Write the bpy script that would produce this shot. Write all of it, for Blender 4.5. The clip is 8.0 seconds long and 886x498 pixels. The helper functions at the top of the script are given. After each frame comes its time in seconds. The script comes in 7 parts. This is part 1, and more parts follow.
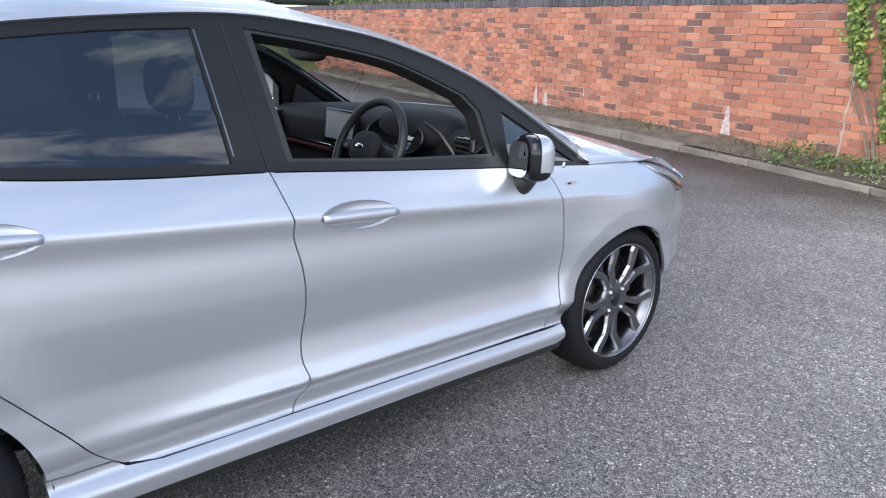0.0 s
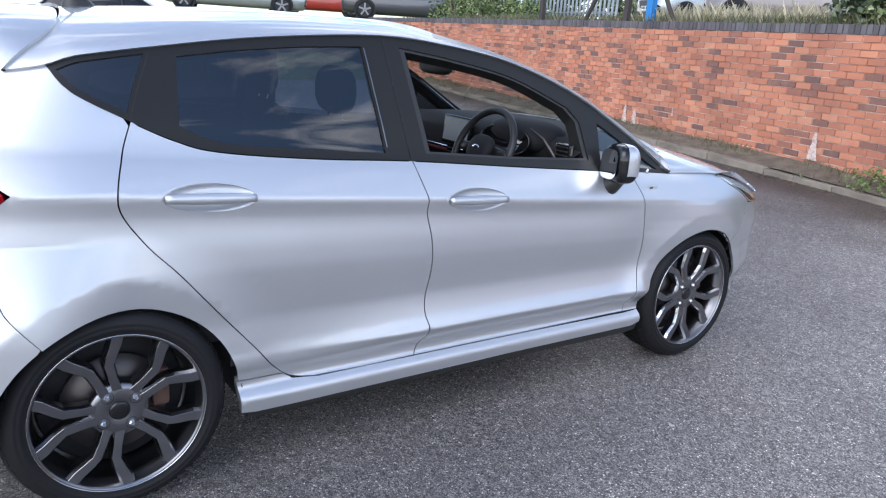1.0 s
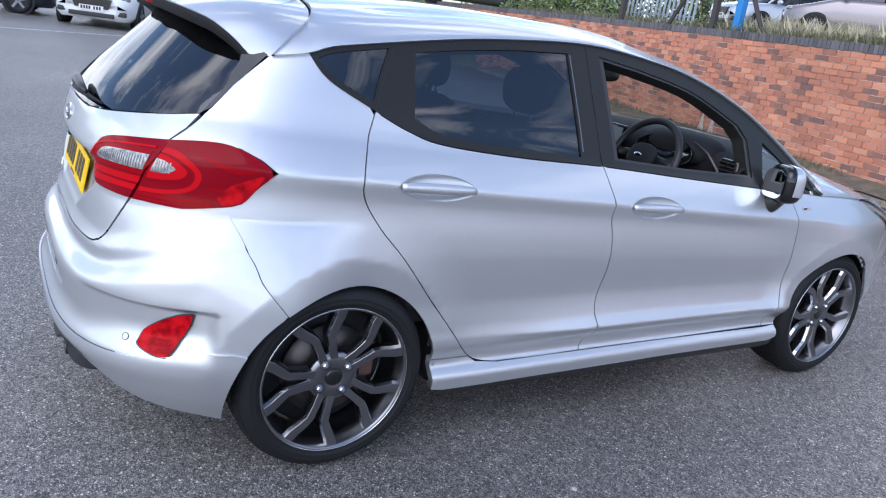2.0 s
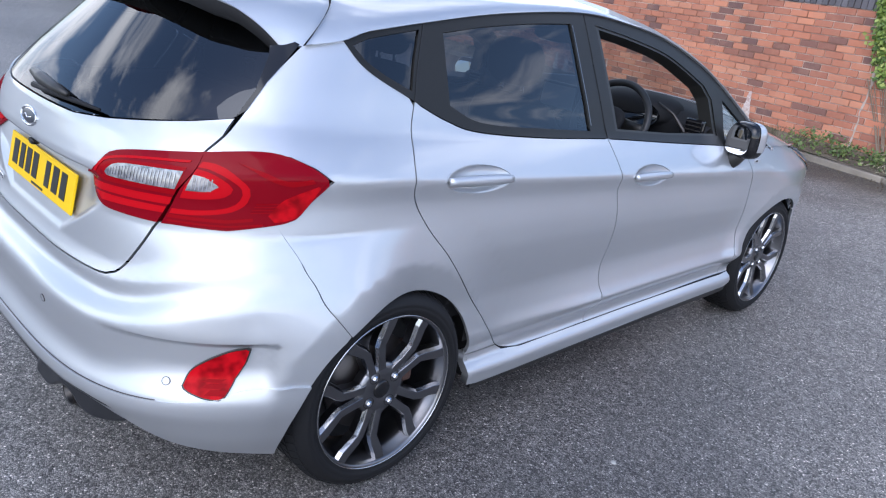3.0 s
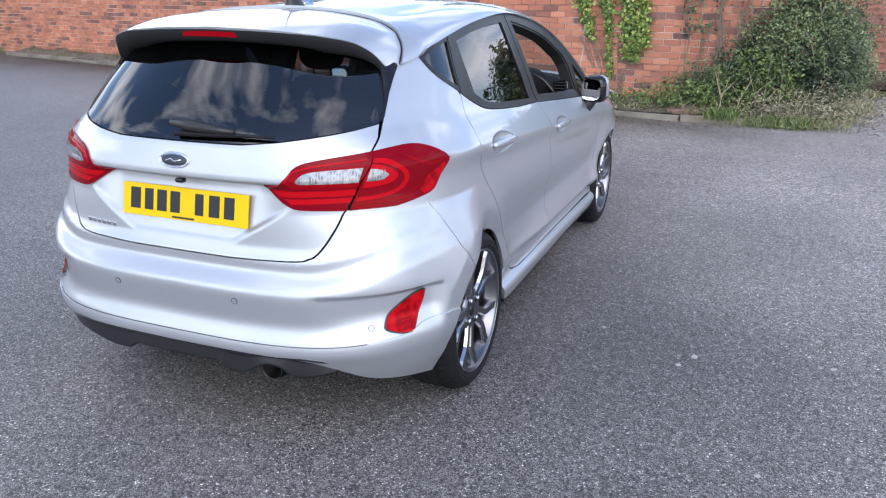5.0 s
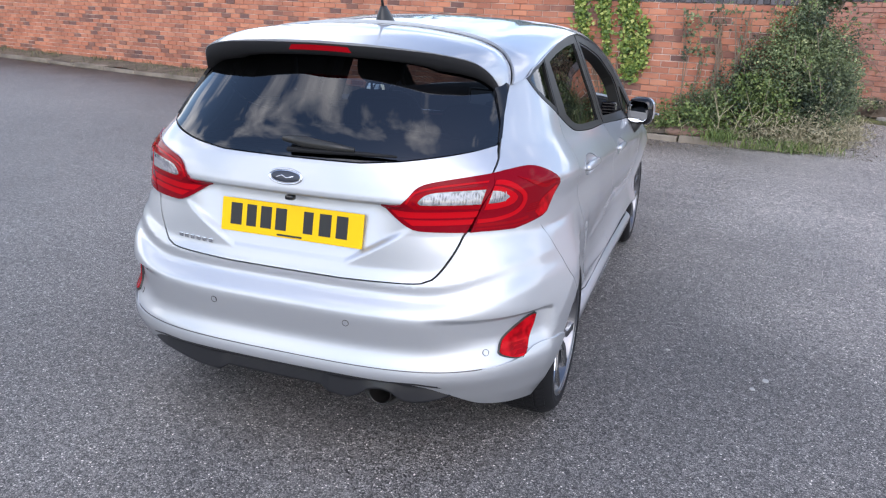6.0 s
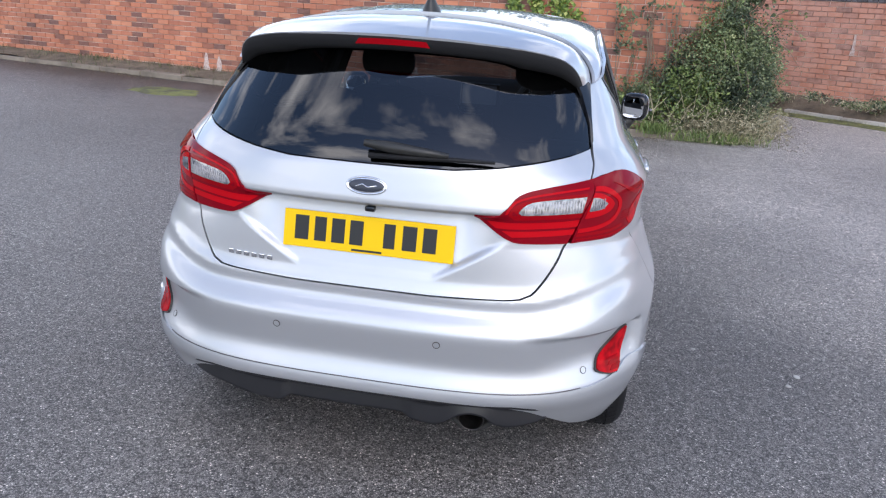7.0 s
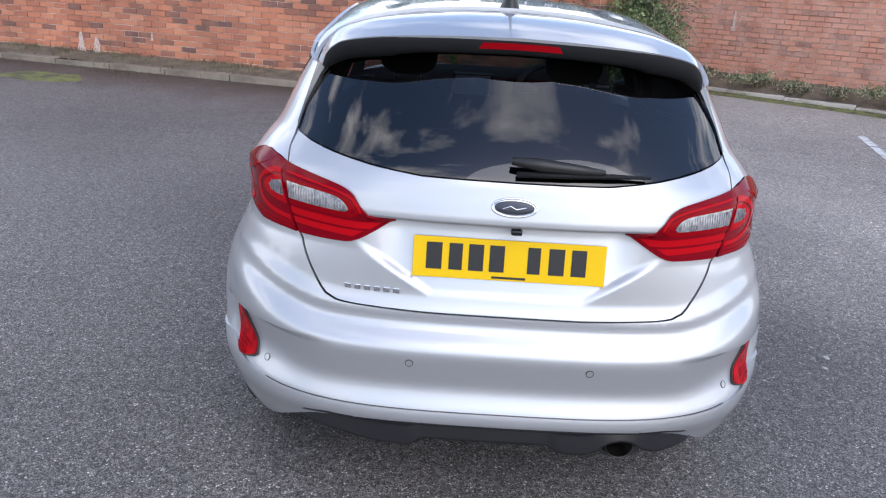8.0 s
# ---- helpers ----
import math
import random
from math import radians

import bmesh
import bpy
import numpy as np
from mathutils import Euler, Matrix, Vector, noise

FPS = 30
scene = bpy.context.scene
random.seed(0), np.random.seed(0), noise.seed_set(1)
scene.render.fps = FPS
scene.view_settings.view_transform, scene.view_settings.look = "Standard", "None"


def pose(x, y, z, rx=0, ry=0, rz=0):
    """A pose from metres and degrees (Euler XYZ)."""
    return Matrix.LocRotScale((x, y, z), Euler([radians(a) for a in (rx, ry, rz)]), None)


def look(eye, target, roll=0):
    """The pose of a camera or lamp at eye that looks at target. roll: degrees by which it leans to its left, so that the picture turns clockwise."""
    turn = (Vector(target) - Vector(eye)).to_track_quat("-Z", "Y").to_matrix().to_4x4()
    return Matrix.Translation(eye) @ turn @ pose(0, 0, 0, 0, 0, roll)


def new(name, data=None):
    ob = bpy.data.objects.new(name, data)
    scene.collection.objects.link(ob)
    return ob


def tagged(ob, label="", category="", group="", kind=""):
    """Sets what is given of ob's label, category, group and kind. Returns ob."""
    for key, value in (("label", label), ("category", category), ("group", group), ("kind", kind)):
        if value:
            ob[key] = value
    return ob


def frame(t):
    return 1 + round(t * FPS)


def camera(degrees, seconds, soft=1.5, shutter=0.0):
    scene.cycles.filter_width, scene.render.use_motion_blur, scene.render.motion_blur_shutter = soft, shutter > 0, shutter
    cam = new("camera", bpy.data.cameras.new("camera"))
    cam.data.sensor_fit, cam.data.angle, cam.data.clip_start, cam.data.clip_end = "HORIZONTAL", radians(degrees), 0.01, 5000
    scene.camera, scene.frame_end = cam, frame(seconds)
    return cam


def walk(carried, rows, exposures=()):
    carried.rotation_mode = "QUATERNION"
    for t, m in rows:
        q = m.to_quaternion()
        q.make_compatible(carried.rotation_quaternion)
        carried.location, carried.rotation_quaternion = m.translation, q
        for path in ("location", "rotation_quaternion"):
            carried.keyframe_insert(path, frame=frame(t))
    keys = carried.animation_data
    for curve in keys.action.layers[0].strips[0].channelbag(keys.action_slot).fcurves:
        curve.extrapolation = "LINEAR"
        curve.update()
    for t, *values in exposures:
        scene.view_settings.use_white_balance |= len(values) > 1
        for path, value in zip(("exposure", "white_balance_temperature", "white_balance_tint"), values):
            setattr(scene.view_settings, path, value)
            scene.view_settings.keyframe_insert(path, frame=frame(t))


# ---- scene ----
from mathutils.geometry import delaunay_2d_cdt

cam = camera(60.74, 8.0, soft=1.2)
PATH = [
    (0, (2.529, 0.03, 1.366), (1.081, 1.289, 0.801), 1.64),
    (0.5, (2.755, -0.206, 1.389), (1.249, 0.998, 0.858), 1.91),
    (1, (2.888, -0.381, 1.401), (1.311, 0.722, 0.856), 3.80),
    (1.5, (2.848, -0.712, 1.4), (1.242, 0.334, 0.83), 6.90),
    (2, (2.702, -0.903, 1.415), (1.093, 0.13, 0.827), 8.40),
    (2.2, (2.607, -0.937, 1.398), (1.008, 0.107, 0.806), 8.58),
    (3.3, (2.105, -1.499, 1.452), (0.951, -0.002, 0.796), 6.50),
    (3.5, (2.09, -1.636, 1.445), (1.016, -0.06, 0.842), 5.33),
    (4, (2.004, -1.94, 1.455), (1.17, -0.213, 0.888), 2.91),
    (4.5, (1.797, -2.256, 1.462), (1.077, -0.498, 0.838), -0.02),
    (5, (1.694, -2.543, 1.447), (0.979, -0.784, 0.817), 0.31),
    (5.2, (1.639, -2.595, 1.453), (0.931, -0.83, 0.834), 0.58),
    (6.3, (1.039, -2.678, 1.46), (0.483, -0.851, 0.867), 2.96),
    (6.5, (0.937, -2.644, 1.466), (0.429, -0.803, 0.873), 3.22),
    (7, (0.587, -2.644, 1.439), (0.247, -0.77, 0.829), 3.47),
    (7.5, (0.201, -2.624, 1.477), (0.041, -0.735, 0.84), 3.59),
    (8, (-0.195, -2.51, 1.472), (-0.174, -0.62, 0.816), 3.77),
]
# the clip's own exposure and white balance: seconds, stops, kelvin, tint
EXPOSURES = [(0.0, 1.27, 6050, 10), (1.0, 1.16, 5880, 11), (2.0, 1.05, 5680, 12), (3.5, 1.03, 5650, 12), (4.5, 1.07, 5750, 12), (6.5, 1.00, 6080, 13), (8.0, 0.84, 6050, 13)]
walk(cam, [(t, look(eye, target, roll)) for t, eye, target, roll in PATH], EXPOSURES)

# ---- world, sun ----
SUN_AZ, SUN_EL = radians(150), radians(41)
world = bpy.data.worlds.new("sky")
scene.world = world
world.use_nodes = True
wn, wl = world.node_tree.nodes, world.node_tree.links
wn.clear()
w_out = wn.new("ShaderNodeOutputWorld")
w_bg = wn.new("ShaderNodeBackground")
w_bg.inputs["Strength"].default_value = 0.15
w_sky = wn.new("ShaderNodeTexSky")
w_sky.sky_type = "NISHITA"
w_sky.sun_disc = False
w_sky.sun_elevation, w_sky.sun_rotation = SUN_EL, SUN_AZ
w_co = wn.new("ShaderNodeTexCoord")
w_map = wn.new("ShaderNodeMapping")
w_map.inputs["Scale"].default_value = (1.0, 1.25, 3.1)
w_map.inputs["Location"].default_value = (5.1, 3.4, 0.7)
w_noise = wn.new("ShaderNodeTexNoise")
w_noise.inputs["Scale"].default_value = 2.1
w_noise.inputs["Detail"].default_value = 9
w_noise.inputs["Roughness"].default_value = 0.56
w_ramp = wn.new("ShaderNodeValToRGB")
w_ramp.color_ramp.elements[0].position, w_ramp.color_ramp.elements[1].position = 0.50, 0.67
w_mix = wn.new("ShaderNodeMixRGB")
w_mix.inputs[2].default_value = (9.6, 9.25, 9.0, 1)
wl.new(w_co.outputs["Generated"], w_map.inputs[0])
wl.new(w_map.outputs[0], w_noise.inputs["Vector"])
w_xyz, w_rise, w_sum = wn.new("ShaderNodeSeparateXYZ"), wn.new("ShaderNodeMapRange"), wn.new("ShaderNodeMath")
w_rise.inputs[1].default_value, w_rise.inputs[2].default_value = 0.15, 0.75
w_rise.inputs[3].default_value, w_rise.inputs[4].default_value = 0.05, -0.015
wl.new(w_co.outputs["Generated"], w_xyz.inputs[0])
wl.new(w_xyz.outputs["Z"], w_rise.inputs[0])
wl.new(w_noise.outputs["Fac"], w_sum.inputs[0])
wl.new(w_rise.outputs[0], w_sum.inputs[1])
wl.new(w_sum.outputs[0], w_ramp.inputs[0])
wl.new(w_ramp.outputs[0], w_mix.inputs[0])
w_deep = wn.new("ShaderNodeMixRGB")
w_deep.blend_type = "MULTIPLY"
w_deep.inputs[0].default_value = 1
w_deep.inputs[2].default_value = (0.92, 0.90, 0.90, 1)
wl.new(w_sky.outputs[0], w_deep.inputs[1])
wl.new(w_deep.outputs[0], w_mix.inputs[1])
wl.new(w_mix.outputs[0], w_bg.inputs[0])
wl.new(w_bg.outputs[0], w_out.inputs[0])
sun = new("sun", bpy.data.lights.new("sun", "SUN"))
sun.data.energy, sun.data.angle, sun.data.color = 0.5, radians(50), (1.0, 0.96, 0.91)
sun.matrix_world = look((30 * math.cos(SUN_EL) * math.sin(SUN_AZ), 30 * math.cos(SUN_EL) * math.cos(SUN_AZ), 30 * math.sin(SUN_EL)), (0, 0, 0))


# ---- materials ----
def node_mat(name, base, rough=0.5, metal=0.0, **more):
    m = bpy.data.materials.new(name)
    m.use_nodes = True
    b = m.node_tree.nodes["Principled BSDF"]
    b.inputs["Base Color"].default_value = (*base, 1)
    b.inputs["Roughness"].default_value = rough
    b.inputs["Metallic"].default_value = metal
    for key, value in more.items():
        b.inputs[key.replace("_", " ")].default_value = value
    return m


def noise_of(m, scale, detail=6, rough=0.6, space="Object"):
    n, l = m.node_tree.nodes, m.node_tree.links
    co, no = n.new("ShaderNodeTexCoord"), n.new("ShaderNodeTexNoise")
    no.inputs["Scale"].default_value, no.inputs["Detail"].default_value, no.inputs["Roughness"].default_value = scale, detail, rough
    l.new(co.outputs[space], no.inputs["Vector"])
    return no


def vary(m, scale, a, b, lo=0.3, hi=0.7, mix=None, detail=6):
    """Blend colours a and b over the base colour by a noise of that scale."""
    n, l = m.node_tree.nodes, m.node_tree.links
    no, ramp = noise_of(m, scale, detail), n.new("ShaderNodeValToRGB")
    e = ramp.color_ramp.elements
    e[0].position, e[1].position = lo, hi
    e[0].color, e[1].color = (*a, 1), (*b, 1)
    l.new(no.outputs["Fac"], ramp.inputs[0])
    bsdf = n["Principled BSDF"]
    if mix:
        mx = n.new("ShaderNodeMixRGB")
        mx.blend_type = mix
        mx.inputs[0].default_value = 1
        link = bsdf.inputs["Base Color"].links
        if link:
            l.new(link[0].from_socket, mx.inputs[1])
        else:
            mx.inputs[1].default_value = bsdf.inputs["Base Color"].default_value
        l.new(ramp.outputs[0], mx.inputs[2])
        l.new(mx.outputs[0], bsdf.inputs["Base Color"])
    else:
        l.new(ramp.outputs[0], bsdf.inputs["Base Color"])
    return ramp


def bump(m, scale, strength, dist=0.01, detail=4):
    n, l = m.node_tree.nodes, m.node_tree.links
    no, bp = noise_of(m, scale, detail), n.new("ShaderNodeBump")
    bp.inputs["Strength"].default_value, bp.inputs["Distance"].default_value = strength, dist
    old = n["Principled BSDF"].inputs["Normal"].links
    if old:
        l.new(old[0].from_socket, bp.inputs["Normal"])
    l.new(no.outputs["Fac"], bp.inputs["Height"])
    l.new(bp.outputs[0], n["Principled BSDF"].inputs["Normal"])


def random_shade(m, lo, hi):
    """Multiply the base colour by a random value for each object."""
    n, l = m.node_tree.nodes, m.node_tree.links
    info, ramp, mx = n.new("ShaderNodeObjectInfo"), n.new("ShaderNodeMapRange"), n.new("ShaderNodeMixRGB")
    ramp.inputs[3].default_value, ramp.inputs[4].default_value = lo, hi
    mx.blend_type = "MULTIPLY"
    mx.inputs[0].default_value = 1
    b = n["Principled BSDF"].inputs["Base Color"]
    if b.links:
        l.new(b.links[0].from_socket, mx.inputs[1])
    else:
        mx.inputs[1].default_value = b.default_value
    l.new(info.outputs["Random"], ramp.inputs[0])
    l.new(ramp.outputs[0], mx.inputs[2])
    l.new(mx.outputs[0], b)


SILVER = node_mat("silver_paint", (0.57, 0.58, 0.592), 0.43, 0.76, Coat_Weight=1.0, Coat_Roughness=0.03)
GAP = node_mat("shut_line", (0.012, 0.012, 0.013), 0.7)
TRIM = node_mat("black_trim", (0.0125, 0.0122, 0.0112), 0.38, Specular_IOR_Level=0.3)
PLASTIC = node_mat("black_plastic", (0.021, 0.0205, 0.0185), 0.42, Specular_IOR_Level=0.5)
SATIN = node_mat("satin_black_plastic", (0.014, 0.014, 0.016), 0.28)
GLOSS = node_mat("gloss_black", (0.008, 0.008, 0.009), 0.06)
RUBBER = node_mat("tyre_rubber", (0.011, 0.011, 0.012), 0.62, Specular_IOR_Level=0.25)
RUST = node_mat("rusty_iron", (0.11, 0.06, 0.045), 0.75, 0.3)
ALLOY = node_mat("dark_alloy", (0.215, 0.215, 0.225), 0.28, 1.0)
# bright reflections on the dark wheel's bevels and rim edge, put into the colour
ALLOY_GLINT = node_mat("alloy_glint", (0.46, 0.465, 0.475), 0.2, 1.0)
ALLOY_DARK = node_mat("alloy_barrel", (0.03, 0.03, 0.032), 0.5, 0.5)
CHROME = node_mat("chrome", (0.75, 0.76, 0.78), 0.12, 1.0)
STEEL = node_mat("brake_steel", (0.10, 0.09, 0.085), 0.45, 0.8)
PIPE = node_mat("pipe_steel", (0.07, 0.066, 0.062), 0.35, 1.0)
YELLOW = node_mat("plate_yellow", (0.84, 0.53, 0.0), 0.45, Specular_IOR_Level=0.2)
WHITE = node_mat("plate_white", (0.75, 0.75, 0.72), 0.4)
INK = node_mat("plate_ink", (0.012, 0.012, 0.012), 0.4)
RED_LENS = node_mat("red_lens", (0.27, 0.002, 0.006), 0.12, Specular_IOR_Level=0.06)
RED_DEEP = node_mat("dark_red_lens", (0.20, 0.0015, 0.0075), 0.05, Specular_IOR_Level=0.10)
RED_BRIGHT = node_mat("bright_red_reflector", (0.46, 0.004, 0.009), 0.15, Specular_IOR_Level=0.06)
CLEAR_LENS = node_mat("clear_lens", (0.46, 0.45, 0.45), 0.2, 0.35, Coat_Weight=1.0)
vary(CLEAR_LENS, 60.0, (0.14, 0.135, 0.14), (0.36, 0.35, 0.35), 0.36, 0.62, detail=2)
FACETS = node_mat("faceted_red_reflector", (0.4, 0.004, 0.008), 0.1, Specular_IOR_Level=0.08)
vary(FACETS, 38.0, (0.22, 0.002, 0.005), (0.50, 0.004, 0.009), 0.30, 0.62, detail=1)
RIB = node_mat("lens_rib", (0.42, 0.42, 0.44), 0.15, 0.5)
HEAD_LENS = node_mat("headlamp_lens", (0.36, 0.37, 0.39), 0.2, 0.3, Coat_Weight=1.0)
CABIN = node_mat("cabin_plastic", (0.018, 0.018, 0.020), 0.75, Specular_IOR_Level=0.25)
CLOTH = node_mat("seat_cloth", (0.028, 0.028, 0.031), 0.9)
# glare on the touchscreen painted in as a pale grey base colour
SCREEN = node_mat("screen", (0.16, 0.17, 0.18), 0.35)
CABIN_RED = node_mat("red_trim_strip", (0.09, 0.008, 0.008), 0.5)


def glass_mat(name, tint, see):
    """Thin car glass: a gloss film over a see-through tint."""
    m = bpy.data.materials.new(name)
    m.use_nodes = True
    n, l = m.node_tree.nodes, m.node_tree.links
    n.clear()
    out, mix = n.new("ShaderNodeOutputMaterial"), n.new("ShaderNodeMixShader")
    tr, gl, fr = n.new("ShaderNodeBsdfTransparent"), n.new("ShaderNodeBsdfGlossy"), n.new("ShaderNodeFresnel")
    tr.inputs[0].default_value = (*(c * see for c in tint), 1)
    gl.inputs["Roughness"].default_value = 0.01
    fr.inputs[0].default_value = 1.9
    l.new(fr.outputs[0], mix.inputs[0])
    l.new(tr.outputs[0], mix.inputs[1])
    l.new(gl.outputs[0], mix.inputs[2])
    l.new(mix.outputs[0], out.inputs[0])
    return m


PRIVACY = glass_mat("privacy_glass", (0.68, 0.82, 1.0), 0.17)
CLEAR = glass_mat("clear_glass", (0.92, 0.97, 0.95), 0.85)

ASPHALT = node_mat("asphalt", (0.06, 0.06, 0.065), 0.5)
vary(ASPHALT, 0.30, (0.70, 0.69, 0.68), (1.12, 1.10, 1.07), 0.35, 0.65, detail=8)


def stones(m, scale, dark, pale, cut):
    """Small stones set in a dark binder: cells of random tone, with gaps, and finer grit between."""
    n, l = m.node_tree.nodes, m.node_tree.links
    co, vo, ramp, gap = n.new("ShaderNodeTexCoord"), n.new("ShaderNodeTexVoronoi"), n.new("ShaderNodeValToRGB"), n.new("ShaderNodeTexVoronoi")
    sep, mx, gr = n.new("ShaderNodeSeparateColor"), n.new("ShaderNodeMixRGB"), n.new("ShaderNodeValToRGB")
    vo.inputs["Scale"].default_value = gap.inputs["Scale"].default_value = scale
    gap.feature = "DISTANCE_TO_EDGE"
    l.new(co.outputs["Object"], vo.inputs["Vector"])
    l.new(co.outputs["Object"], gap.inputs["Vector"])
    l.new(vo.outputs["Color"], sep.inputs[0])
    e = ramp.color_ramp.elements
    e[0].position, e[0].color = 0.0, (*dark, 1)
    e[1].position, e[1].color = 1.0, (*pale, 1)
    e.new(cut).color = tuple(0.72 * a + 0.28 * b for a, b in zip(dark, pale)) + (1,)
    e.new(0.93).color = tuple(0.58 * a + 0.42 * b for a, b in zip(dark, pale)) + (1,)
    l.new(sep.outputs[0], ramp.inputs[0])
    gr.color_ramp.elements[0].position, gr.color_ramp.elements[1].position = 0.03, 0.20
    gr.color_ramp.elements[0].color, gr.color_ramp.elements[1].color = (0.22, 0.22, 0.23, 1), (1, 1, 1, 1)
    l.new(gap.outputs["Distance"], gr.inputs[0])
    mx.blend_type = "MULTIPLY"
    mx.inputs[0].default_value = 1
    l.new(ramp.outputs[0], mx.inputs[1])
    l.new(gr.outputs[0], mx.inputs[2])
    b = n["Principled BSDF"]
    m2 = n.new("ShaderNodeMixRGB")
    m2.blend_type = "MULTIPLY"
    m2.inputs[0].default_value = 1
    l.new(b.inputs["Base Color"].links[0].from_socket, m2.inputs[1])
    l.new(mx.outputs[0], m2.inputs[2])
    l.new(m2.outputs[0], b.inputs["Base Color"])
    bp = n.new("ShaderNodeBump")
    bp.inputs["Strength"].default_value, bp.inputs["Distance"].default_value = 1.0, 0.006
    l.new(gap.outputs["Distance"], bp.inputs["Height"])
    l.new(bp.outputs[0], b.inputs["Normal"])


stones(ASPHALT, 165.0, (0.060, 0.0575, 0.055), (0.95, 0.91, 0.86), 0.50)
vary(ASPHALT, 28.0, (0.80, 0.80, 0.80), (1.2, 1.2, 1.19), 0.38, 0.62, "MULTIPLY", detail=3)


def damp(m):
    """Dark damp silt with ragged edges that gathers along the foot of the north wall."""
    n, l = m.node_tree.nodes, m.node_tree.links
    co, sep, no = n.new("ShaderNodeTexCoord"), n.new("ShaderNodeSeparateXYZ"), noise_of(m, 0.7, 7, 0.6)
    l.new(co.outputs["Object"], sep.inputs[0])
    a, b, c = (n.new("ShaderNodeMath") for _ in range(3))
    mr, mx = n.new("ShaderNodeMapRange"), n.new("ShaderNodeMixRGB")
    a.operation, b.operation, c.operation = "MULTIPLY_ADD", "MULTIPLY_ADD", "ADD"
    a.inputs[1].default_value = 0.22
    l.new(sep.outputs[0], a.inputs[0])
    l.new(sep.outputs[1], a.inputs[2])
    b.inputs[1].default_value, b.inputs[2].default_value = 2.6, -1.3
    l.new(no.outputs["Fac"], b.inputs[0])
    l.new(a.outputs[0], c.inputs[0])
    l.new(b.outputs[0], c.inputs[1])
    mr.inputs[1].default_value, mr.inputs[2].default_value = 5.4, 6.7
    l.new(c.outputs[0], mr.inputs[0])
    east, both = n.new("ShaderNodeMapRange"), n.new("ShaderNodeMath")
    east.inputs[1].default_value, east.inputs[2].default_value = 2.2, 0.2
    l.new(sep.outputs[0], east.inputs[0])
    both.operation = "MULTIPLY"
    l.new(mr.outputs[0], both.inputs[0])
    l.new(east.outputs[0], both.inputs[1])
    mx.blend_type = "MULTIPLY"
    mx.inputs[2].default_value = (0.46, 0.42, 0.37, 1)
    l.new(both.outputs[0], mx.inputs[0])
    bs = n["Principled BSDF"].inputs["Base Color"]
    l.new(bs.links[0].from_socket, mx.inputs[1])
    l.new(mx.outputs[0], bs)


damp(ASPHALT)


def paint_yard_light(m):
    """Yard light painted into the asphalt: dimmer in the bay, brighter towards the east."""
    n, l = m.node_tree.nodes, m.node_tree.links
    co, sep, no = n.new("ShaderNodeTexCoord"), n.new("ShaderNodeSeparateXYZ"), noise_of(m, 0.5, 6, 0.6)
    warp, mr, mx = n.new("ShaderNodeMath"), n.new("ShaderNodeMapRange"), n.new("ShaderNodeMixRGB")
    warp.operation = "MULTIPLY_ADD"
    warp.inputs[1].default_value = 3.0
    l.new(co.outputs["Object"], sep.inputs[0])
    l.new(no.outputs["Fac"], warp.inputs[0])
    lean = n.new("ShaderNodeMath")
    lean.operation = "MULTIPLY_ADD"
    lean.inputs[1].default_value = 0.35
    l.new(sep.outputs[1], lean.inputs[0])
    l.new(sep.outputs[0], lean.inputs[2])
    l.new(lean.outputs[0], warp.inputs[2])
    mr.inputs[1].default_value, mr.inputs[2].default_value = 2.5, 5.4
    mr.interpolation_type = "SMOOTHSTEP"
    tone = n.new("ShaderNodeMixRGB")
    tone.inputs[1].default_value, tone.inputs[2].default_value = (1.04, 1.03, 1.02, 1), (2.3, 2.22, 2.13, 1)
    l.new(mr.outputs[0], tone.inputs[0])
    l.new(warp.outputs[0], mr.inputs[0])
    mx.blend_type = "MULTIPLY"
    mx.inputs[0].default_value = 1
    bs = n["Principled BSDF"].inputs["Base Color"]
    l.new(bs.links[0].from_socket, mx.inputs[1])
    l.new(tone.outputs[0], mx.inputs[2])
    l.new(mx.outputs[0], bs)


paint_yard_light(ASPHALT)
BRICK = node_mat("brick", (0.42, 0.147, 0.082), 0.85)
MORTAR = node_mat("mortar", (0.42, 0.30, 0.23), 0.95)
COPING = node_mat("blue_brick", (0.13, 0.118, 0.122), 0.8)
CONCRETE = node_mat("kerb_concrete", (0.30, 0.28, 0.25), 0.9)
SOIL = node_mat("soil", (0.07, 0.055, 0.04), 0.95)


# ---- mesh helpers ----
def mesh_ob(name, verts, faces, mat, parent=None, label="", smooth=True, normals=None):
    me = bpy.data.meshes.new(name)
    me.from_pydata([tuple(v) for v in verts], [], faces)
    me.materials.append(mat)
    me.polygons.foreach_set("use_smooth", [smooth] * len(me.polygons))
    me.update()
    if normals is not None:
        me.normals_split_custom_set_from_vertices([tuple(n) for n in normals])
    ob = new(name, me)
    ob.parent = parent
    if label:
        tagged(ob, label)
    return ob


def part(name, bm, mat, parent, label="", smooth=False):
    me = bpy.data.meshes.new(name)
    bm.normal_update()
    bm.to_mesh(me)
    bm.free()
    me.materials.append(mat)
    me.polygons.foreach_set("use_smooth", [smooth] * len(me.polygons))
    ob = new(name, me)
    ob.parent = parent
    if label:
        tagged(ob, label)
    return ob


def empty(name, label, category, m=None, group=""):
    ob = new(name)
    if m is not None:
        ob.matrix_world = m
    return tagged(ob, label, category, group)


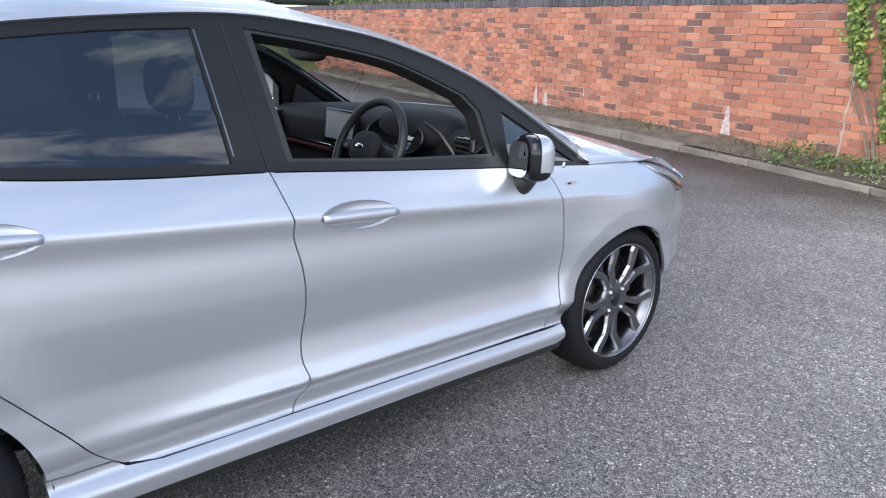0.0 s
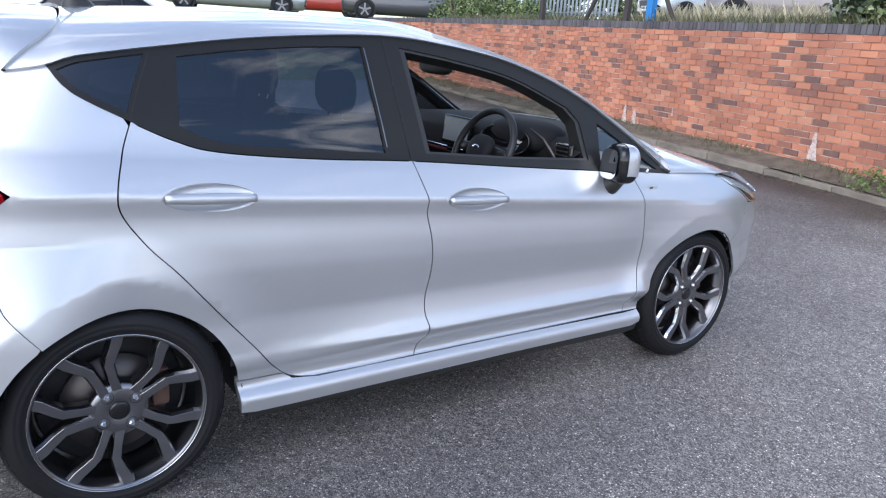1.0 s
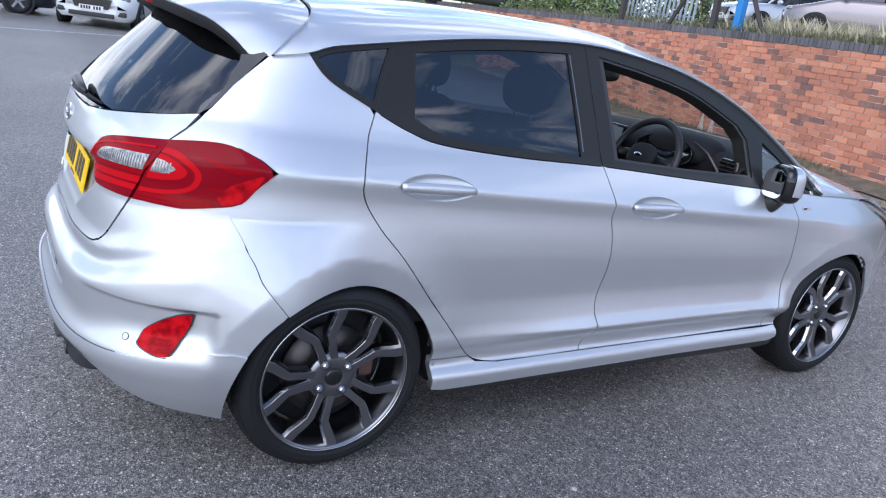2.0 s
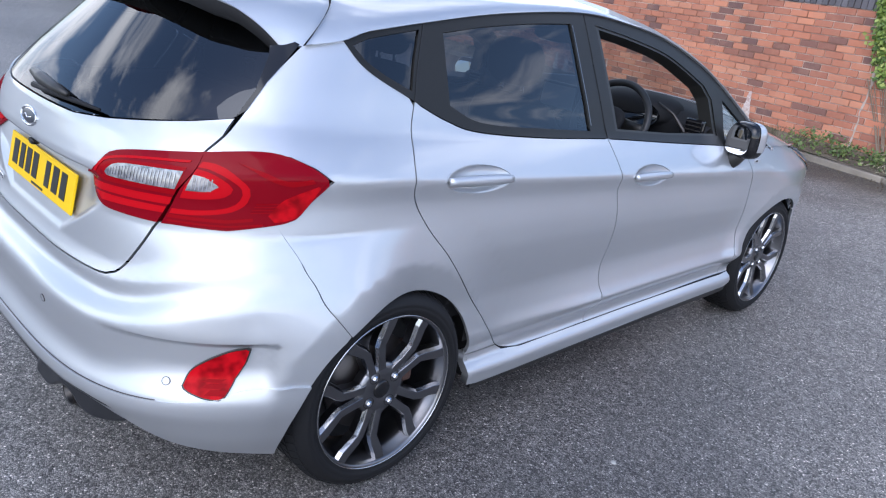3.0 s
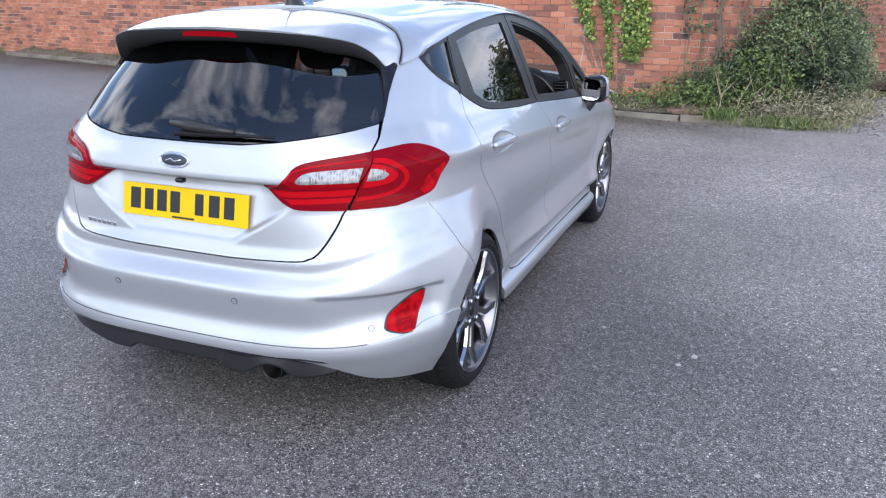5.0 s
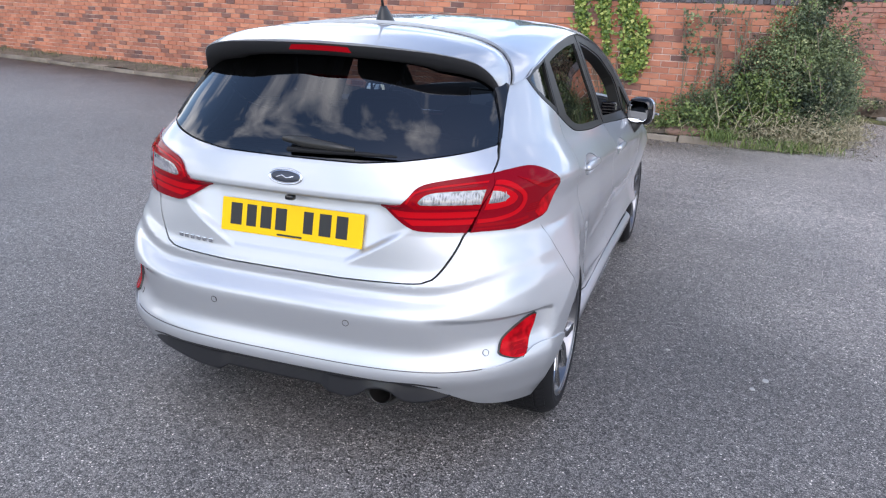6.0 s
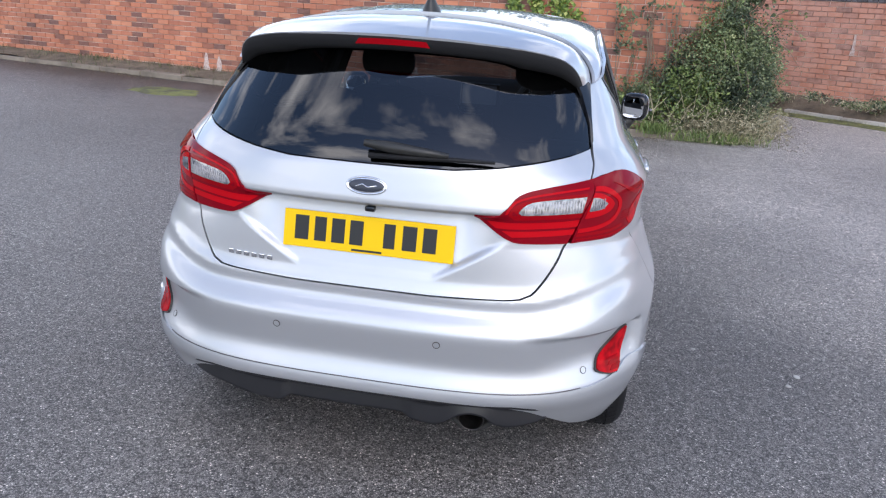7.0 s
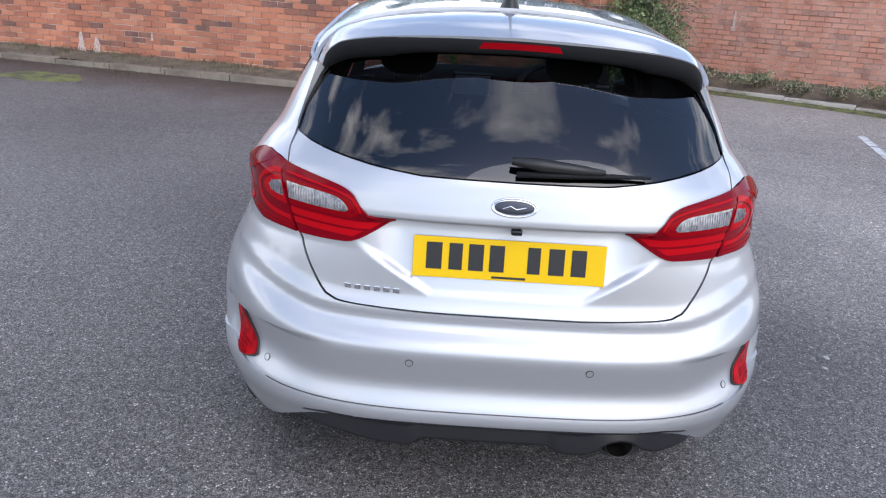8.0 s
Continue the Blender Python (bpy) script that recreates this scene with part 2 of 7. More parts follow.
def box(bm, c, s, bevel=0.0, rot=None):
    """A bevelled box of size s round c, added to bm."""
    m = Matrix.Translation(c) @ (rot or Matrix()) @ Matrix.Diagonal((*s, 1))
    g = bmesh.ops.create_cube(bm, size=1, matrix=m)
    if bevel:
        es = list({e for v in g["verts"] for e in v.link_edges})
        bmesh.ops.bevel(bm, geom=es, offset=bevel, segments=2, affect="EDGES", profile=0.6)
    return bm


def tube(bm, pts, r, seg=10, cap=True):
    """A round bar along pts; r is a number or one for each point."""
    pts = [Vector(p) for p in pts]
    rings = []
    for i, p in enumerate(pts):
        d = (pts[min(i + 1, len(pts) - 1)] - pts[max(i - 1, 0)]).normalized()
        side = d.cross(Vector((0, 0, 1)) if abs(d.z) < 0.9 else Vector((1, 0, 0))).normalized()
        up = side.cross(d)
        rr = r[i] if isinstance(r, (list, tuple)) else r
        rings.append([bm.verts.new(p + rr * (math.cos(a) * side + math.sin(a) * up)) for a in (2 * math.pi * k / seg for k in range(seg))])
    for a, b in zip(rings, rings[1:]):
        for k in range(seg):
            bm.faces.new((a[k], a[(k + 1) % seg], b[(k + 1) % seg], b[k]))
    if cap:
        bm.faces.new(rings[0][::-1])
        bm.faces.new(rings[-1])
    return bm


def lathe(bm, prof, seg=48, axis="x"):
    """Turn a profile of (radius, along) round the x axis."""
    rings = []
    for r, h in prof:
        rings.append([bm.verts.new((h, r * math.cos(2 * math.pi * k / seg), r * math.sin(2 * math.pi * k / seg))) for k in range(seg)])
    for a, b in zip(rings, rings[1:]):
        for k in range(seg):
            bm.faces.new((a[k], a[(k + 1) % seg], b[(k + 1) % seg], b[k]))
    return bm


def prism(bm, poly, h0, h1, put):
    """A solid between two copies of a flat outline; put(u, v, h) gives the place."""
    lo = [bm.verts.new(put(u, v, h0)) for u, v in poly]
    hi = [bm.verts.new(put(u, v, h1)) for u, v in poly]
    n = len(poly)
    bm.faces.new(lo[::-1])
    bm.faces.new(hi)
    for i in range(n):
        bm.faces.new((lo[i], lo[(i + 1) % n], hi[(i + 1) % n], hi[i]))
    return bm


def smooth_line(pts, step=0.02):
    """A rounded line through the points (Catmull-Rom), about a step between its points."""
    pts = [Vector((*p, 0)) if len(p) == 2 else Vector(p) for p in pts]
    out = []
    for i in range(len(pts) - 1):
        p0, p1, p2, p3 = pts[max(i - 1, 0)], pts[i], pts[i + 1], pts[min(i + 2, len(pts) - 1)]
        n = max(1, round((p2 - p1).length / step))
        for k in range(n):
            t = k / n
            out.append(0.5 * (2 * p1 + (p2 - p0) * t + (2 * p0 - 5 * p1 + 4 * p2 - p3) * t * t + (3 * p1 - p0 - 3 * p2 + p3) * t**3))
    out.append(pts[-1])
    return [(p.x, p.y) for p in out]


# ---- the car's skin: right half, x right, y ahead from the rear axle, z up ----
def spl(table, v):
    """Smooth curve through (key, value) pairs (monotone cubic)."""
    k=[p[0] for p in table]; f=[p[1] for p in table]; n=len(k)
    if v<=k[0]: return f[0]
    if v>=k[-1]: return f[-1]
    i=0
    while v>k[i+1]: i+=1
    def slope(j):
        if j==0 or j==n-1:
            a=0 if j==0 else n-2
            return (f[a+1]-f[a])/(k[a+1]-k[a])
        d0=(f[j]-f[j-1])/(k[j]-k[j-1]); d1=(f[j+1]-f[j])/(k[j+1]-k[j])
        if d0*d1<=0: return 0.0
        return 2*d0*d1/(d0+d1)
    h=k[i+1]-k[i]; t=(v-k[i])/h
    return ((2*t-3)*t*t+1)*f[i]+((t-2)*t+1)*t*h*slope(i)+(3-2*t)*t*t*f[i+1]+(t-1)*t*t*h*slope(i+1)
SIDE=[(.15,.74),(.17,.770),(.185,.792),(.20,.800),(.235,.8065),(.258,.8095),(.272,.803),(.283,.789),(.295,.774),(.315,.773),(.34,.780),(.365,.789),(.39,.790),(.43,.784),(.50,.782),(.56,.790),(.63,.8025),(.68,.8092),(.72,.8100),(.755,.8078),(.78,.8052),(.80,.8044),(.82,.8074),(.84,.8128),(.853,.8160),(.86,.8157),(.875,.809),(.90,.795),(.95,.763),(.99,.735),(1.10,.692),(1.20,.651),(1.30,.610),(1.38,.574),(1.46,.53)]
def side_profile(v, grid=[]):
    """Half width over the height, evened out a little."""
    if not grid:
        raw=[spl(SIDE,.14+.004*k) for k in range(340)]
        for _ in range(3):
            raw=[raw[0]]+[.25*a+.5*b+.25*c for a,b,c in zip(raw,raw[1:],raw[2:])]+[raw[-1]]
        grid.extend(raw)
    u=max(1.,min(337.,(v-.14)/.004)); i=int(u); t=u-i; a,b,c,d=grid[i-1:i+3]
    return .5*(2*b+(c-a)*t+(2*a-5*b+4*c-d)*t*t+(3*b-a-3*c+d)*t**3)
DIP=[(.66,0.),(.70,.001),(.755,.0065),(.78,.0110),(.80,.0125),(.82,.0098),(.84,.0042),(.855,.0),(.87,0.)]
PLAN=[(-.8,.985),(0,.985),(.6,1.0),(1.2,1.0),(2.0,1.012),(2.5,1.02),(3.2,1.0)]
HIPS=[(.16,.775),(.22,.803),(.30,.835),(.42,.850),(.56,.850),(.66,.841),(.74,.823),(.80,.80),(.90,.70),(1.0,.5)]
YC=.10
REAR=[(.16,-.60),(.22,-.66),(.28,-.695),(.33,-.722),(.355,-.736),(.37,-.7405),(.385,-.740),(.40,-.7365),(.42,-.7275),(.44,-.7200),(.46,-.7170),(.50,-.7208),(.55,-.7258),(.565,-.724),(.58,-.715),(.595,-.701),(.608,-.688),(.618,-.681),(.63,-.679),(.655,-.6795),(.67,-.673),(.70,-.664),(.75,-.662),(.80,-.661),(.86,-.661),(.885,-.664),(.90,-.668),(.915,-.668),(.93,-.665),(.95,-.6605),(.98,-.653),(1.0,-.648),(1.02,-.639),(1.06,-.619),(1.15,-.565),(1.25,-.497),(1.33,-.438),(1.42,-.36)]
def rear_profile(v, grid=[]):
    """How far the tail reaches back over the height, evened out a little."""
    if not grid:
        raw=[spl(REAR,.14+.004*k) for k in range(340)]
        for _ in range(2):
            raw=[raw[0]]+[.25*a+.5*b+.25*c for a,b,c in zip(raw,raw[1:],raw[2:])]+[raw[-1]]
        grid.extend(raw)
    u=max(1.,min(337.,(v-.14)/.004)); i=int(u); t=u-i; a,b,c,d=grid[i-1:i+3]
    return .5*(2*b+(c-a)*t+(2*a-5*b+4*c-d)*t*t+(3*b-a-3*c+d)*t**3)
EXPO=[(.2,3.2),(.6,3.3),(.85,3.0),(.95,2.8),(1.07,2.6),(1.24,2.3),(1.4,2.2)]
def crease(y): return .856+.07*(1.09-max(-.3,min(2.6,y)))
def width(y,z):
    zc=crease(y); v=z
    if z>zc: v=.856+(z-zc)*(1.38-.856)/(1.38-zc)
    elif z>.45: v=.45+(z-.45)*.406/(zc-.45)
    w=side_profile(v)
    if y>1.7:
        k=min(1,(y-1.7)/.5); w+=k*k*(3-2*k)*spl(DIP,v)
    w*=spl(PLAN,y)
    if y<.1:
        k=min(1,(.1-y)/.3); k=k*k*(3-2*k)
        w+=k*(max(w,spl(HIPS,z))-w)
    r=max(0.,min(1.,(y-.45)/.6))*max(0.,min(1.,(2.25-y)/.15)); r=r*r*(3-2*r)
    if r>0 and .33<z<.54:
        w+=r*.030*((z-.33)/.06 if z<.39 else ((.54-z)/.15)**1.8)
    for yc in (0.,2.493):
        d=((y-yc)**2+(z-.30)**2)**.5
        k=max(0.,1-max(0.,d-.402)/.135); g=max(0.,min(1.,(z-.22)/.26))
        w+= .021*k**1.7*g*g*(3-2*g)
    return w
FRONT=[(.18,3.0),(.25,3.2),(.45,3.29),(.60,3.27),(.75,3.16),(.82,3.0),(.9,2.75),(1.0,2.6)]
YF=1.9
def side_x(y,z):
    """Half width of the body at y, z, rounded off towards both ends."""
    w=width(y,z)
    if y<YC:
        L=YC-rear_profile(z); p=spl(EXPO,z); q=min(1,(YC-y)/L)
        return w*max(0,1-q**p)**(1/p)
    if y>YF and z<1.0:
        L=spl(FRONT,z)-YF; p=4.6; q=min(1,(y-YF)/L)
        return w*max(0,1-q**p)**(1/p)
    return w
def rear_y(x,z):
    L=YC-rear_profile(z); p=spl(EXPO,z); w=width(-.3,z)
    return YC-L*max(0,1-min(1,abs(x)/w)**p)**(1/p)


A0 = YC - 0.75 * math.pi / 2  # the middle of the tail, in the skin's own coordinate


def ease(t):
    t = max(0.0, min(1.0, t))
    return t * t * (3 - 2 * t)


def skin(a, z, off=0.0):
    """A place on the body's skin: a is y along the side and runs on round the tail's corner, past A0 on to the other side."""
    if a < A0:
        p = skin(2 * A0 - a, z)
        p.x = -p.x
    elif a >= YC:
        p = Vector((side_x(a, z), a, z))
    else:
        th = math.pi / 2 - (YC - a) / 0.75
        s, c = max(math.sin(th), 0), max(math.cos(th), 0)
        e = spl(EXPO, z)
        r = (s**e + c**e) ** (-1 / e)
        # the bumper's crest climbs towards the lamps round the corner
        v = z - 0.08 * ease((s - 0.48) / 0.36) * ease((z - 0.44) / 0.22) * ease((0.88 - z) / 0.18)
        y = YC - (YC - rear_profile(v)) * r * c
        p = Vector((width(y, z) * r * s, y, z))
        # hollow round the reflector, under a crisp brow that stands proud
        corner = ease((p.x - 0.46) / 0.24) * ease((-0.36 - p.y) / 0.06)
        k = corner * ease((0.562 - z) / 0.010) * ease((z - 0.40) / 0.10)
        b = corner * ease((z - 0.555) / 0.010) * ease((0.62 - z) / 0.05)
        # recess round the number plate: it leans forward under a brow, its lower edges splay out to the lamps
        foot = 0.690 + 0.60 * max(0.0, min(0.20, p.x - 0.20))
        r = ease((z - foot) / 0.026) * ease((0.902 - z) / 0.016) * (1 - ease((p.x - 0.27) / 0.15))
        p += Vector((-0.015 * k + 0.0015 * b, 0.018 * k - 0.002 * b + 0.24 * max(0.0, z - 0.68) * r, 0))
    if off:
        p += off * normal_of(skin, a, z)
    return p


def normal_of(f, u, v, h=0.004):
    n = (f(u + h, v) - f(u - h, v)).cross(f(u, v + h) - f(u, v - h))
    return n.normalized() if n.length > 1e-12 else Vector((0, 0, 1))


def sy(y, z):
    """Skin coordinates of a point on the side, from y."""
    if y >= YC:
        return (y, z)
    lo, hi = A0, YC
    for _ in range(30):
        mid = (lo + hi) / 2
        lo, hi = (mid, hi) if skin(mid, z).y < y else (lo, mid)
    return (lo, z)


def rx(x, z):
    """Skin coordinates of a point on the tail, from x."""
    lo, hi = A0, YC
    for _ in range(30):
        mid = (lo + hi) / 2
        lo, hi = (mid, hi) if skin(mid, z).x < x else (lo, mid)
    return (lo, z)


def inside(p, poly):
    hit = False
    for (x0, y0), (x1, y1) in zip(poly, poly[1:] + poly[:1]):
        if (y0 > p[1]) != (y1 > p[1]) and p[0] < (x1 - x0) * (p[1] - y0) / (y1 - y0) + x0:
            hit = not hit
    return hit


def dense(poly, step):
    out = []
    for (x0, y0), (x1, y1) in zip(poly, poly[1:] + poly[:1]):
        n = max(1, math.ceil(math.hypot(x1 - x0, y1 - y0) / step))
        out += [(x0 + (x1 - x0) * k / n, y0 + (y1 - y0) * k / n) for k in range(n)]
    return out


ROWS = [0.305, 0.32, 0.335, 0.35, 0.365, 0.376, 0.384, 0.390, 0.396, 0.406, 0.422, 0.445, 0.47, 0.50, 0.53, 0.56, 0.59, 0.62, 0.65, 0.68, 0.71, 0.74, 0.765, 0.785, 0.80, 0.812, 0.824, 0.835, 0.845, 0.853, 0.860, 0.867, 0.875, 0.885, 0.90, 0.92, 0.94, 0.965, 0.99, 1.02, 1.05, 1.08]


def row_z(y, v):
    """Height of a row that follows the car's waist line."""
    zc = crease(y)
    if v > 0.856:
        return zc + (v - 0.856) * (1.38 - zc) / (1.38 - 0.856)
    return 0.45 + (v - 0.45) * (zc - 0.45) / 0.406 if v > 0.45 else v


def panel(name, outline, mat, parent, label="", f=None, off=0.0, step=0.03, thick=0.012, holes=(), mirror=False, bulge=0.0):
    """A sheet on the surface f inside a flat outline, with turned-in edges and the surface's own normals. mirror: on the car's left side."""
    f = f or skin
    loops = [dense(outline, step)] + [dense(h, step) for h in holes]
    pts = [p for loop in loops for p in loop]
    edges, k = [], 0
    for loop in loops:
        edges += [(k + i, k + (i + 1) % len(loop)) for i in range(len(loop))]
        k += len(loop)
    rim = np.array(pts)
    lo, hi = rim.min(0), rim.max(0)
    flow = f is skin and lo[0] >= 0.0 and hi[1] - lo[1] > 0.5
    if flow:
        cand = [(lo[0] + step * (i + 0.003 * (j % 2)), row_z(lo[0] + step * i, v)) for i in range(int((hi[0] - lo[0]) / step) + 1) for j, v in enumerate(ROWS)]
        pts += [p for p in cand if np.hypot(*(rim - p).T).min() > 0.25 * step and inside(p, loops[0]) and not any(inside(p, h) for h in loops[1:])]
    for i in range(1, 0 if flow else int((hi[0] - lo[0]) / step) + 1):
        for j in range(1, int((hi[1] - lo[1]) / (step * 0.6)) + 1):
            p = (lo[0] + step * (i + 0.5 * (j % 2) - 0.25), lo[1] + step * 0.6 * j)
            if np.hypot(*(rim - p).T).min() > 0.4 * step and inside(p, loops[0]) and not any(inside(p, h) for h in loops[1:]):
                pts.append(p)
    from_cdt = delaunay_2d_cdt([Vector(p) for p in pts], edges, [], 0, 1e-6)
    vs, fs = from_cdt[0], from_cdt[2]
    keep = []
    for face in fs:
        c = sum((vs[i] for i in face), Vector((0, 0))) / 3
        if inside(c, loops[0]) and not any(inside(c, h) for h in loops[1:]):
            keep.append(face)
    sign = -1 if mirror else 1

    def flip(v):
        return Vector((sign * v.x, v.y, v.z))

    normals = [normal_of(f, v.x, v.y) for v in vs]
    lift = [bulge * min(1, np.hypot(*(rim - (v.x, v.y)).T).min() / 0.02) for v in vs] if bulge else [0] * len(vs)
    verts = [flip(f(v.x, v.y) + (off + b) * n) for v, n, b in zip(vs, normals, lift)]
    faces = []
    for face in keep:
        a, b, c = (verts[i] for i in face)
        faces.append(face if (b - a).cross(c - a).dot(flip(normals[face[0]])) > 0 else face[::-1])
    normals = [flip(n) for n in normals]
    count = {}
    for face in faces:
        for i, j in zip(face, (*face[1:], face[0])):
            count[(i, j)] = count.get((i, j), 0) + 1
    at = {}

    def copy_in(i, deep):
        if (i, deep) not in at:
            at[(i, deep)] = len(verts)
            verts.append(verts[i] - normals[i] * (thick if deep else 0))
            normals.append(normals[i])
        return at[(i, deep)]

    skirt = []
    for i, j in list(count):
        if (j, i) not in count:
            skirt.append((copy_in(j, 0), copy_in(i, 0), copy_in(i, 1), copy_in(j, 1)))
    for q in skirt:
        n = (verts[q[1]] - verts[q[0]]).cross(verts[q[3]] - verts[q[0]])
        if n.length > 0:
            for i in q:
                normals[i] = n.normalized()
    return mesh_ob(name, verts, faces + skirt, mat, parent, label, True, normals if not bulge else None)


def both(right):
    """A whole outline over the tail from its right half, which starts and ends on the middle line."""
    return right + [(2 * A0 - a, z) for a, z in reversed(right) if abs(a - A0) > 1e-6]


def arc(cy, cz, r, d0, d1, n=24):
    return [(cy + r * math.cos(radians(d0 + (d1 - d0) * k / n)), cz + r * math.sin(radians(d0 + (d1 - d0) * k / n))) for k in range(n + 1)]


# ---- the silver hatchback: design lines in y, z along the side ----
car = empty("hatchback_car", "silver five-door hatchback with black trim, parked on asphalt", "car")
DOOR_GAP = smooth_line([(0.97, 0.985), (0.985, 0.92), (1.0, 0.86), (1.0, 0.82), (1.024, 0.72), (1.036, 0.60), (1.022, 0.46), (1.034, 0.385), (0.995, 0.288)])
REAR_GAP = smooth_line([(0.085, 1.118), (0.05, 1.03), (0.025, 0.91), (0.085, 0.80), (0.175, 0.70), (0.29, 0.56), (0.40, 0.43), (0.46, 0.355), (0.52, 0.305), (0.60, 0.289)])
FRONT_GAP = smooth_line([(2.015, 0.905), (2.06, 0.81), (2.08, 0.72), (2.10, 0.57), (2.085, 0.42), (2.06, 0.292)])
BELT = smooth_line([(-0.10, 1.255), (-0.05, 1.19), (0.085, 1.118), (0.20, 1.065), (0.32, 1.033), (0.62, 1.005), (0.97, 0.985), (1.40, 0.950), (1.80, 0.920), (2.015, 0.905), (2.27, 0.885)])
TOPLINE = smooth_line([(-0.10, 1.255), (-0.06, 1.271), (-0.01, 1.284), (0.18, 1.314), (0.50, 1.355), (0.90, 1.380), (1.17, 1.362), (1.46, 1.312), (1.77, 1.200), (2.05, 1.035), (2.27, 0.885)])


def belt_z(y):
    return spl([(p[0], p[1]) for p in BELT[::3]] + [BELT[-1]], y)


TOP_KEYS = [(-0.20, 1.236)] + TOPLINE[::4] + [(2.45, 0.87), (2.9, 0.76)]


def top_z(y):
    return spl(TOP_KEYS, y)


CROWN = [(-0.5, 1.355), (-0.30, 1.382), (0.0, 1.407), (0.3, 1.430), (0.7, 1.447), (1.0, 1.445), (1.2, 1.420), (1.5, 1.345), (1.9, 1.19), (2.3, 1.025), (2.5, 0.96)]


def roof(u, y):
    """The roof and windscreen from the window line (u = 0) to the middle (u = 0.6) and on to the other side."""
    if u > 0.6:
        p = roof(1.2 - u, y)
        return Vector((-p.x, p.y, p.z))
    s, z0, zc = u / 0.6, top_z(y), spl(CROWN, y)
    x0 = side_x(y, z0) if y < 1.95 else width(y, z0)
    rise = max(0.02, (zc - z0)) * 0.62
    p1 = (x0 - 0.45 * rise, z0 + rise)
    p2 = (0.5 * x0, zc)
    b = ((1 - s) ** 3, 3 * s * (1 - s) ** 2, 3 * s * s * (1 - s), s**3)
    swage = 0.006 * math.exp(-(((s - 0.52) / 0.07) ** 2)) * ease((y - 0.05) / 0.3) * ease((1.12 - y) / 0.1)
    return Vector((b[0] * x0 + b[1] * p1[0] + b[2] * p2[0], y, b[0] * z0 + b[1] * p1[1] + b[2] * zc + b[3] * zc - swage))


def wing_top(y):
    return spl([(2.0, 0.907), (2.1, 0.899), (2.2, 0.893), (2.4, 0.882), (2.63, 0.860), (2.80, 0.828), (2.92, 0.788), (3.0, 0.745), (3.15, 0.68)], y)


def bonnet(u, y):
    """The bonnet from the wing's top edge to the middle and on."""
    if u > 0.6:
        p = bonnet(1.2 - u, y)
        return Vector((-p.x, p.y, p.z))
    s = u / 0.6
    z0 = wing_top(y)
    zc = spl([(2.2, 1.04), (2.4, 1.0), (2.7, 0.935), (2.95, 0.868), (3.1, 0.80), (3.2, 0.73)], y)
    x0 = side_x(y, z0)
    b = ((1 - s) ** 3, 3 * s * (1 - s) ** 2, 3 * s * s * (1 - s), s**3)
    p1 = (x0 - 0.02, z0 + (0.6 + 0.18 * ease((2.65 - y) / 0.3)) * (zc - z0))
    return Vector((b[0] * x0 + b[1] * p1[0] + b[2] * 0.55 * x0, y, b[0] * z0 + b[1] * p1[1] + (b[2] + b[3]) * zc))


def handle_hole(y0, y1, k0=0.97):
    zc = crease((y0 + y1) / 2) + 0.002
    return [((y0 + y1) / 2 + k0 * 0.5 * (y1 - y0) * math.cos(k * math.pi / 16), zc - 0.25 * (y1 - y0) * 0.07 * math.cos(k * math.pi / 16) + k0 * 0.041 * math.sin(k * math.pi / 16)) for k in range(32)]


ARCH_R = arc(0.008, 0.275, 0.345, 6, 125)
ARCH_RB = arc(0.008, 0.275, 0.345, 125, 196)
ARCH_F = arc(2.497, 0.278, 0.352, 175, 50)
ARCH_FB = arc(2.497, 0.278, 0.352, 49, -12)
TRIM_GAP = 0.0022
LAMP_LOW = sy(-0.352, 0.84)
TAIL_LOW = [LAMP_LOW, sy(-0.45, 0.822), rx(0.60, 0.822), rx(0.566, 0.82)]
TAIL_TOP = [sy(-0.222, 0.945), sy(-0.26, 0.975), sy(-0.31, 0.998), sy(-0.37, 1.006), sy(-0.44, 1.0), rx(0.614, 0.993)]
GATE_SIDE = smooth_line([rx(0.566, 0.82), rx(0.539, 0.755), rx(0.509, 0.703), rx(0.484, 0.674), rx(0.455, 0.662), rx(0.41, 0.658)])
GATE_UP = smooth_line([rx(0.614, 0.993), rx(0.617, 1.03), rx(0.606, 1.075), sy(-0.30, 1.155), sy(-0.205, 1.236)])

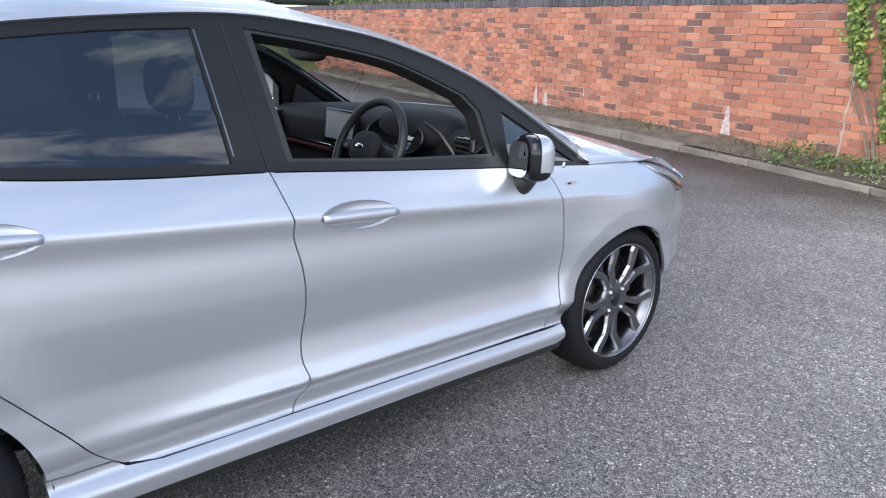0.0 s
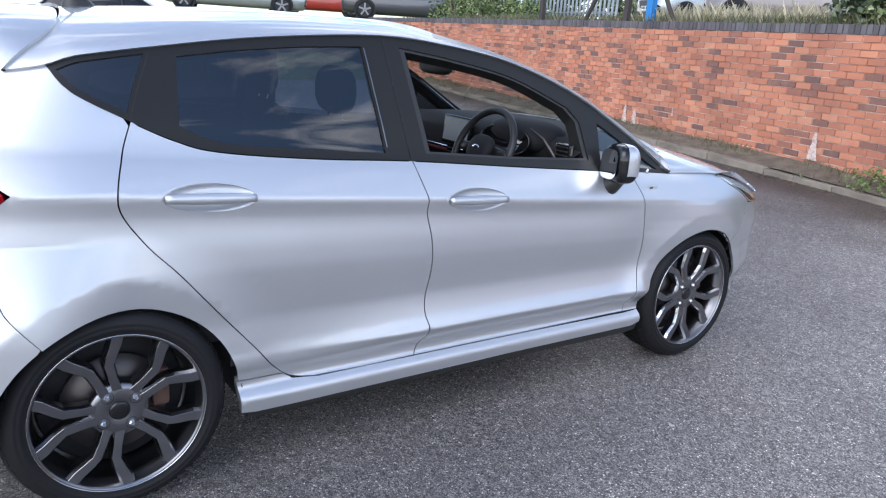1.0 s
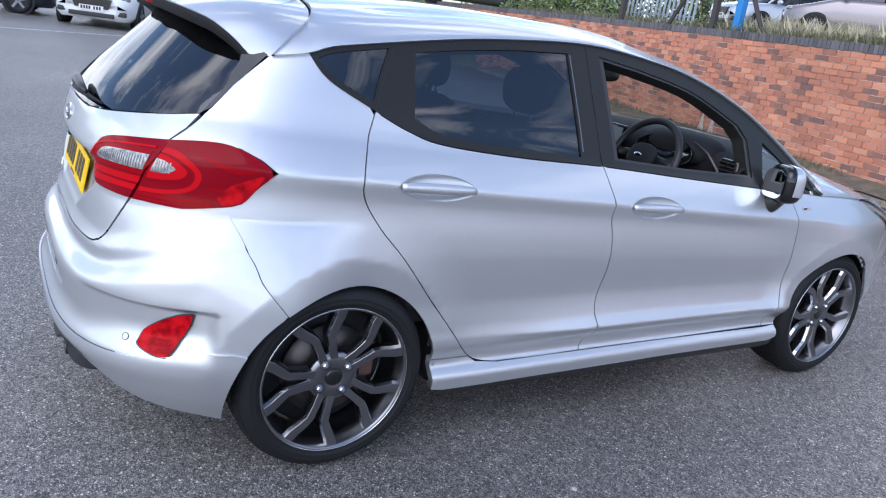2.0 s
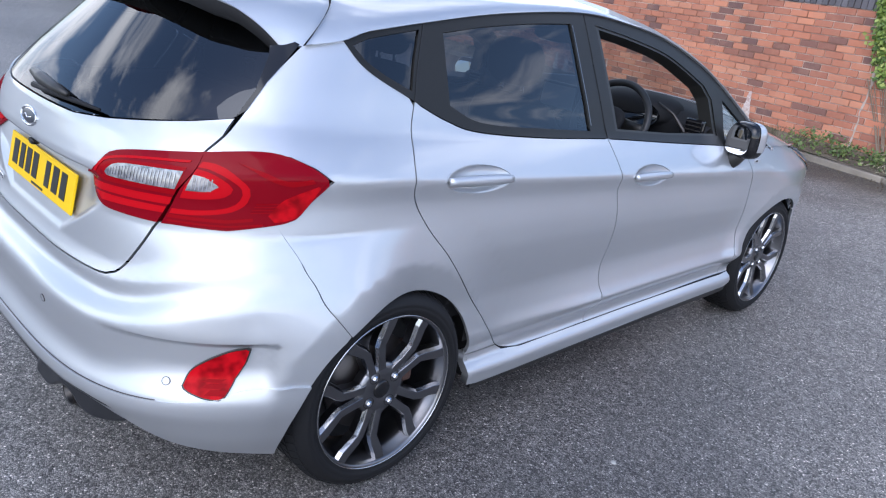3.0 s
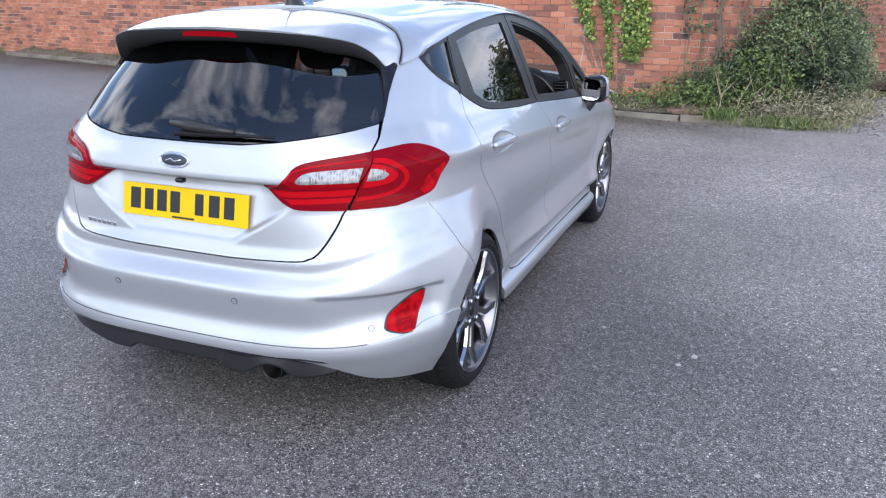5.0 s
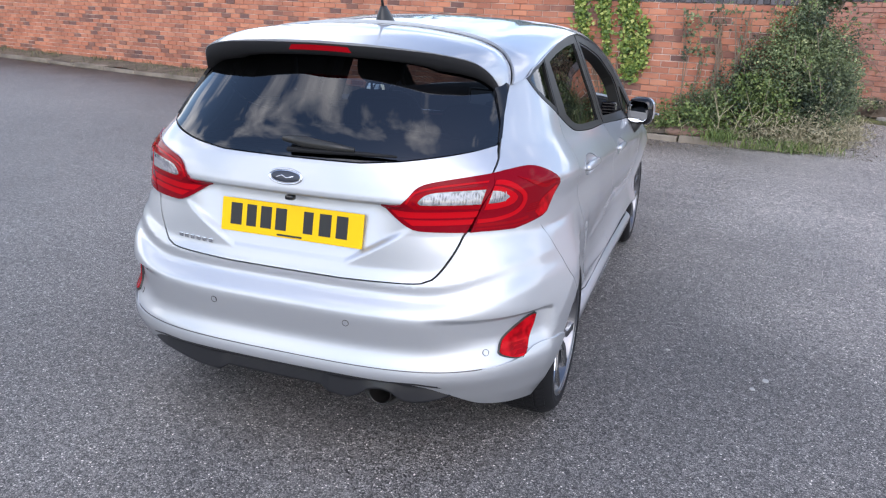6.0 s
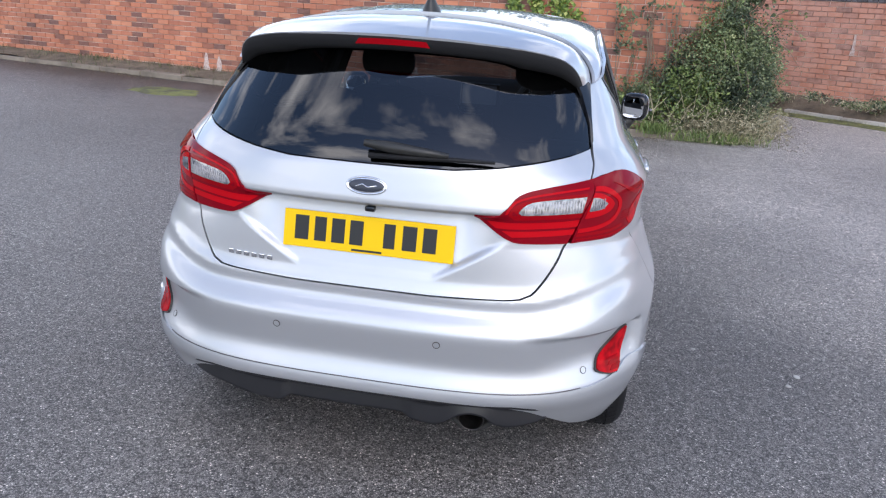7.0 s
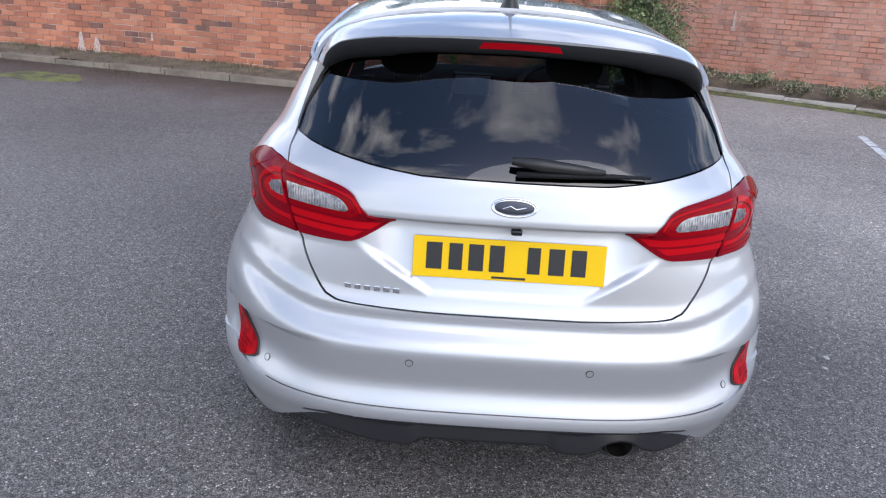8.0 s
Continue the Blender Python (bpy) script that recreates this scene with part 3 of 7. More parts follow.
units = {}
for mirror in (False, True):
    quarter = [(y, z) for y, z in REAR_GAP if z < 1.116 and y < 0.50] + [(0.50, 0.318), (0.351, 0.322)]
    quarter = [(y - TRIM_GAP, z) for y, z in quarter]
    quarter += [sy(y, z) for y, z in ARCH_R] + [sy(-0.28, 0.70), LAMP_LOW, sy(-0.29, 0.885)]
    quarter += TAIL_TOP + GATE_UP + [sy(-0.15, 1.246)] + [sy(y, z) for y, z in BELT if y < 0.08]
    panel("rear_wing", quarter, SILVER, car, mirror=mirror, step=0.028)
    door = [(y, z - 0.003) for y, z in BELT if 0.09 < y < 0.965] + [(y - TRIM_GAP, z) for y, z in DOOR_GAP] + [(0.8, 0.287)]
    door += [(y + TRIM_GAP, z) for y, z in reversed(REAR_GAP)]
    rear_door = panel("rear_door", door, SILVER, car, mirror=mirror, holes=[handle_hole(0.13, 0.405)])
    door = [(y, z - 0.003) for y, z in BELT if 0.975 < y < 2.01] + [(y - TRIM_GAP, z) for y, z in FRONT_GAP] + [(1.5, 0.288)]
    door += [(y + TRIM_GAP, z) for y, z in reversed(DOOR_GAP)]
    front_door = panel("front_door", door, SILVER, car, mirror=mirror, holes=[handle_hole(1.075, 1.345)])
    wing = [(y + TRIM_GAP, z) for y, z in reversed(FRONT_GAP)] + [(y, wing_top(y) + 0.003) for y in (2.05, 2.1, 2.15, 2.2, 2.3, 2.4, 2.5, 2.58, 2.64)] + [(2.72, 0.808), (2.80, 0.768), (2.86, 0.728), (2.80, 0.62)]
    wing += list(reversed(ARCH_F)) + [(2.146, 0.292)]
    panel("front_wing", wing, SILVER, car, mirror=mirror)
    sill = [(0.347, 0.318), (0.50, 0.314), (0.53, 0.293), (0.62, 0.2855), (2.06, 0.2855), (2.145, 0.2895), (2.145, 0.240), (2.1, 0.226), (0.40, 0.214), (0.352, 0.220)]
    panel("side_skirt", sill, SILVER, car, mirror=mirror, thick=0.03, step=0.02)
    panel("sill_trim", [(0.375, 0.222), (0.40, 0.212), (2.1, 0.224), (2.14, 0.236), (2.13, 0.200), (2.08, 0.190), (0.42, 0.184), (0.38, 0.190)], PLASTIC, car, "black strip under the side skirt", off=-0.004, mirror=mirror, thick=0.03, step=0.03)
    # black frame round the side windows
    pane_q = smooth_line([(-0.078, 1.246), (-0.03, 1.266), (0.05, 1.281), (0.146, 1.296)])[:-1] + [(0.146, 1.296), (0.112, 1.222), (0.082, 1.142), (0.0, 1.180), (-0.045, 1.208)]
    pane_r = [(0.235, 1.292)] + smooth_line([(0.40, 1.315), (0.62, 1.335), (0.84, 1.345)]) + [(0.872, 1.012)] + smooth_line([(0.62, 1.030), (0.42, 1.045), (0.30, 1.065), (0.215, 1.105)])
    pane_f = [(0.985, 1.348)] + smooth_line([(1.17, 1.322), (1.46, 1.262), (1.72, 1.155)]) + [(1.775, 1.10), (1.80, 0.955), (1.40, 0.975), (1.03, 1.005)]
    pane_t = [(1.87, 1.095), (2.05, 0.99), (2.19, 0.905), (1.865, 0.937)]
    frame_line = BELT[:-1] + list(reversed(TOPLINE))[:-1]
    frame_line = [sy(*p) for p in frame_line]
    panel("window_frame", frame_line, TRIM, car, "satin black window surround", off=0.002, holes=[[sy(*p) for p in pane_q], pane_r, pane_f, pane_t], mirror=mirror, step=0.025, thick=0.02)
    # rubber seal inside the open front window, parting lines between the frames
    mean = Vector((1.40, 1.13))
    inner = [tuple(Vector(q).lerp(mean, 0.055)) for q in pane_f]
    panel("window_seal", pane_f, PLASTIC, car, "black rubber seal round the open front window", off=-0.003, holes=[inner], mirror=mirror, thick=0.055, step=0.03)
    for line in ([(0.085, 1.118), (0.10, 1.16), (0.125, 1.22), (0.165, 1.309)], [(0.968, 0.986), (0.952, 1.12), (0.938, 1.25), (0.925, 1.376)]):
        strip_line = [(y - 0.002, z) for y, z in line] + [(y + 0.002, z) for y, z in reversed(line)]
        panel("parting_line", strip_line, GAP, car, off=0.0035, mirror=mirror, thick=0.002)
    panel("pillar_edge", [(0.878, 1.03), (0.882, 1.03), (0.850, 1.34), (0.846, 1.34)], ALLOY, car, "thin bright strip beside the rear glass", off=0.0035, mirror=mirror, thick=0.002)
    for word, pane, mat in (("quarter_window", [sy(*p) for p in pane_q], PRIVACY), ("rear_side_window", pane_r, PRIVACY), ("corner_window", pane_t, CLEAR)):
        ob = panel(word, pane, mat, car, "dark tinted side glass" if mat is PRIVACY else "small clear corner glass", off=-0.004, mirror=mirror, thick=0.003)
        ob.visible_shadow = mat is PRIVACY
    # tail lamp: crimson body, bright rings nested round a clear capsule, bars below
    wrap = smooth_line([LAMP_LOW, sy(-0.31, 0.853), sy(-0.275, 0.895), sy(-0.236, 0.938), sy(-0.24, 0.952), sy(-0.276, 0.978), sy(-0.331, 1.0), sy(-0.389, 1.003), TAIL_TOP[-1]], 0.02)
    gate_lamp = smooth_line([TAIL_TOP[-1], rx(0.511, 0.978), rx(0.440, 0.963), rx(0.412, 0.946), rx(0.395, 0.922), rx(0.372, 0.900)], 0.02) + smooth_line([rx(0.302, 0.890), rx(0.340, 0.866), rx(0.374, 0.845), rx(0.415, 0.825), rx(0.46, 0.821), rx(0.562, 0.820)], 0.02)
    outer = wrap + [rx(0.572, 0.82), rx(0.60, 0.822), sy(-0.45, 0.822)]
    lamp_a = panel("tail_lamp", outer, RED_DEEP, car, "red wrap-round tail lamp", off=0.006, mirror=mirror, thick=0.03, step=0.02)
    lamp_b = panel("hatch_lamp", gate_lamp, RED_DEEP, car, "red tail lamp section on the hatch", off=0.006, mirror=mirror, thick=0.03, step=0.02)
    capsule = smooth_line([rx(0.620, 0.945), rx(0.640, 0.942), sy(-0.474, 0.935), sy(-0.462, 0.924), sy(-0.476, 0.913), rx(0.635, 0.909), rx(0.612, 0.908)], 0.012)
    ring_out = smooth_line([rx(0.624, 0.972), rx(0.645, 0.971), sy(-0.436, 0.957), sy(-0.406, 0.926), sy(-0.410, 0.894), sy(-0.438, 0.868), rx(0.642, 0.853), rx(0.586, 0.848)], 0.015)
    ring_in = smooth_line([rx(0.589, 0.860), rx(0.637, 0.864), sy(-0.446, 0.877), sy(-0.424, 0.898), sy(-0.421, 0.923), sy(-0.446, 0.946), rx(0.642, 0.959), rx(0.623, 0.961)], 0.015)
    mid_out = smooth_line([rx(0.622, 0.957), rx(0.642, 0.954), sy(-0.455, 0.942), sy(-0.437, 0.922), sy(-0.452, 0.902), rx(0.640, 0.892), rx(0.602, 0.889)], 0.015)
    panel("capsule_edge", mid_out, RED_BRIGHT, lamp_a, off=0.0072, mirror=mirror, thick=0.002)
    panel("ring", ring_out + ring_in, RED_BRIGHT, lamp_a, off=0.0078, mirror=mirror, thick=0.002, step=0.015)
    panel("reversing_lens", capsule, CLEAR_LENS, lamp_a, "small clear lens end", off=0.0082, mirror=mirror, thick=0.002, step=0.015)
    for k in range(6):
        x = 0.621 + 0.0060 * k
        panel("rib", [rx(x, 0.912), rx(x + 0.0016, 0.912), rx(x + 0.0016, 0.940), rx(x, 0.940)], RIB, lamp_a, off=0.0098, mirror=mirror, thick=0.002)
    panel("band", smooth_line([sy(-0.369, 0.862), sy(-0.336, 0.902), sy(-0.262, 0.936)], 0.02) + smooth_line([sy(-0.256, 0.932), sy(-0.278, 0.893), sy(-0.313, 0.856), sy(-0.356, 0.846)], 0.02), FACETS, lamp_a, off=0.0075, mirror=mirror, thick=0.002, step=0.02)
    panel("band", smooth_line([sy(-0.395, 0.962), sy(-0.362, 0.945), sy(-0.32, 0.935), sy(-0.27, 0.944)], 0.02) + smooth_line([sy(-0.275, 0.952), sy(-0.33, 0.948), sy(-0.375, 0.962), sy(-0.42, 0.978)], 0.02), RED_LENS, lamp_a, off=0.0075, mirror=mirror, thick=0.002, step=0.02)
    for low, high, lap in ((0.838, 0.846, 0.0), (0.828, 0.833, 0.02)):
        panel("bar", [rx(0.582, low), sy(-0.45, low + 0.002), sy(-0.40 + lap, low + 0.010), sy(-0.40 + lap, high + 0.010), sy(-0.45, high + 0.002), rx(0.584, high)], RED_LENS, lamp_a, off=0.0075, mirror=mirror, thick=0.002, step=0.02)
    lens = smooth_line([rx(0.602, 0.949), rx(0.512, 0.944), rx(0.458, 0.937), rx(0.436, 0.925), rx(0.424, 0.910), rx(0.432, 0.904), rx(0.503, 0.905), rx(0.593, 0.907)], 0.012)
    panel("capsule_edge", smooth_line([rx(0.605, 0.958), rx(0.512, 0.952), rx(0.444, 0.941), rx(0.406, 0.922), rx(0.396, 0.903), rx(0.415, 0.891), rx(0.503, 0.893), rx(0.592, 0.894)], 0.015), RED_LENS, lamp_b, off=0.0072, mirror=mirror, thick=0.002)
    panel("reversing_lens", lens, CLEAR_LENS, lamp_b, "clear ribbed reversing lens", off=0.0085, mirror=mirror, thick=0.002, step=0.015)
    for k in range(20):
        x = 0.440 + 0.0078 * k
        top = 0.921 + 0.017 * min(1.0, (x - 0.435) / 0.05) + 0.006 * max(0.0, (x - 0.50) / 0.10)
        panel("rib", [rx(x, 0.909), rx(x + 0.0018, 0.909), rx(x + 0.0018, top), rx(x, top)], RIB, lamp_b, off=0.0105, mirror=mirror, thick=0.002)
    panel("ring", smooth_line([rx(0.388, 0.905), rx(0.410, 0.938), rx(0.460, 0.955), rx(0.530, 0.965), rx(0.606, 0.972)], 0.015) + smooth_line([rx(0.605, 0.967), rx(0.530, 0.960), rx(0.462, 0.950), rx(0.415, 0.934), rx(0.395, 0.905)], 0.015), RED_BRIGHT, lamp_b, off=0.0080, mirror=mirror, thick=0.002, step=0.015)
    for k in range(4):
        low = 0.866 + 0.0075 * k
        panel("fine_rib", [sy(-0.405 + 0.004 * k, low), sy(-0.345 + 0.008 * k, low + 0.004), sy(-0.345 + 0.008 * k, low + 0.0065), sy(-0.405 + 0.004 * k, low + 0.0025)], RED_LENS, lamp_a, off=0.0075, mirror=mirror, thick=0.002, step=0.02)
    panel("bar", [rx(0.340, 0.879), rx(0.588, 0.887), rx(0.583, 0.868), rx(0.368, 0.861)], RED_BRIGHT, lamp_b, off=0.008, mirror=mirror, thick=0.002)
    panel("bar", [rx(0.385, 0.855), rx(0.578, 0.861), rx(0.573, 0.846), rx(0.412, 0.839)], RED_BRIGHT, lamp_b, off=0.008, mirror=mirror, thick=0.002)
    # lower rear reflector in its recess
    fog = smooth_line([sy(-0.552, 0.443), sy(-0.534, 0.479), sy(-0.503, 0.512), sy(-0.464, 0.536), sy(-0.432, 0.544)], 0.012) + [sy(-0.426, 0.540), sy(-0.433, 0.510), sy(-0.456, 0.465), sy(-0.482, 0.424)] + smooth_line([sy(-0.494, 0.417), sy(-0.520, 0.419), sy(-0.545, 0.430), sy(-0.551, 0.436)], 0.008)
    mid_a, mid_z = (sum(q[k] for q in fog) / len(fog) for k in (0, 1))
    rim_line = [(mid_a + 1.07 * (a - mid_a), mid_z + 1.06 * (z - mid_z)) for a, z in fog]
    lens_ob = panel("rear_reflector", fog, FACETS, car, "red faceted reflector set in the rear bumper", off=0.010, mirror=mirror, thick=0.03, step=0.015)
    panel("surround", rim_line, PLASTIC, lens_ob, "thin black rim", off=0.007, mirror=mirror, thick=0.02, step=0.015)
    for low, high in ((0.425, 0.438), (0.441, 0.452), (0.455, 0.464)):
        panel("facet", [sy(-0.520, low), sy(-0.486, low), sy(-0.470, high), sy(-0.505, high)], RED_LENS, lens_ob, off=0.0112, mirror=mirror, thick=0.002, step=0.012)
    # door handles: a shallow cup and a bar across it
    for y0, y1, owner in ((0.13, 0.405, rear_door), (1.075, 1.345, front_door)):
        zc = crease((y0 + y1) / 2) + 0.002
        ring = [((y0 + y1) / 2 + 0.5 * (y1 - y0) * math.cos(k * math.pi / 16), zc - 0.25 * (y1 - y0) * 0.07 * math.cos(k * math.pi / 16) + 0.041 * math.sin(k * math.pi / 16)) for k in range(32)]
        cup = lambda a, z, y0=y0, y1=y1, zc=zc: skin(a, z) - Vector((0.022 * max(0.0, 1 - (((a - (y0 + y1) / 2) / (0.5 * (y1 - y0))) ** 2 + ((z - zc) / 0.041) ** 2) ** 1.5), 0, 0))
        panel("handle_cup", ring, SILVER, owner, f=cup, off=0.0012, mirror=mirror, thick=0.002, step=0.009)
        bm, sg = bmesh.new(), -1 if mirror else 1
        rings = []
        for k in range(15):
            t = k / 14
            y = y0 + 0.012 + (y1 - y0 - 0.02) * t
            c = skin(y, zc - 0.01 * (t - 0.5))
            e = math.sin(math.pi * min(1, max(0, 0.12 + 0.76 * t))) ** 0.4
            rings.append([bm.verts.new((sg * (c.x + 0.004 + 0.015 * e * math.cos(q)), c.y, c.z + 0.017 * e * math.sin(q))) for q in (2 * math.pi * j / 12 for j in range(12))])
        for ra, rb in zip(rings, rings[1:]):
            for j in range(12):
                bm.faces.new((ra[j], ra[(j + 1) % 12], rb[(j + 1) % 12], rb[j]))
        bm.faces.new(rings[0])
        bm.faces.new(rings[-1])
        bmesh.ops.recalc_face_normals(bm, faces=bm.faces)
        part("door_handle", bm, SILVER, owner, "body-coloured door handle", True)
    # wheel arch liners
    for yc in (0.005, 2.495):
        bm = bmesh.new()
        sg = -1 if mirror else 1
        prev = None
        for k in range(25):
            a = radians(-8 + 200 * k / 24)
            lip = min(0.782, side_x(yc + 0.357 * math.cos(a), max(0.2, 0.278 + 0.357 * math.sin(a))) - 0.010)
            row = [bm.verts.new((sg * x, yc + r * math.cos(a), 0.278 + r * math.sin(a))) for x, r in ((lip, 0.357), (lip - 0.012, 0.372), (0.42, 0.372), (0.42, 0.10))]
            if prev:
                for i in range(3):
                    bm.faces.new((prev[i], prev[i + 1], row[i + 1], row[i]))
            prev = row
        part("arch_liner", bm, GAP, car, "black wheel arch liner", True)
    # headlamp
    lamp = [(2.645, wing_top(2.645) - 0.003)] + [(y, wing_top(y) - 0.003) for y in (2.72, 2.80, 2.88, 2.95, 3.0)] + [(3.02, 0.70), (2.93, 0.712), (2.865, 0.730), (2.80, 0.771), (2.72, 0.812)]
    unit = units[mirror] = panel("headlamp", lamp, HEAD_LENS, car, "clear swept-back headlamp with a dark bezel", off=0.003, mirror=mirror, thick=0.02, step=0.02)
    panel("bezel", [(2.74, 0.806), (2.80, 0.778), (2.865, 0.737), (2.93, 0.718), (3.0, 0.708), (2.985, 0.722), (2.92, 0.735), (2.85, 0.765)], GLOSS, unit, "gloss black bezel", off=0.0055, mirror=mirror, thick=0.002, step=0.02)

# tail: bumper, hatch, rear window
mid = lambda z: (A0, z)
BUMPER_LOW = smooth_line([mid(0.362), rx(0.25, 0.362), rx(0.46, 0.352), rx(0.55, 0.315), rx(0.63, 0.262), rx(0.70, 0.235), sy(-0.40, 0.222), sy(-0.33, 0.205)])
LIP_TOP = smooth_line([mid(0.394), rx(0.25, 0.394), rx(0.46, 0.394), rx(0.60, 0.397), rx(0.69, 0.404), sy(-0.49, 0.418), sy(-0.45, 0.436), sy(-0.40, 0.443), sy(-0.337, 0.447)])
half = [mid(0.652), rx(0.2, 0.652)] + list(reversed(GATE_SIDE)) + list(reversed(TAIL_LOW)) + [sy(-0.283, 0.70), sy(-0.194, 0.560)]
half += [sy(*p) for p in ARCH_RB[1:] if p[1] > 0.41] + [(a, z - 0.03) for a, z in reversed(LIP_TOP[:-1])]
bumper = panel("rear_bumper", both(half), SILVER, car, "silver rear bumper", step=0.02)
half = LIP_TOP + [sy(*p) for p in ARCH_RB if 0.215 < p[1] < 0.44] + list(reversed(BUMPER_LOW))
panel("bumper_lip", both(half), SILVER, bumper, off=0.007, step=0.014, thick=0.012)
SEAM = [q for q in LIP_TOP if q[0] < rx(0.66, 0.40)[0]]
half = [(a, z + 0.0020) for a, z in SEAM] + [(a, z - 0.0006) for a, z in reversed(SEAM)]
panel("lip_seam", both(half), STEEL, bumper, "dark seam above the bumper lip", off=0.0016, step=0.02, thick=0.003)
half = [mid(1.010), rx(0.24, 1.011), rx(0.36, 1.022), rx(0.46, 1.036), rx(0.55, 1.052), rx(0.600, 1.066), rx(0.612, 1.03), rx(0.609, 0.99), rx(0.585, 0.90), rx(0.561, 0.82)]
half += [(a - 0.004, z + 0.004) for a, z in GATE_SIDE] + [rx(0.2, 0.657), mid(0.657)]
hatch = panel("hatch", both(half), SILVER, car, "silver tailgate", step=0.008)
half = [mid(1.345), rx(0.30, 1.34), rx(0.44, 1.315), rx(0.52, 1.265), rx(0.555, 1.21), rx(0.588, 1.13), rx(0.600, 1.075), rx(0.596, 1.066), rx(0.55, 1.055), rx(0.46, 1.040), rx(0.36, 1.026), rx(0.24, 1.015), mid(1.014)]


def back_glass(a, z):
    p = skin(a, z)
    return p + Vector((0, 0.085 * ease((z - 1.0) / 0.36) ** 0.8 * max(0.0, 1 - (abs(p.x) / 0.60) ** 4), 0))


panel("rear_window", both(half), PRIVACY, hatch, "dark tinted rear window", f=back_glass, off=-0.001, thick=0.004)
for mirror in (False, True):
    fin = [rx(0.600, 1.07), rx(0.588, 1.13), rx(0.555, 1.21), rx(0.535, 1.245), sy(-0.268, 1.275), sy(-0.21, 1.238), sy(-0.305, 1.15), rx(0.604, 1.085)]
    panel("side_fin", fin, GLOSS, hatch, "gloss black fin beside the rear window", off=0.003, mirror=mirror, thick=0.01)

# roof, windscreen, bonnet, front bumper
JOINT = [(0.580, -0.203, 1.230), (0.566, -0.155, 1.268), (0.535, -0.108, 1.312), (0.49, -0.068, 1.348), (0.39, -0.033, 1.380), (0.2, -0.008, 1.400), (0.0, 0.0, 1.405)]


def roof_u(x, y):
    """The roof coordinate at a distance x from the middle line."""
    lo, hi = 0.0, 0.6
    for _ in range(30):
        m = (lo + hi) / 2
        lo, hi = (m, hi) if roof(m, y).x > x else (lo, m)
    return lo


edge = [(roof_u(x, y), y) for x, y, z in JOINT]
JOINT = [tuple(roof(u, y)) for u, y in edge]
half = [(u, y + 0.004) for u, y in smooth_line(list(reversed(edge)), 0.03)] + [(0.0, y) for y in (0.0, 0.4, 0.8, 1.2, 1.6, 2.0, 2.2, 2.258)]
half += [(0.098, 2.255), (0.07, 2.15), (0.055, 1.9), (0.075, 1.5), (0.11, 1.25), (0.16, 1.17), (0.3, 1.145), (0.6, 1.135)]
panel("roof", half + [(1.2 - u, y) for u, y in reversed(half) if u < 0.6], SILVER, car, "silver roof", f=roof, step=0.03)
half = [(0.6, 1.139), (0.3, 1.149), (0.16, 1.175), (0.113, 1.255), (0.078, 1.505), (0.058, 1.905), (0.073, 2.15), (0.103, 2.268), (0.125, 2.31), (0.3, 2.36), (0.6, 2.41)]
ob = panel("windscreen", half + [(1.2 - u, y) for u, y in reversed(half) if u < 0.6], CLEAR, car, "clear windscreen", f=roof, step=0.05, thick=0.004)
ob.visible_shadow = False
for mirror in (False, True):
    rim_line = [(0.17, 1.172), (0.116, 1.255), (0.081, 1.505), (0.061, 1.905), (0.076, 2.15), (0.106, 2.268)]
    panel("screen_border", rim_line + [(u + 0.03, y) for u, y in reversed(rim_line)], GAP, ob, "black printed border of the windscreen", f=roof, off=-0.006, mirror=mirror, thick=0.002, step=0.03)
half = [(0.19, 2.30), (0.3, 2.325), (0.6, 2.37), (0.6, 2.42), (0.3, 2.38), (0.19, 2.35)]
panel("scuttle", half[:3] + [(1.2 - u, y) for u, y in reversed(half[:2])] + [(1.2 - u, y) for u, y in reversed(half[4:])] + half[3:], PLASTIC, car, "black scuttle panel below the windscreen", f=roof, off=0.003, step=0.04)
half = [(0.6, 2.38), (0.3, 2.32), (0.18, 2.27), (0.10, 2.225), (0.045, 2.215), (0.0, 2.255), (0.0, 2.4), (0.0, 2.64), (0.025, 2.72), (0.07, 2.81), (0.13, 2.90), (0.20, 2.97), (0.32, 3.03), (0.45, 3.06), (0.6, 3.08)]
for mirror in (False, True):
    top_lens = [(0.0, y) for y in (2.645, 2.72, 2.80, 2.88, 2.95, 3.0)] + [(0.06, 3.03), (0.14, 3.04), (0.197, 2.974), (0.127, 2.904), (0.067, 2.814), (0.022, 2.724)]
    panel("lens", top_lens, HEAD_LENS, units[mirror], f=bonnet, off=0.003, mirror=mirror, thick=0.02, step=0.03)
panel("bonnet", half + [(1.2 - u, y) for u, y in reversed(half) if u < 0.6], SILVER, car, "silver bonnet", f=bonnet, off=0.004, step=0.04)
for mirror in (False, True):
    nose = ARCH_FB[::-1] + [(2.805, 0.62), (2.865, 0.72), (2.93, 0.71), (3.0, 0.715), (3.10, 0.66), (3.16, 0.56), (3.18, 0.40), (3.14, 0.24), (2.86, 0.20)]
    panel("front_bumper", nose, SILVER, car, "silver front bumper corner", mirror=mirror)
# spoiler over the rear window
LIP = [(0.556, -0.258, 1.234), (0.541, -0.292, 1.268), (0.514, -0.327, 1.297), (0.47, -0.360, 1.318), (0.36, -0.410, 1.337), (0.18, -0.438, 1.350), (0.0, -0.446, 1.355)]


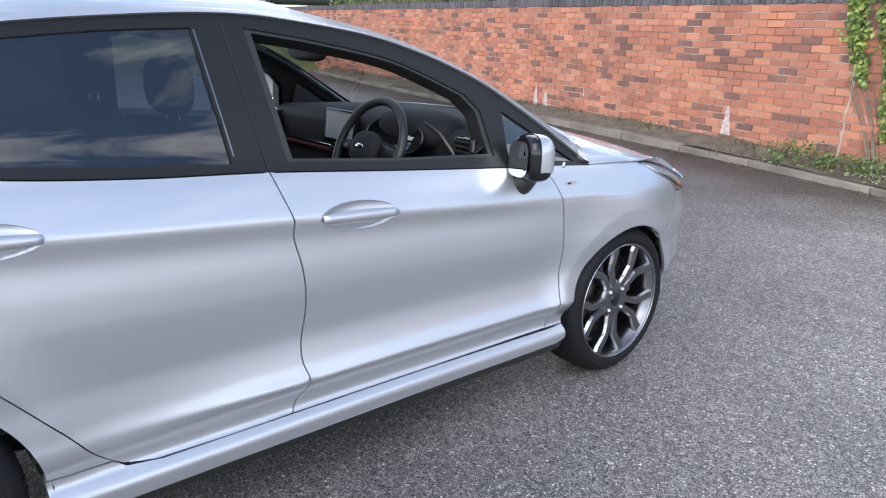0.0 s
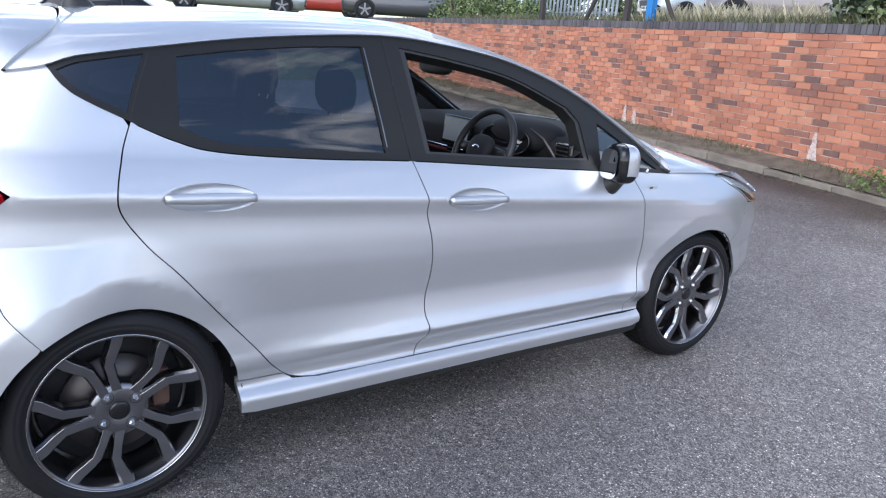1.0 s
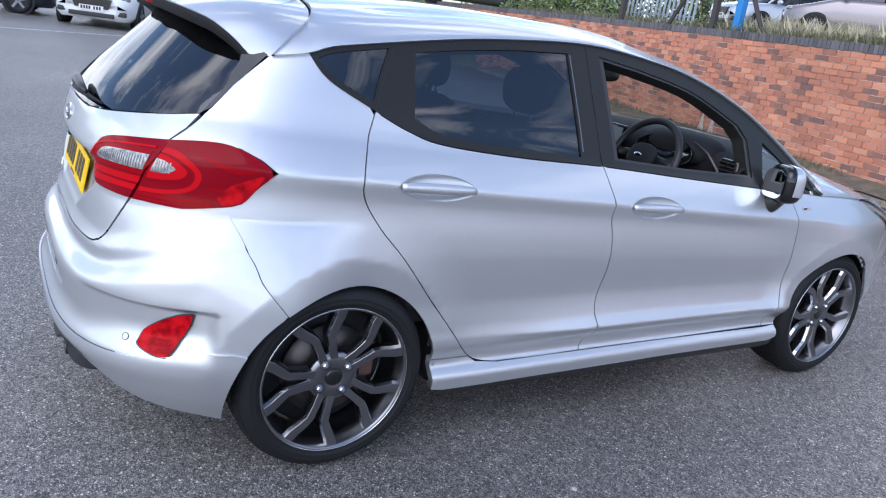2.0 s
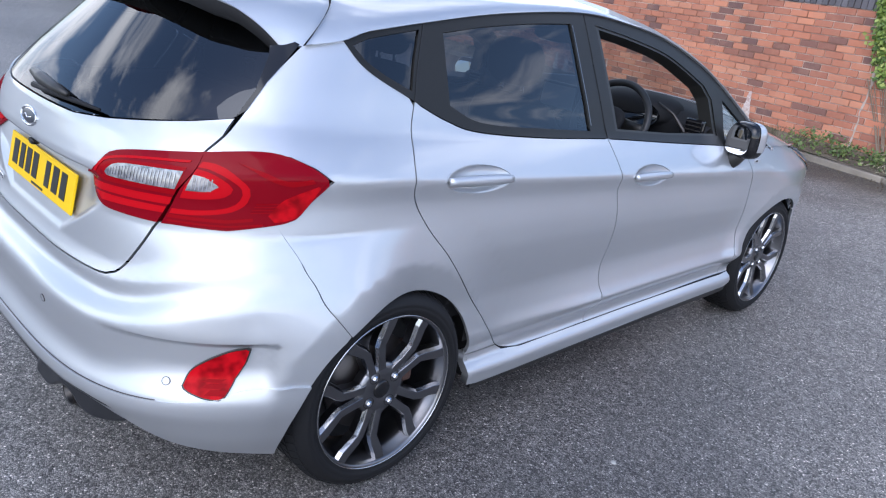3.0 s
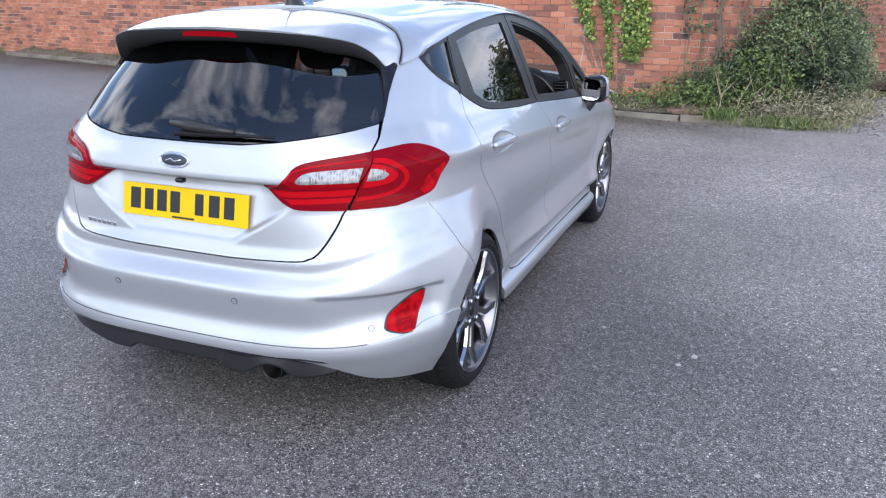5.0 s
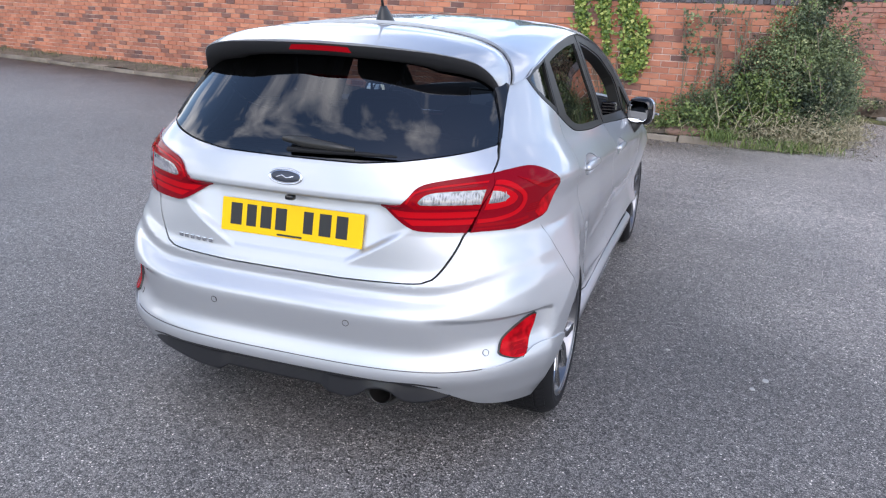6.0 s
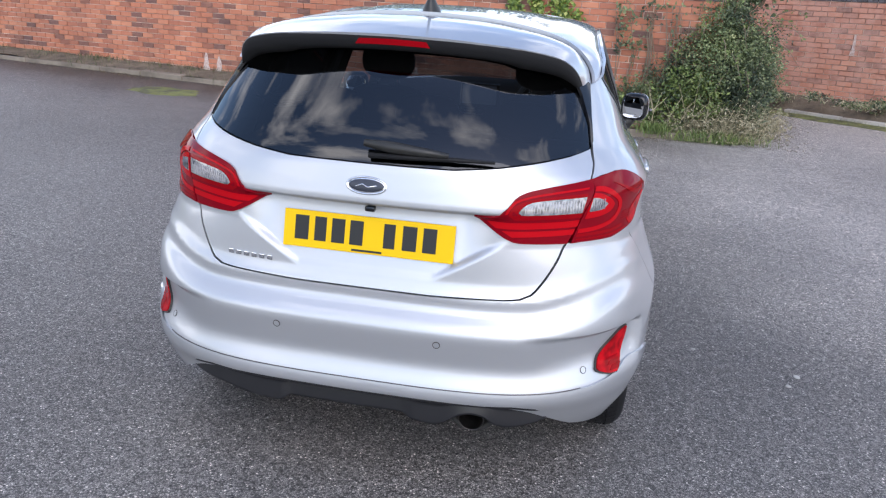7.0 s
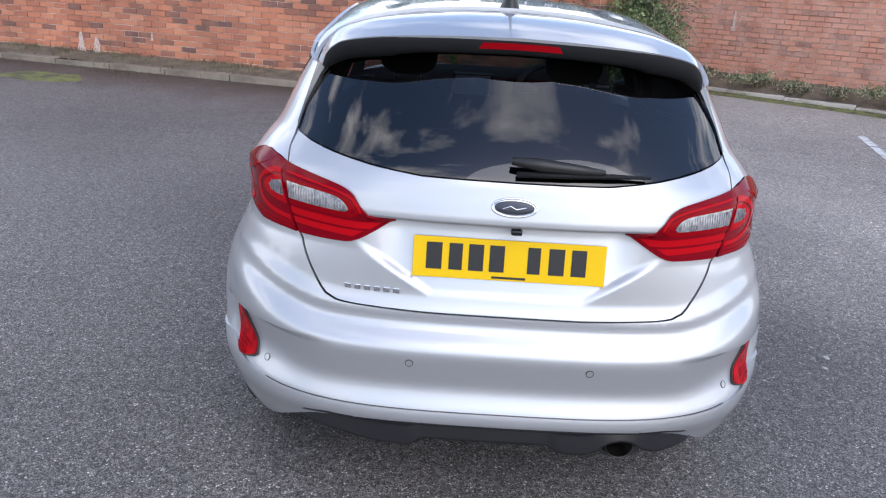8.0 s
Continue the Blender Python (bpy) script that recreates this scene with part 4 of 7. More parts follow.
def along(line, s):
    i = min(int(s * 6), 5)
    k = s * 6 - i
    p = [Vector(line[max(0, min(6, j))]) for j in range(i - 1, i + 3)]
    return 0.5 * (2 * p[1] + (p[2] - p[0]) * k + (2 * p[0] - 5 * p[1] + 4 * p[2] - p[3]) * k * k + (3 * p[1] - p[0] - 3 * p[2] + p[3]) * k**3)


def spoiler(u, v):
    """The spoiler's top from its side (u = 0) to the middle (u = 0.6) and on; v runs from the roof joint to the lip."""
    if u > 0.6:
        p = spoiler(1.2 - u, v)
        return Vector((-p.x, p.y, p.z))
    a, b = along(JOINT, u / 0.6), along(LIP, u / 0.6)
    t = v / 0.45
    return a.lerp(b, t) + Vector((0, 0, 0.02 * math.sin(math.pi * t) * min(1, u / 0.2)))


top = panel("spoiler", [(0.0, 0.004), (1.2, 0.004), (1.2, 0.45), (0.0, 0.45)], SILVER, hatch, "silver roof spoiler over the rear window", f=spoiler, step=0.03)
rows = []
for k in range(41):
    u = 1.2 * k / 40
    e = spoiler(u, 0.45)
    rows.append([e + Vector((0, 0.001, -0.003)), e + Vector((0, 0.008, -0.036)), e + Vector((-0.03 * (1 if u < 0.6 else -1) * (abs(u - 0.6) / 0.6), 0.10 + 0.03 * (abs(u - 0.6) / 0.6), -0.056 - 0.014 * ease((abs(u - 0.6) - 0.17) / 0.03) * ease((0.52 - abs(u - 0.6)) / 0.06))), Vector((e.x * 0.96, max(e.y + 0.13, -0.36), e.z - 0.02))])
mesh_ob("spoiler_underside", [p for r in rows for p in r], [(4 * i + j, 4 * i + j + 1, 4 * i + j + 5, 4 * i + j + 4) for i in range(40) for j in range(3)], GAP, hatch, "black spoiler underside")
bm = bmesh.new()
prev = None
for k in range(17):
    x = -0.185 + 0.37 * k / 16
    y = along(LIP, 1 - abs(x) / 0.54 * 0.98).y
    z = 1.332 - 0.0075 * (abs(x) / 0.185) ** 2
    row = [bm.verts.new((x, y + 0.010, z + 0.0095)), bm.verts.new((x, y - 0.0035, z + 0.0080)), bm.verts.new((x, y - 0.0020, z - 0.0080)), bm.verts.new((x, y + 0.014, z - 0.0095))]
    if prev:
        for i in range(3):
            bm.faces.new((prev[i], prev[i + 1], row[i + 1], row[i]))
    prev = row
bmesh.ops.recalc_face_normals(bm, faces=bm.faces)
part("brake_lamp", bm, RED_LENS, hatch, "slim red high-level brake lamp")

# dark inner shell behind the gaps, floor pan
verts, faces, keep = [], [], {}
grid_a = [2 * A0 - 2.9 + k * (5.8 - 2 * A0) / 170 for k in range(171)]
grid_z = [0.22 + k * 0.66 / 22 for k in range(23)]
for i, a in enumerate(grid_a):
    for j, z in enumerate(grid_z):
        verts.append(skin(a, z, -0.022))
for i in range(170):
    for j in range(22):
        c = (verts[i * 23 + j] + verts[(i + 1) * 23 + j + 1]) / 2
        if min((c.y - 0.005) ** 2 + (c.z - 0.278) ** 2, (c.y - 2.495) ** 2 + (c.z - 0.278) ** 2) > 0.36**2:
            if not (abs(c.x) < 0.6 and c.z < 0.4):
                faces.append((i * 23 + j, (i + 1) * 23 + j, (i + 1) * 23 + j + 1, i * 23 + j + 1))
mesh_ob("inner_shell", verts, faces, GAP, car, "dark inner shell behind the panel gaps")
bm = bmesh.new()
box(bm, (0, 1.25, 0.235), (1.40, 1.72, 0.09), 0.02)
box(bm, (0, -0.30, 0.36), (0.95, 0.55, 0.12), 0.04)
box(bm, (0, 0.1, 0.36), (0.8, 0.9, 0.10), 0.02)
part("floor_pan", bm, GAP, car, "black underbody")

# black rear diffuser with the tail pipe
bm = bmesh.new()
rows = []
LOBES = [(-0.65, 0.330), (-0.59, 0.316), (-0.45, 0.296), (-0.27, 0.274), (-0.235, 0.274), (-0.20, 0.292), (0.0, 0.291), (0.135, 0.292), (0.18, 0.278), (0.245, 0.272), (0.285, 0.290), (0.31, 0.308), (0.348, 0.316), (0.386, 0.308), (0.41, 0.290), (0.45, 0.280), (0.53, 0.292), (0.60, 0.316), (0.65, 0.330)]
for k in range(97):
    x = -0.65 + 1.30 * k / 96
    q = abs(x) / 0.65
    top_edge = 0.366 if q < 0.72 else 0.366 - (q - 0.72) * 0.10
    low = min(spl(LOBES, x), top_edge - 0.024)
    y = rear_y(x, top_edge - 0.012) - 0.003 + 0.022 * ease((q - 0.80) / 0.20)
    middle = ease((0.205 - abs(x + 0.03)) / 0.03)
    deep = 0.013 + 0.012 * middle
    rows.append([bm.verts.new((x, y + d, z)) for d, z in ((0.012, top_edge + 0.006), (0.0, top_edge - 0.002), (-0.005, top_edge - 0.009), (-0.003, top_edge - 0.015), (deep + 0.010, top_edge - 0.020), (deep + 0.010, 0.55 * top_edge + 0.45 * low), (deep - 0.004, low + 0.010), (deep - 0.003, low + 0.003), (deep + 0.030, low - 0.002), (0.32, low + 0.012))])
for ra, rb in zip(rows, rows[1:]):
    for j in range(9):
        bm.faces.new((ra[j], ra[j + 1], rb[j + 1], rb[j]))
bmesh.ops.recalc_face_normals(bm, faces=bm.faces)
part("diffuser", bm, SATIN, car, "black plastic rear diffuser", True)
bm = bmesh.new()
lathe(bm, [(0.0, 0.09), (0.029, 0.09), (0.0305, 0.0), (0.0325, -0.003), (0.034, 0.0), (0.034, 0.10)], 28)
for v in bm.verts:
    x, y, z = v.co
    v.co = (0.348 + y * 1.15, -0.704 + x, 0.298 + z * 1.05)
part("tail_pipe", bm, PIPE, car, "round steel tail pipe", True)
bm = bmesh.new()
lathe(bm, [(0.040, 0.03), (0.052, 0.004), (0.060, 0.012), (0.063, 0.08)], 28)
for v in bm.verts:
    x, y, z = v.co
    v.co = (0.348 + y * 1.12, -0.698 + x, 0.302 + z * 0.85)
part("pipe_surround", bm, PLASTIC, car, "black tail pipe surround", True)

# number plate, emblem, badges, camera, sensors, wiper, aerial
tilt = math.atan2(0.018, 0.10)
PLATE = Matrix.Translation((0.002, -0.640, 0.801)) @ Euler((radians(90 - 11), 0, 0)).to_matrix().to_4x4()


def plate(owner, m, face, name="number_plate", w=0.52, h=0.111):
    bm = bmesh.new()
    box(bm, (0, 0, 0), (w, h, 0.006), 0.002)
    base = part(name, bm, face, owner, "number plate with dark bars")
    base.matrix_local = m
    k = w / 0.52
    for x, ww in ((-0.203, 0.042), (-0.145, 0.036), (-0.090, 0.040), (-0.034, 0.040), (0.066, 0.034), (0.127, 0.042), (0.187, 0.040)):
        bm = bmesh.new()
        box(bm, (x * k, 0.004 * k, 0.0038), (ww * k, 0.072 * k, 0.0016))
        part("bar", bm, INK, base)
    return base


plate_ob = plate(hatch, PLATE, YELLOW, w=0.508, h=0.108)
bm = bmesh.new()
box(bm, (0.0, -0.046, 0.0036), (0.09, 0.006, 0.001))
part("line", bm, INK, plate_ob)
bm = bmesh.new()
bmesh.ops.create_uvsphere(bm, u_segments=32, v_segments=12, radius=1, matrix=Matrix.Translation((0, -0.6595, 0.952)) @ Euler((radians(-14), 0, 0)).to_matrix().to_4x4() @ Matrix.Diagonal((0.058, 0.005, 0.0242, 1)))
ring_pts = [Matrix.Translation((0, -0.6612, 0.9525)) @ Euler((radians(-14), 0, 0)).to_matrix().to_4x4() @ Vector((0.057 * math.cos(q), 0, 0.0235 * math.sin(q))) for q in (2 * math.pi * k / 40 for k in range(41))]
tube(bm, ring_pts, 0.0032, 8, False)
emblem = part("emblem", bm, CHROME, hatch, "oval chrome-edged emblem", True)
bm = bmesh.new()
bmesh.ops.create_uvsphere(bm, u_segments=32, v_segments=12, radius=1, matrix=Matrix.Translation((0, -0.6612, 0.9525)) @ Euler((radians(-14), 0, 0)).to_matrix().to_4x4() @ Matrix.Diagonal((0.052, 0.0045, 0.019, 1)))
part("emblem_field", bm, node_mat("emblem_blue", (0.05, 0.055, 0.07), 0.3, 0.4), emblem, "dark blue oval field", True)
bm = bmesh.new()
tube(bm, [(-0.03, -0.6658, 0.949), (-0.01, -0.6650, 0.957), (0.005, -0.6668, 0.949), (0.03, -0.6645, 0.955)], 0.0022, 6)
part("emblem_stroke", bm, CHROME, emblem, smooth=True)
bm = bmesh.new()
for k in range(6):
    p = skin(2 * A0 - rx(0.42 - 0.026 * k, 0.705)[0], 0.705, 0.003)
    box(bm, p, (0.018, 0.005, 0.014), 0.002, Euler((0, 0, radians(-8))).to_matrix().to_4x4())
part("model_badge", bm, CHROME, hatch, "row of small chrome bars")
bm = bmesh.new()
box(bm, (0.012, -0.655, 0.886), (0.030, 0.022, 0.016), 0.006)
part("reversing_camera", bm, GLOSS, hatch, "small black reversing camera")
for x, z in ((0.235, 0.526), (-0.245, 0.526), (0.652, 0.446), (-0.652, 0.446)):
    a = rx(abs(x), z)[0]
    a = a if x > 0 else 2 * A0 - a
    c, n = skin(a, z, 0.001), normal_of(skin, a, z)
    bm = bmesh.new()
    lathe(bm, [(0.0, 0.0006), (0.0088, 0.0006), (0.0092, -0.002)], 20)
    spin = Matrix.Translation(c) @ n.to_track_quat("X", "Z").to_matrix().to_4x4()
    bm.transform(spin)
    bmesh.ops.recalc_face_normals(bm, faces=bm.faces)
    disc = part("parking_sensor", bm, SILVER, bumper, "round body-coloured parking sensor")
    bm = lathe(bmesh.new(), [(0.0092, 0.0), (0.0094, 0.0009), (0.0108, 0.0009), (0.011, -0.001)], 20)
    bm.transform(spin)
    bmesh.ops.recalc_face_normals(bm, faces=bm.faces)
    part("ring", bm, STEEL, disc)
wiper = bmesh.new()
pts = [(-0.015, 1.058), (0.06, 1.052), (0.15, 1.046), (0.22, 1.041)]
line = [skin(rx(abs(x), z)[0] if x > 0 else 2 * A0 - rx(-x, z)[0], z, 0.022) for x, z in pts]
tube(wiper, line, [0.010, 0.017, 0.013, 0.007], 10)
wiper_ob = part("rear_wiper", wiper, PLASTIC, hatch, "black rear wiper", True)
bm = bmesh.new()
tube(bm, [skin(rx(x, z)[0], z, 0.012) for x, z in ((0.0001, 1.030), (0.12, 1.033), (0.24, 1.035), (0.345, 1.032))], [0.008, 0.008, 0.007, 0.004], 8)
part("wiper_blade", bm, RUBBER, wiper_ob, smooth=True)
bm = bmesh.new()
ringz = [(0.0, 0.035, 0.058), (0.02, 0.028, 0.045), (0.045, 0.016, 0.028), (0.06, 0.010, 0.018)]
prev = None
for h, rw, rl in ringz:
    row = [bm.verts.new((rw * math.cos(q), 0.09 - h * 0.35 + rl * math.sin(q), spl(CROWN, 0.09) - 0.004 + h)) for q in (2 * math.pi * k / 16 for k in range(16))]
    if prev:
        for k in range(16):
            bm.faces.new((prev[k], prev[(k + 1) % 16], row[(k + 1) % 16], row[k]))
    prev = row
bm.faces.new(prev)
zr = spl(CROWN, 0.09)
tube(bm, [(0, 0.065, zr + 0.05), (0, -0.02, zr + 0.24)], [0.0055, 0.003], 8)
part("aerial", bm, PLASTIC, car, "black roof aerial", True)


# ---- wheels ----
def wheel(owner, x, y, side, turn):
    hub = new("wheel")
    hub.parent = owner
    hub.matrix_local = Matrix.Translation((x, y, 0.308)) @ Matrix.Diagonal((side, 1, 1, 1)) @ Euler((radians(turn), 0, 0)).to_matrix().to_4x4()
    tagged(hub, "dark grey five-twin-spoke alloy wheel with black tyre")
    bm = bmesh.new()
    lathe(bm, [(0.236, 0.014), (0.239, 0.026), (0.2455, 0.033), (0.249, 0.0315), (0.252, 0.036), (0.262, 0.037), (0.2665, 0.0345), (0.2685, 0.0362), (0.276, 0.034), (0.290, 0.024), (0.301, 0.008), (0.307, -0.014), (0.3095, -0.05), (0.3095, -0.13), (0.305, -0.165), (0.29, -0.185), (0.25, -0.195), (0.236, -0.185)], 72)
    bmesh.ops.recalc_face_normals(bm, faces=bm.faces)
    tyre = part("tyre", bm, RUBBER, hub, "worn black rubber tyre", True)
    bm = bmesh.new()
    for k in range(64):
        q = Matrix.Rotation(2 * math.pi * k / 64, 4, "X")
        box(bm, (0, 0, 0), (0.030, 0.024, 0.003), 0, q @ Matrix.Translation((-0.004, 0, 0.3055)) @ Euler((0, radians(20), radians(8))).to_matrix().to_4x4())
        box(bm, (0, 0, 0), (0.024, 0.025, 0.003), 0, q @ Matrix.Translation((-0.04, 0.006, 0.3095)))
        box(bm, (0, 0, 0), (0.028, 0.025, 0.003), 0, q @ Matrix.Translation((-0.08, 0, 0.3098)))
        box(bm, (0, 0, 0), (0.028, 0.024, 0.003), 0, q @ Matrix.Translation((-0.122, 0.006, 0.3092)))
    part("tread", bm, RUBBER, tyre)
    bm = bmesh.new()
    lathe(bm, [(0.239, 0.012), (0.2425, 0.020), (0.241, 0.028), (0.236, 0.031), (0.2305, 0.022), (0.2295, 0.004), (0.2225, -0.004), (0.2205, -0.03), (0.2165, -0.05), (0.212, -0.16), (0.214, -0.18)], 64)
    bmesh.ops.recalc_face_normals(bm, faces=bm.faces)
    rim = part("rim", bm, ALLOY, hub, "dark alloy rim", True)
    bm = lathe(bmesh.new(), [(0.2380, 0.0300), (0.2392, 0.0322), (0.2405, 0.0322), (0.2417, 0.0285)], 72)
    bmesh.ops.recalc_face_normals(bm, faces=bm.faces)
    part("rim_edge", bm, ALLOY_GLINT, rim, "thin bright rim edge", True)
    for k in range(5):
        for s in (-1, 1):
            bm = bmesh.new()
            prev = None
            ax = 2 * math.pi * k / 5 + radians(-19)
            for r, off, w, h in ((0.036, 0.40, 0.021, 0.0), (0.065, 0.275, 0.0185, 0.004), (0.105, 0.200, 0.0160, 0.008), (0.148, 0.180, 0.0175, 0.011), (0.174, 0.245, 0.0205, 0.014), (0.208, 0.320, 0.0215, 0.017), (0.238, 0.345, 0.0215, 0.021)):
                q = ax + s * off
                c = Vector((h, r * math.sin(q), r * math.cos(q)))
                t = Vector((0, math.cos(q), -math.sin(q)))
                row = [bm.verts.new(c + t * a + Vector((b, 0, 0))) for a, b in ((-w, -0.036), (-w, -0.010), (-0.72 * w, 0.001), (-0.66 * w, 0.0022), (0.66 * w, 0.0022), (0.72 * w, 0.001), (w, -0.010), (w, -0.036))]
                if prev:
                    # bevel faces get their painted glint from the second, paler alloy
                    for i in range(7):
                        bm.faces.new((prev[i], prev[i + 1], row[i + 1], row[i])).material_index = int(i in (1, 5))
                prev = row
            bmesh.ops.recalc_face_normals(bm, faces=bm.faces)
            part("spoke", bm, ALLOY, rim).data.materials.append(ALLOY_GLINT)
    bm = bmesh.new()
    lathe(bm, [(0.0, 0.004), (0.024, 0.004), (0.029, 0.0045), (0.033, 0.0058), (0.066, 0.0062), (0.079, 0.0020), (0.084, -0.008), (0.085, -0.032)], 40)
    bmesh.ops.recalc_face_normals(bm, faces=bm.faces)
    part("hub", bm, ALLOY, rim, "alloy wheel hub", True)
    bm = bmesh.new()
    lathe(bm, [(0.0, 0.0105), (0.022, 0.0100), (0.028, 0.0075), (0.029, 0.002)], 28)
    part("centre_cap", bm, GLOSS, rim, "black centre cap", True)
    for k in range(4):
        q = radians(35 + 90 * k)
        bm = bmesh.new()
        lathe(bm, [(0.0, 0.012), (0.006, 0.012), (0.0095, 0.008), (0.0105, -0.006)], 6)
        bm.transform(Matrix.Translation((0.003, 0.055 * math.cos(q), 0.055 * math.sin(q))))
        part("wheel_nut", bm, CHROME, rim)
        bm = bmesh.new()
        lathe(bm, [(0.0, -0.001), (0.0155, -0.001), (0.0175, 0.0035), (0.0185, -0.004)], 20)
        bm.transform(Matrix.Translation((0.0045, 0.055 * math.cos(q), 0.055 * math.sin(q))))
        part("nut_socket", bm, ALLOY_DARK, rim, smooth=True)
    bm = bmesh.new()
    lathe(bm, [(0.06, -0.055), (0.150, -0.055), (0.150, -0.067), (0.06, -0.067)], 40)
    part("brake_disc", bm, STEEL, hub, "steel brake disc", True)
    bm = lathe(bmesh.new(), [(0.0, -0.098), (0.200, -0.098), (0.208, -0.104), (0.209, -0.112)], 40)
    bmesh.ops.recalc_face_normals(bm, faces=bm.faces)
    part("dust_shield", bm, GAP, hub, "black dust shield behind the brake", True)
    bm = bmesh.new()
    box(bm, (-0.06, 0.125, 0.03), (0.06, 0.05, 0.12), 0.012)
    part("brake_caliper", bm, RUST, hub, "rusty brake caliper")
    return hub


for y, side, turn in ((0.0, 1, 0), (2.493, 1, 10), (0.0, -1, 50), (2.493, -1, 20)):
    wheel(car, side * 0.780, y, side, turn)


# ---- yard: asphalt, boundary walls, kerbs ----
def ground_z(x, y):
    """The yard rises a little towards the wall."""
    d = max(0.0, min(y, 14.0) - 3.0)
    return 0.02 * d * min(1.0, d / 2.0) if x > -14 else 0.02 * d * max(0.0, min(1.0, (x + 30) / 16)) * min(1.0, d / 2.0)


verts, faces = [], []
xs = [-400, -150, -60] + [-30 + 2 * k for k in range(31)] + [60, 150, 400]
ys = [-400, -150, -50] + [-20 + 2 * k for k in range(11)] + [2 + 0.5 * k for k in range(25)] + [16, 20, 40, 150, 400]
for y in ys:
    for x in xs:
        verts.append((x, y, ground_z(x, y)))
nx = len(xs)
faces = [(j * nx + i, j * nx + i + 1, (j + 1) * nx + i + 1, (j + 1) * nx + i) for j in range(len(ys) - 1) for i in range(nx - 1)]
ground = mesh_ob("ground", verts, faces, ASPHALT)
tagged(ground, "worn grey asphalt yard with pale aggregate", "ground", kind="structure")


def brick_colours(m, per_object, pale=0.45):
    n, l = m.node_tree.nodes, m.node_tree.links
    src = n.new("ShaderNodeObjectInfo").outputs["Random"] if per_object else n.new("ShaderNodeNewGeometry").outputs["Random Per Island"]
    ramp = n.new("ShaderNodeValToRGB")
    e = ramp.color_ramp.elements
    e[0].position, e[0].color = 0.0, (0.17, 0.095, 0.082, 1)
    e[1].position, e[1].color = 1.0, (0.60, 0.27, 0.16, 1)
    for at, c in ((0.13, (0.25, 0.120, 0.088, 1)), (0.22, (0.41, 0.162, 0.100, 1)), (0.55, (0.50, 0.196, 0.114, 1)), (0.8, (0.55, 0.226, 0.132, 1))):
        e.new(at).color = c
    l.new(src, ramp.inputs[0])
    mx, no, r2 = n.new("ShaderNodeMixRGB"), noise_of(m, 1.3, 6, 0.6, "Generated"), n.new("ShaderNodeValToRGB")
    geo = n.new("ShaderNodeNewGeometry")
    l.new(geo.outputs["Position"], no.inputs["Vector"])
    r2.color_ramp.elements[0].position, r2.color_ramp.elements[1].position = 0.35, 0.7
    r2.color_ramp.elements[0].color, r2.color_ramp.elements[1].color = (0.86, 0.86, 0.86, 1), (1.16, 1.11, 1.05, 1)
    l.new(no.outputs["Fac"], r2.inputs[0])
    mx.blend_type = "MULTIPLY"
    mx.inputs[0].default_value = 1
    l.new(ramp.outputs[0], mx.inputs[1])
    l.new(r2.outputs[0], mx.inputs[2])
    # pale weathering and grime smeared over bricks and joints alike
    wear, n2, r3 = n.new("ShaderNodeMixRGB"), n.new("ShaderNodeTexNoise"), n.new("ShaderNodeMapRange")
    n2.inputs["Scale"].default_value, n2.inputs["Detail"].default_value, n2.inputs["Roughness"].default_value = 5.0, 8, 0.7
    l.new(geo.outputs["Position"], n2.inputs["Vector"])
    r3.inputs[1].default_value, r3.inputs[2].default_value, r3.inputs[4].default_value = (0.50, 0.76, pale) if pale < 0.5 else (0.30, 0.58, pale)
    l.new(n2.outputs["Fac"], r3.inputs[0])
    l.new(r3.outputs[0], wear.inputs[0])
    l.new(mx.outputs[0], wear.inputs[1])
    wear.inputs[2].default_value = (0.54, 0.285, 0.185, 1) if pale < 0.5 else (0.66, 0.38, 0.29, 1)
    l.new(wear.outputs[0], n["Principled BSDF"].inputs["Base Color"])
    bump(m, 60, 0.5, 0.004)


BRICK_PIECE = node_mat("brick_single", (0.4, 0.14, 0.08), 0.85)
brick_colours(BRICK_PIECE, True)
brick_colours(BRICK, False)
# the same brick, paler and pinker over most of its face
BRICK_PALE = node_mat("pale_brick", (0.5, 0.25, 0.18), 0.85)
brick_colours(BRICK_PALE, False, 0.72)
vary(MORTAR, 2.6, (0.33, 0.19, 0.14), (0.80, 0.65, 0.54), 0.40, 0.62)
random_shade(COPING, 0.6, 1.25)
bump(COPING, 40, 0.5, 0.004)
vary(CONCRETE, 2.5, (0.15, 0.125, 0.095), (0.34, 0.29, 0.225))
bump(CONCRETE, 70, 0.7, 0.004)
vary(SOIL, 5.0, (0.09, 0.072, 0.05), (0.22, 0.175, 0.12))
bump(SOIL, 25, 1.0, 0.03)

GAUGE, PITCH = 0.078, 0.225
PIECES = []  # single bricks are made at the end of the file


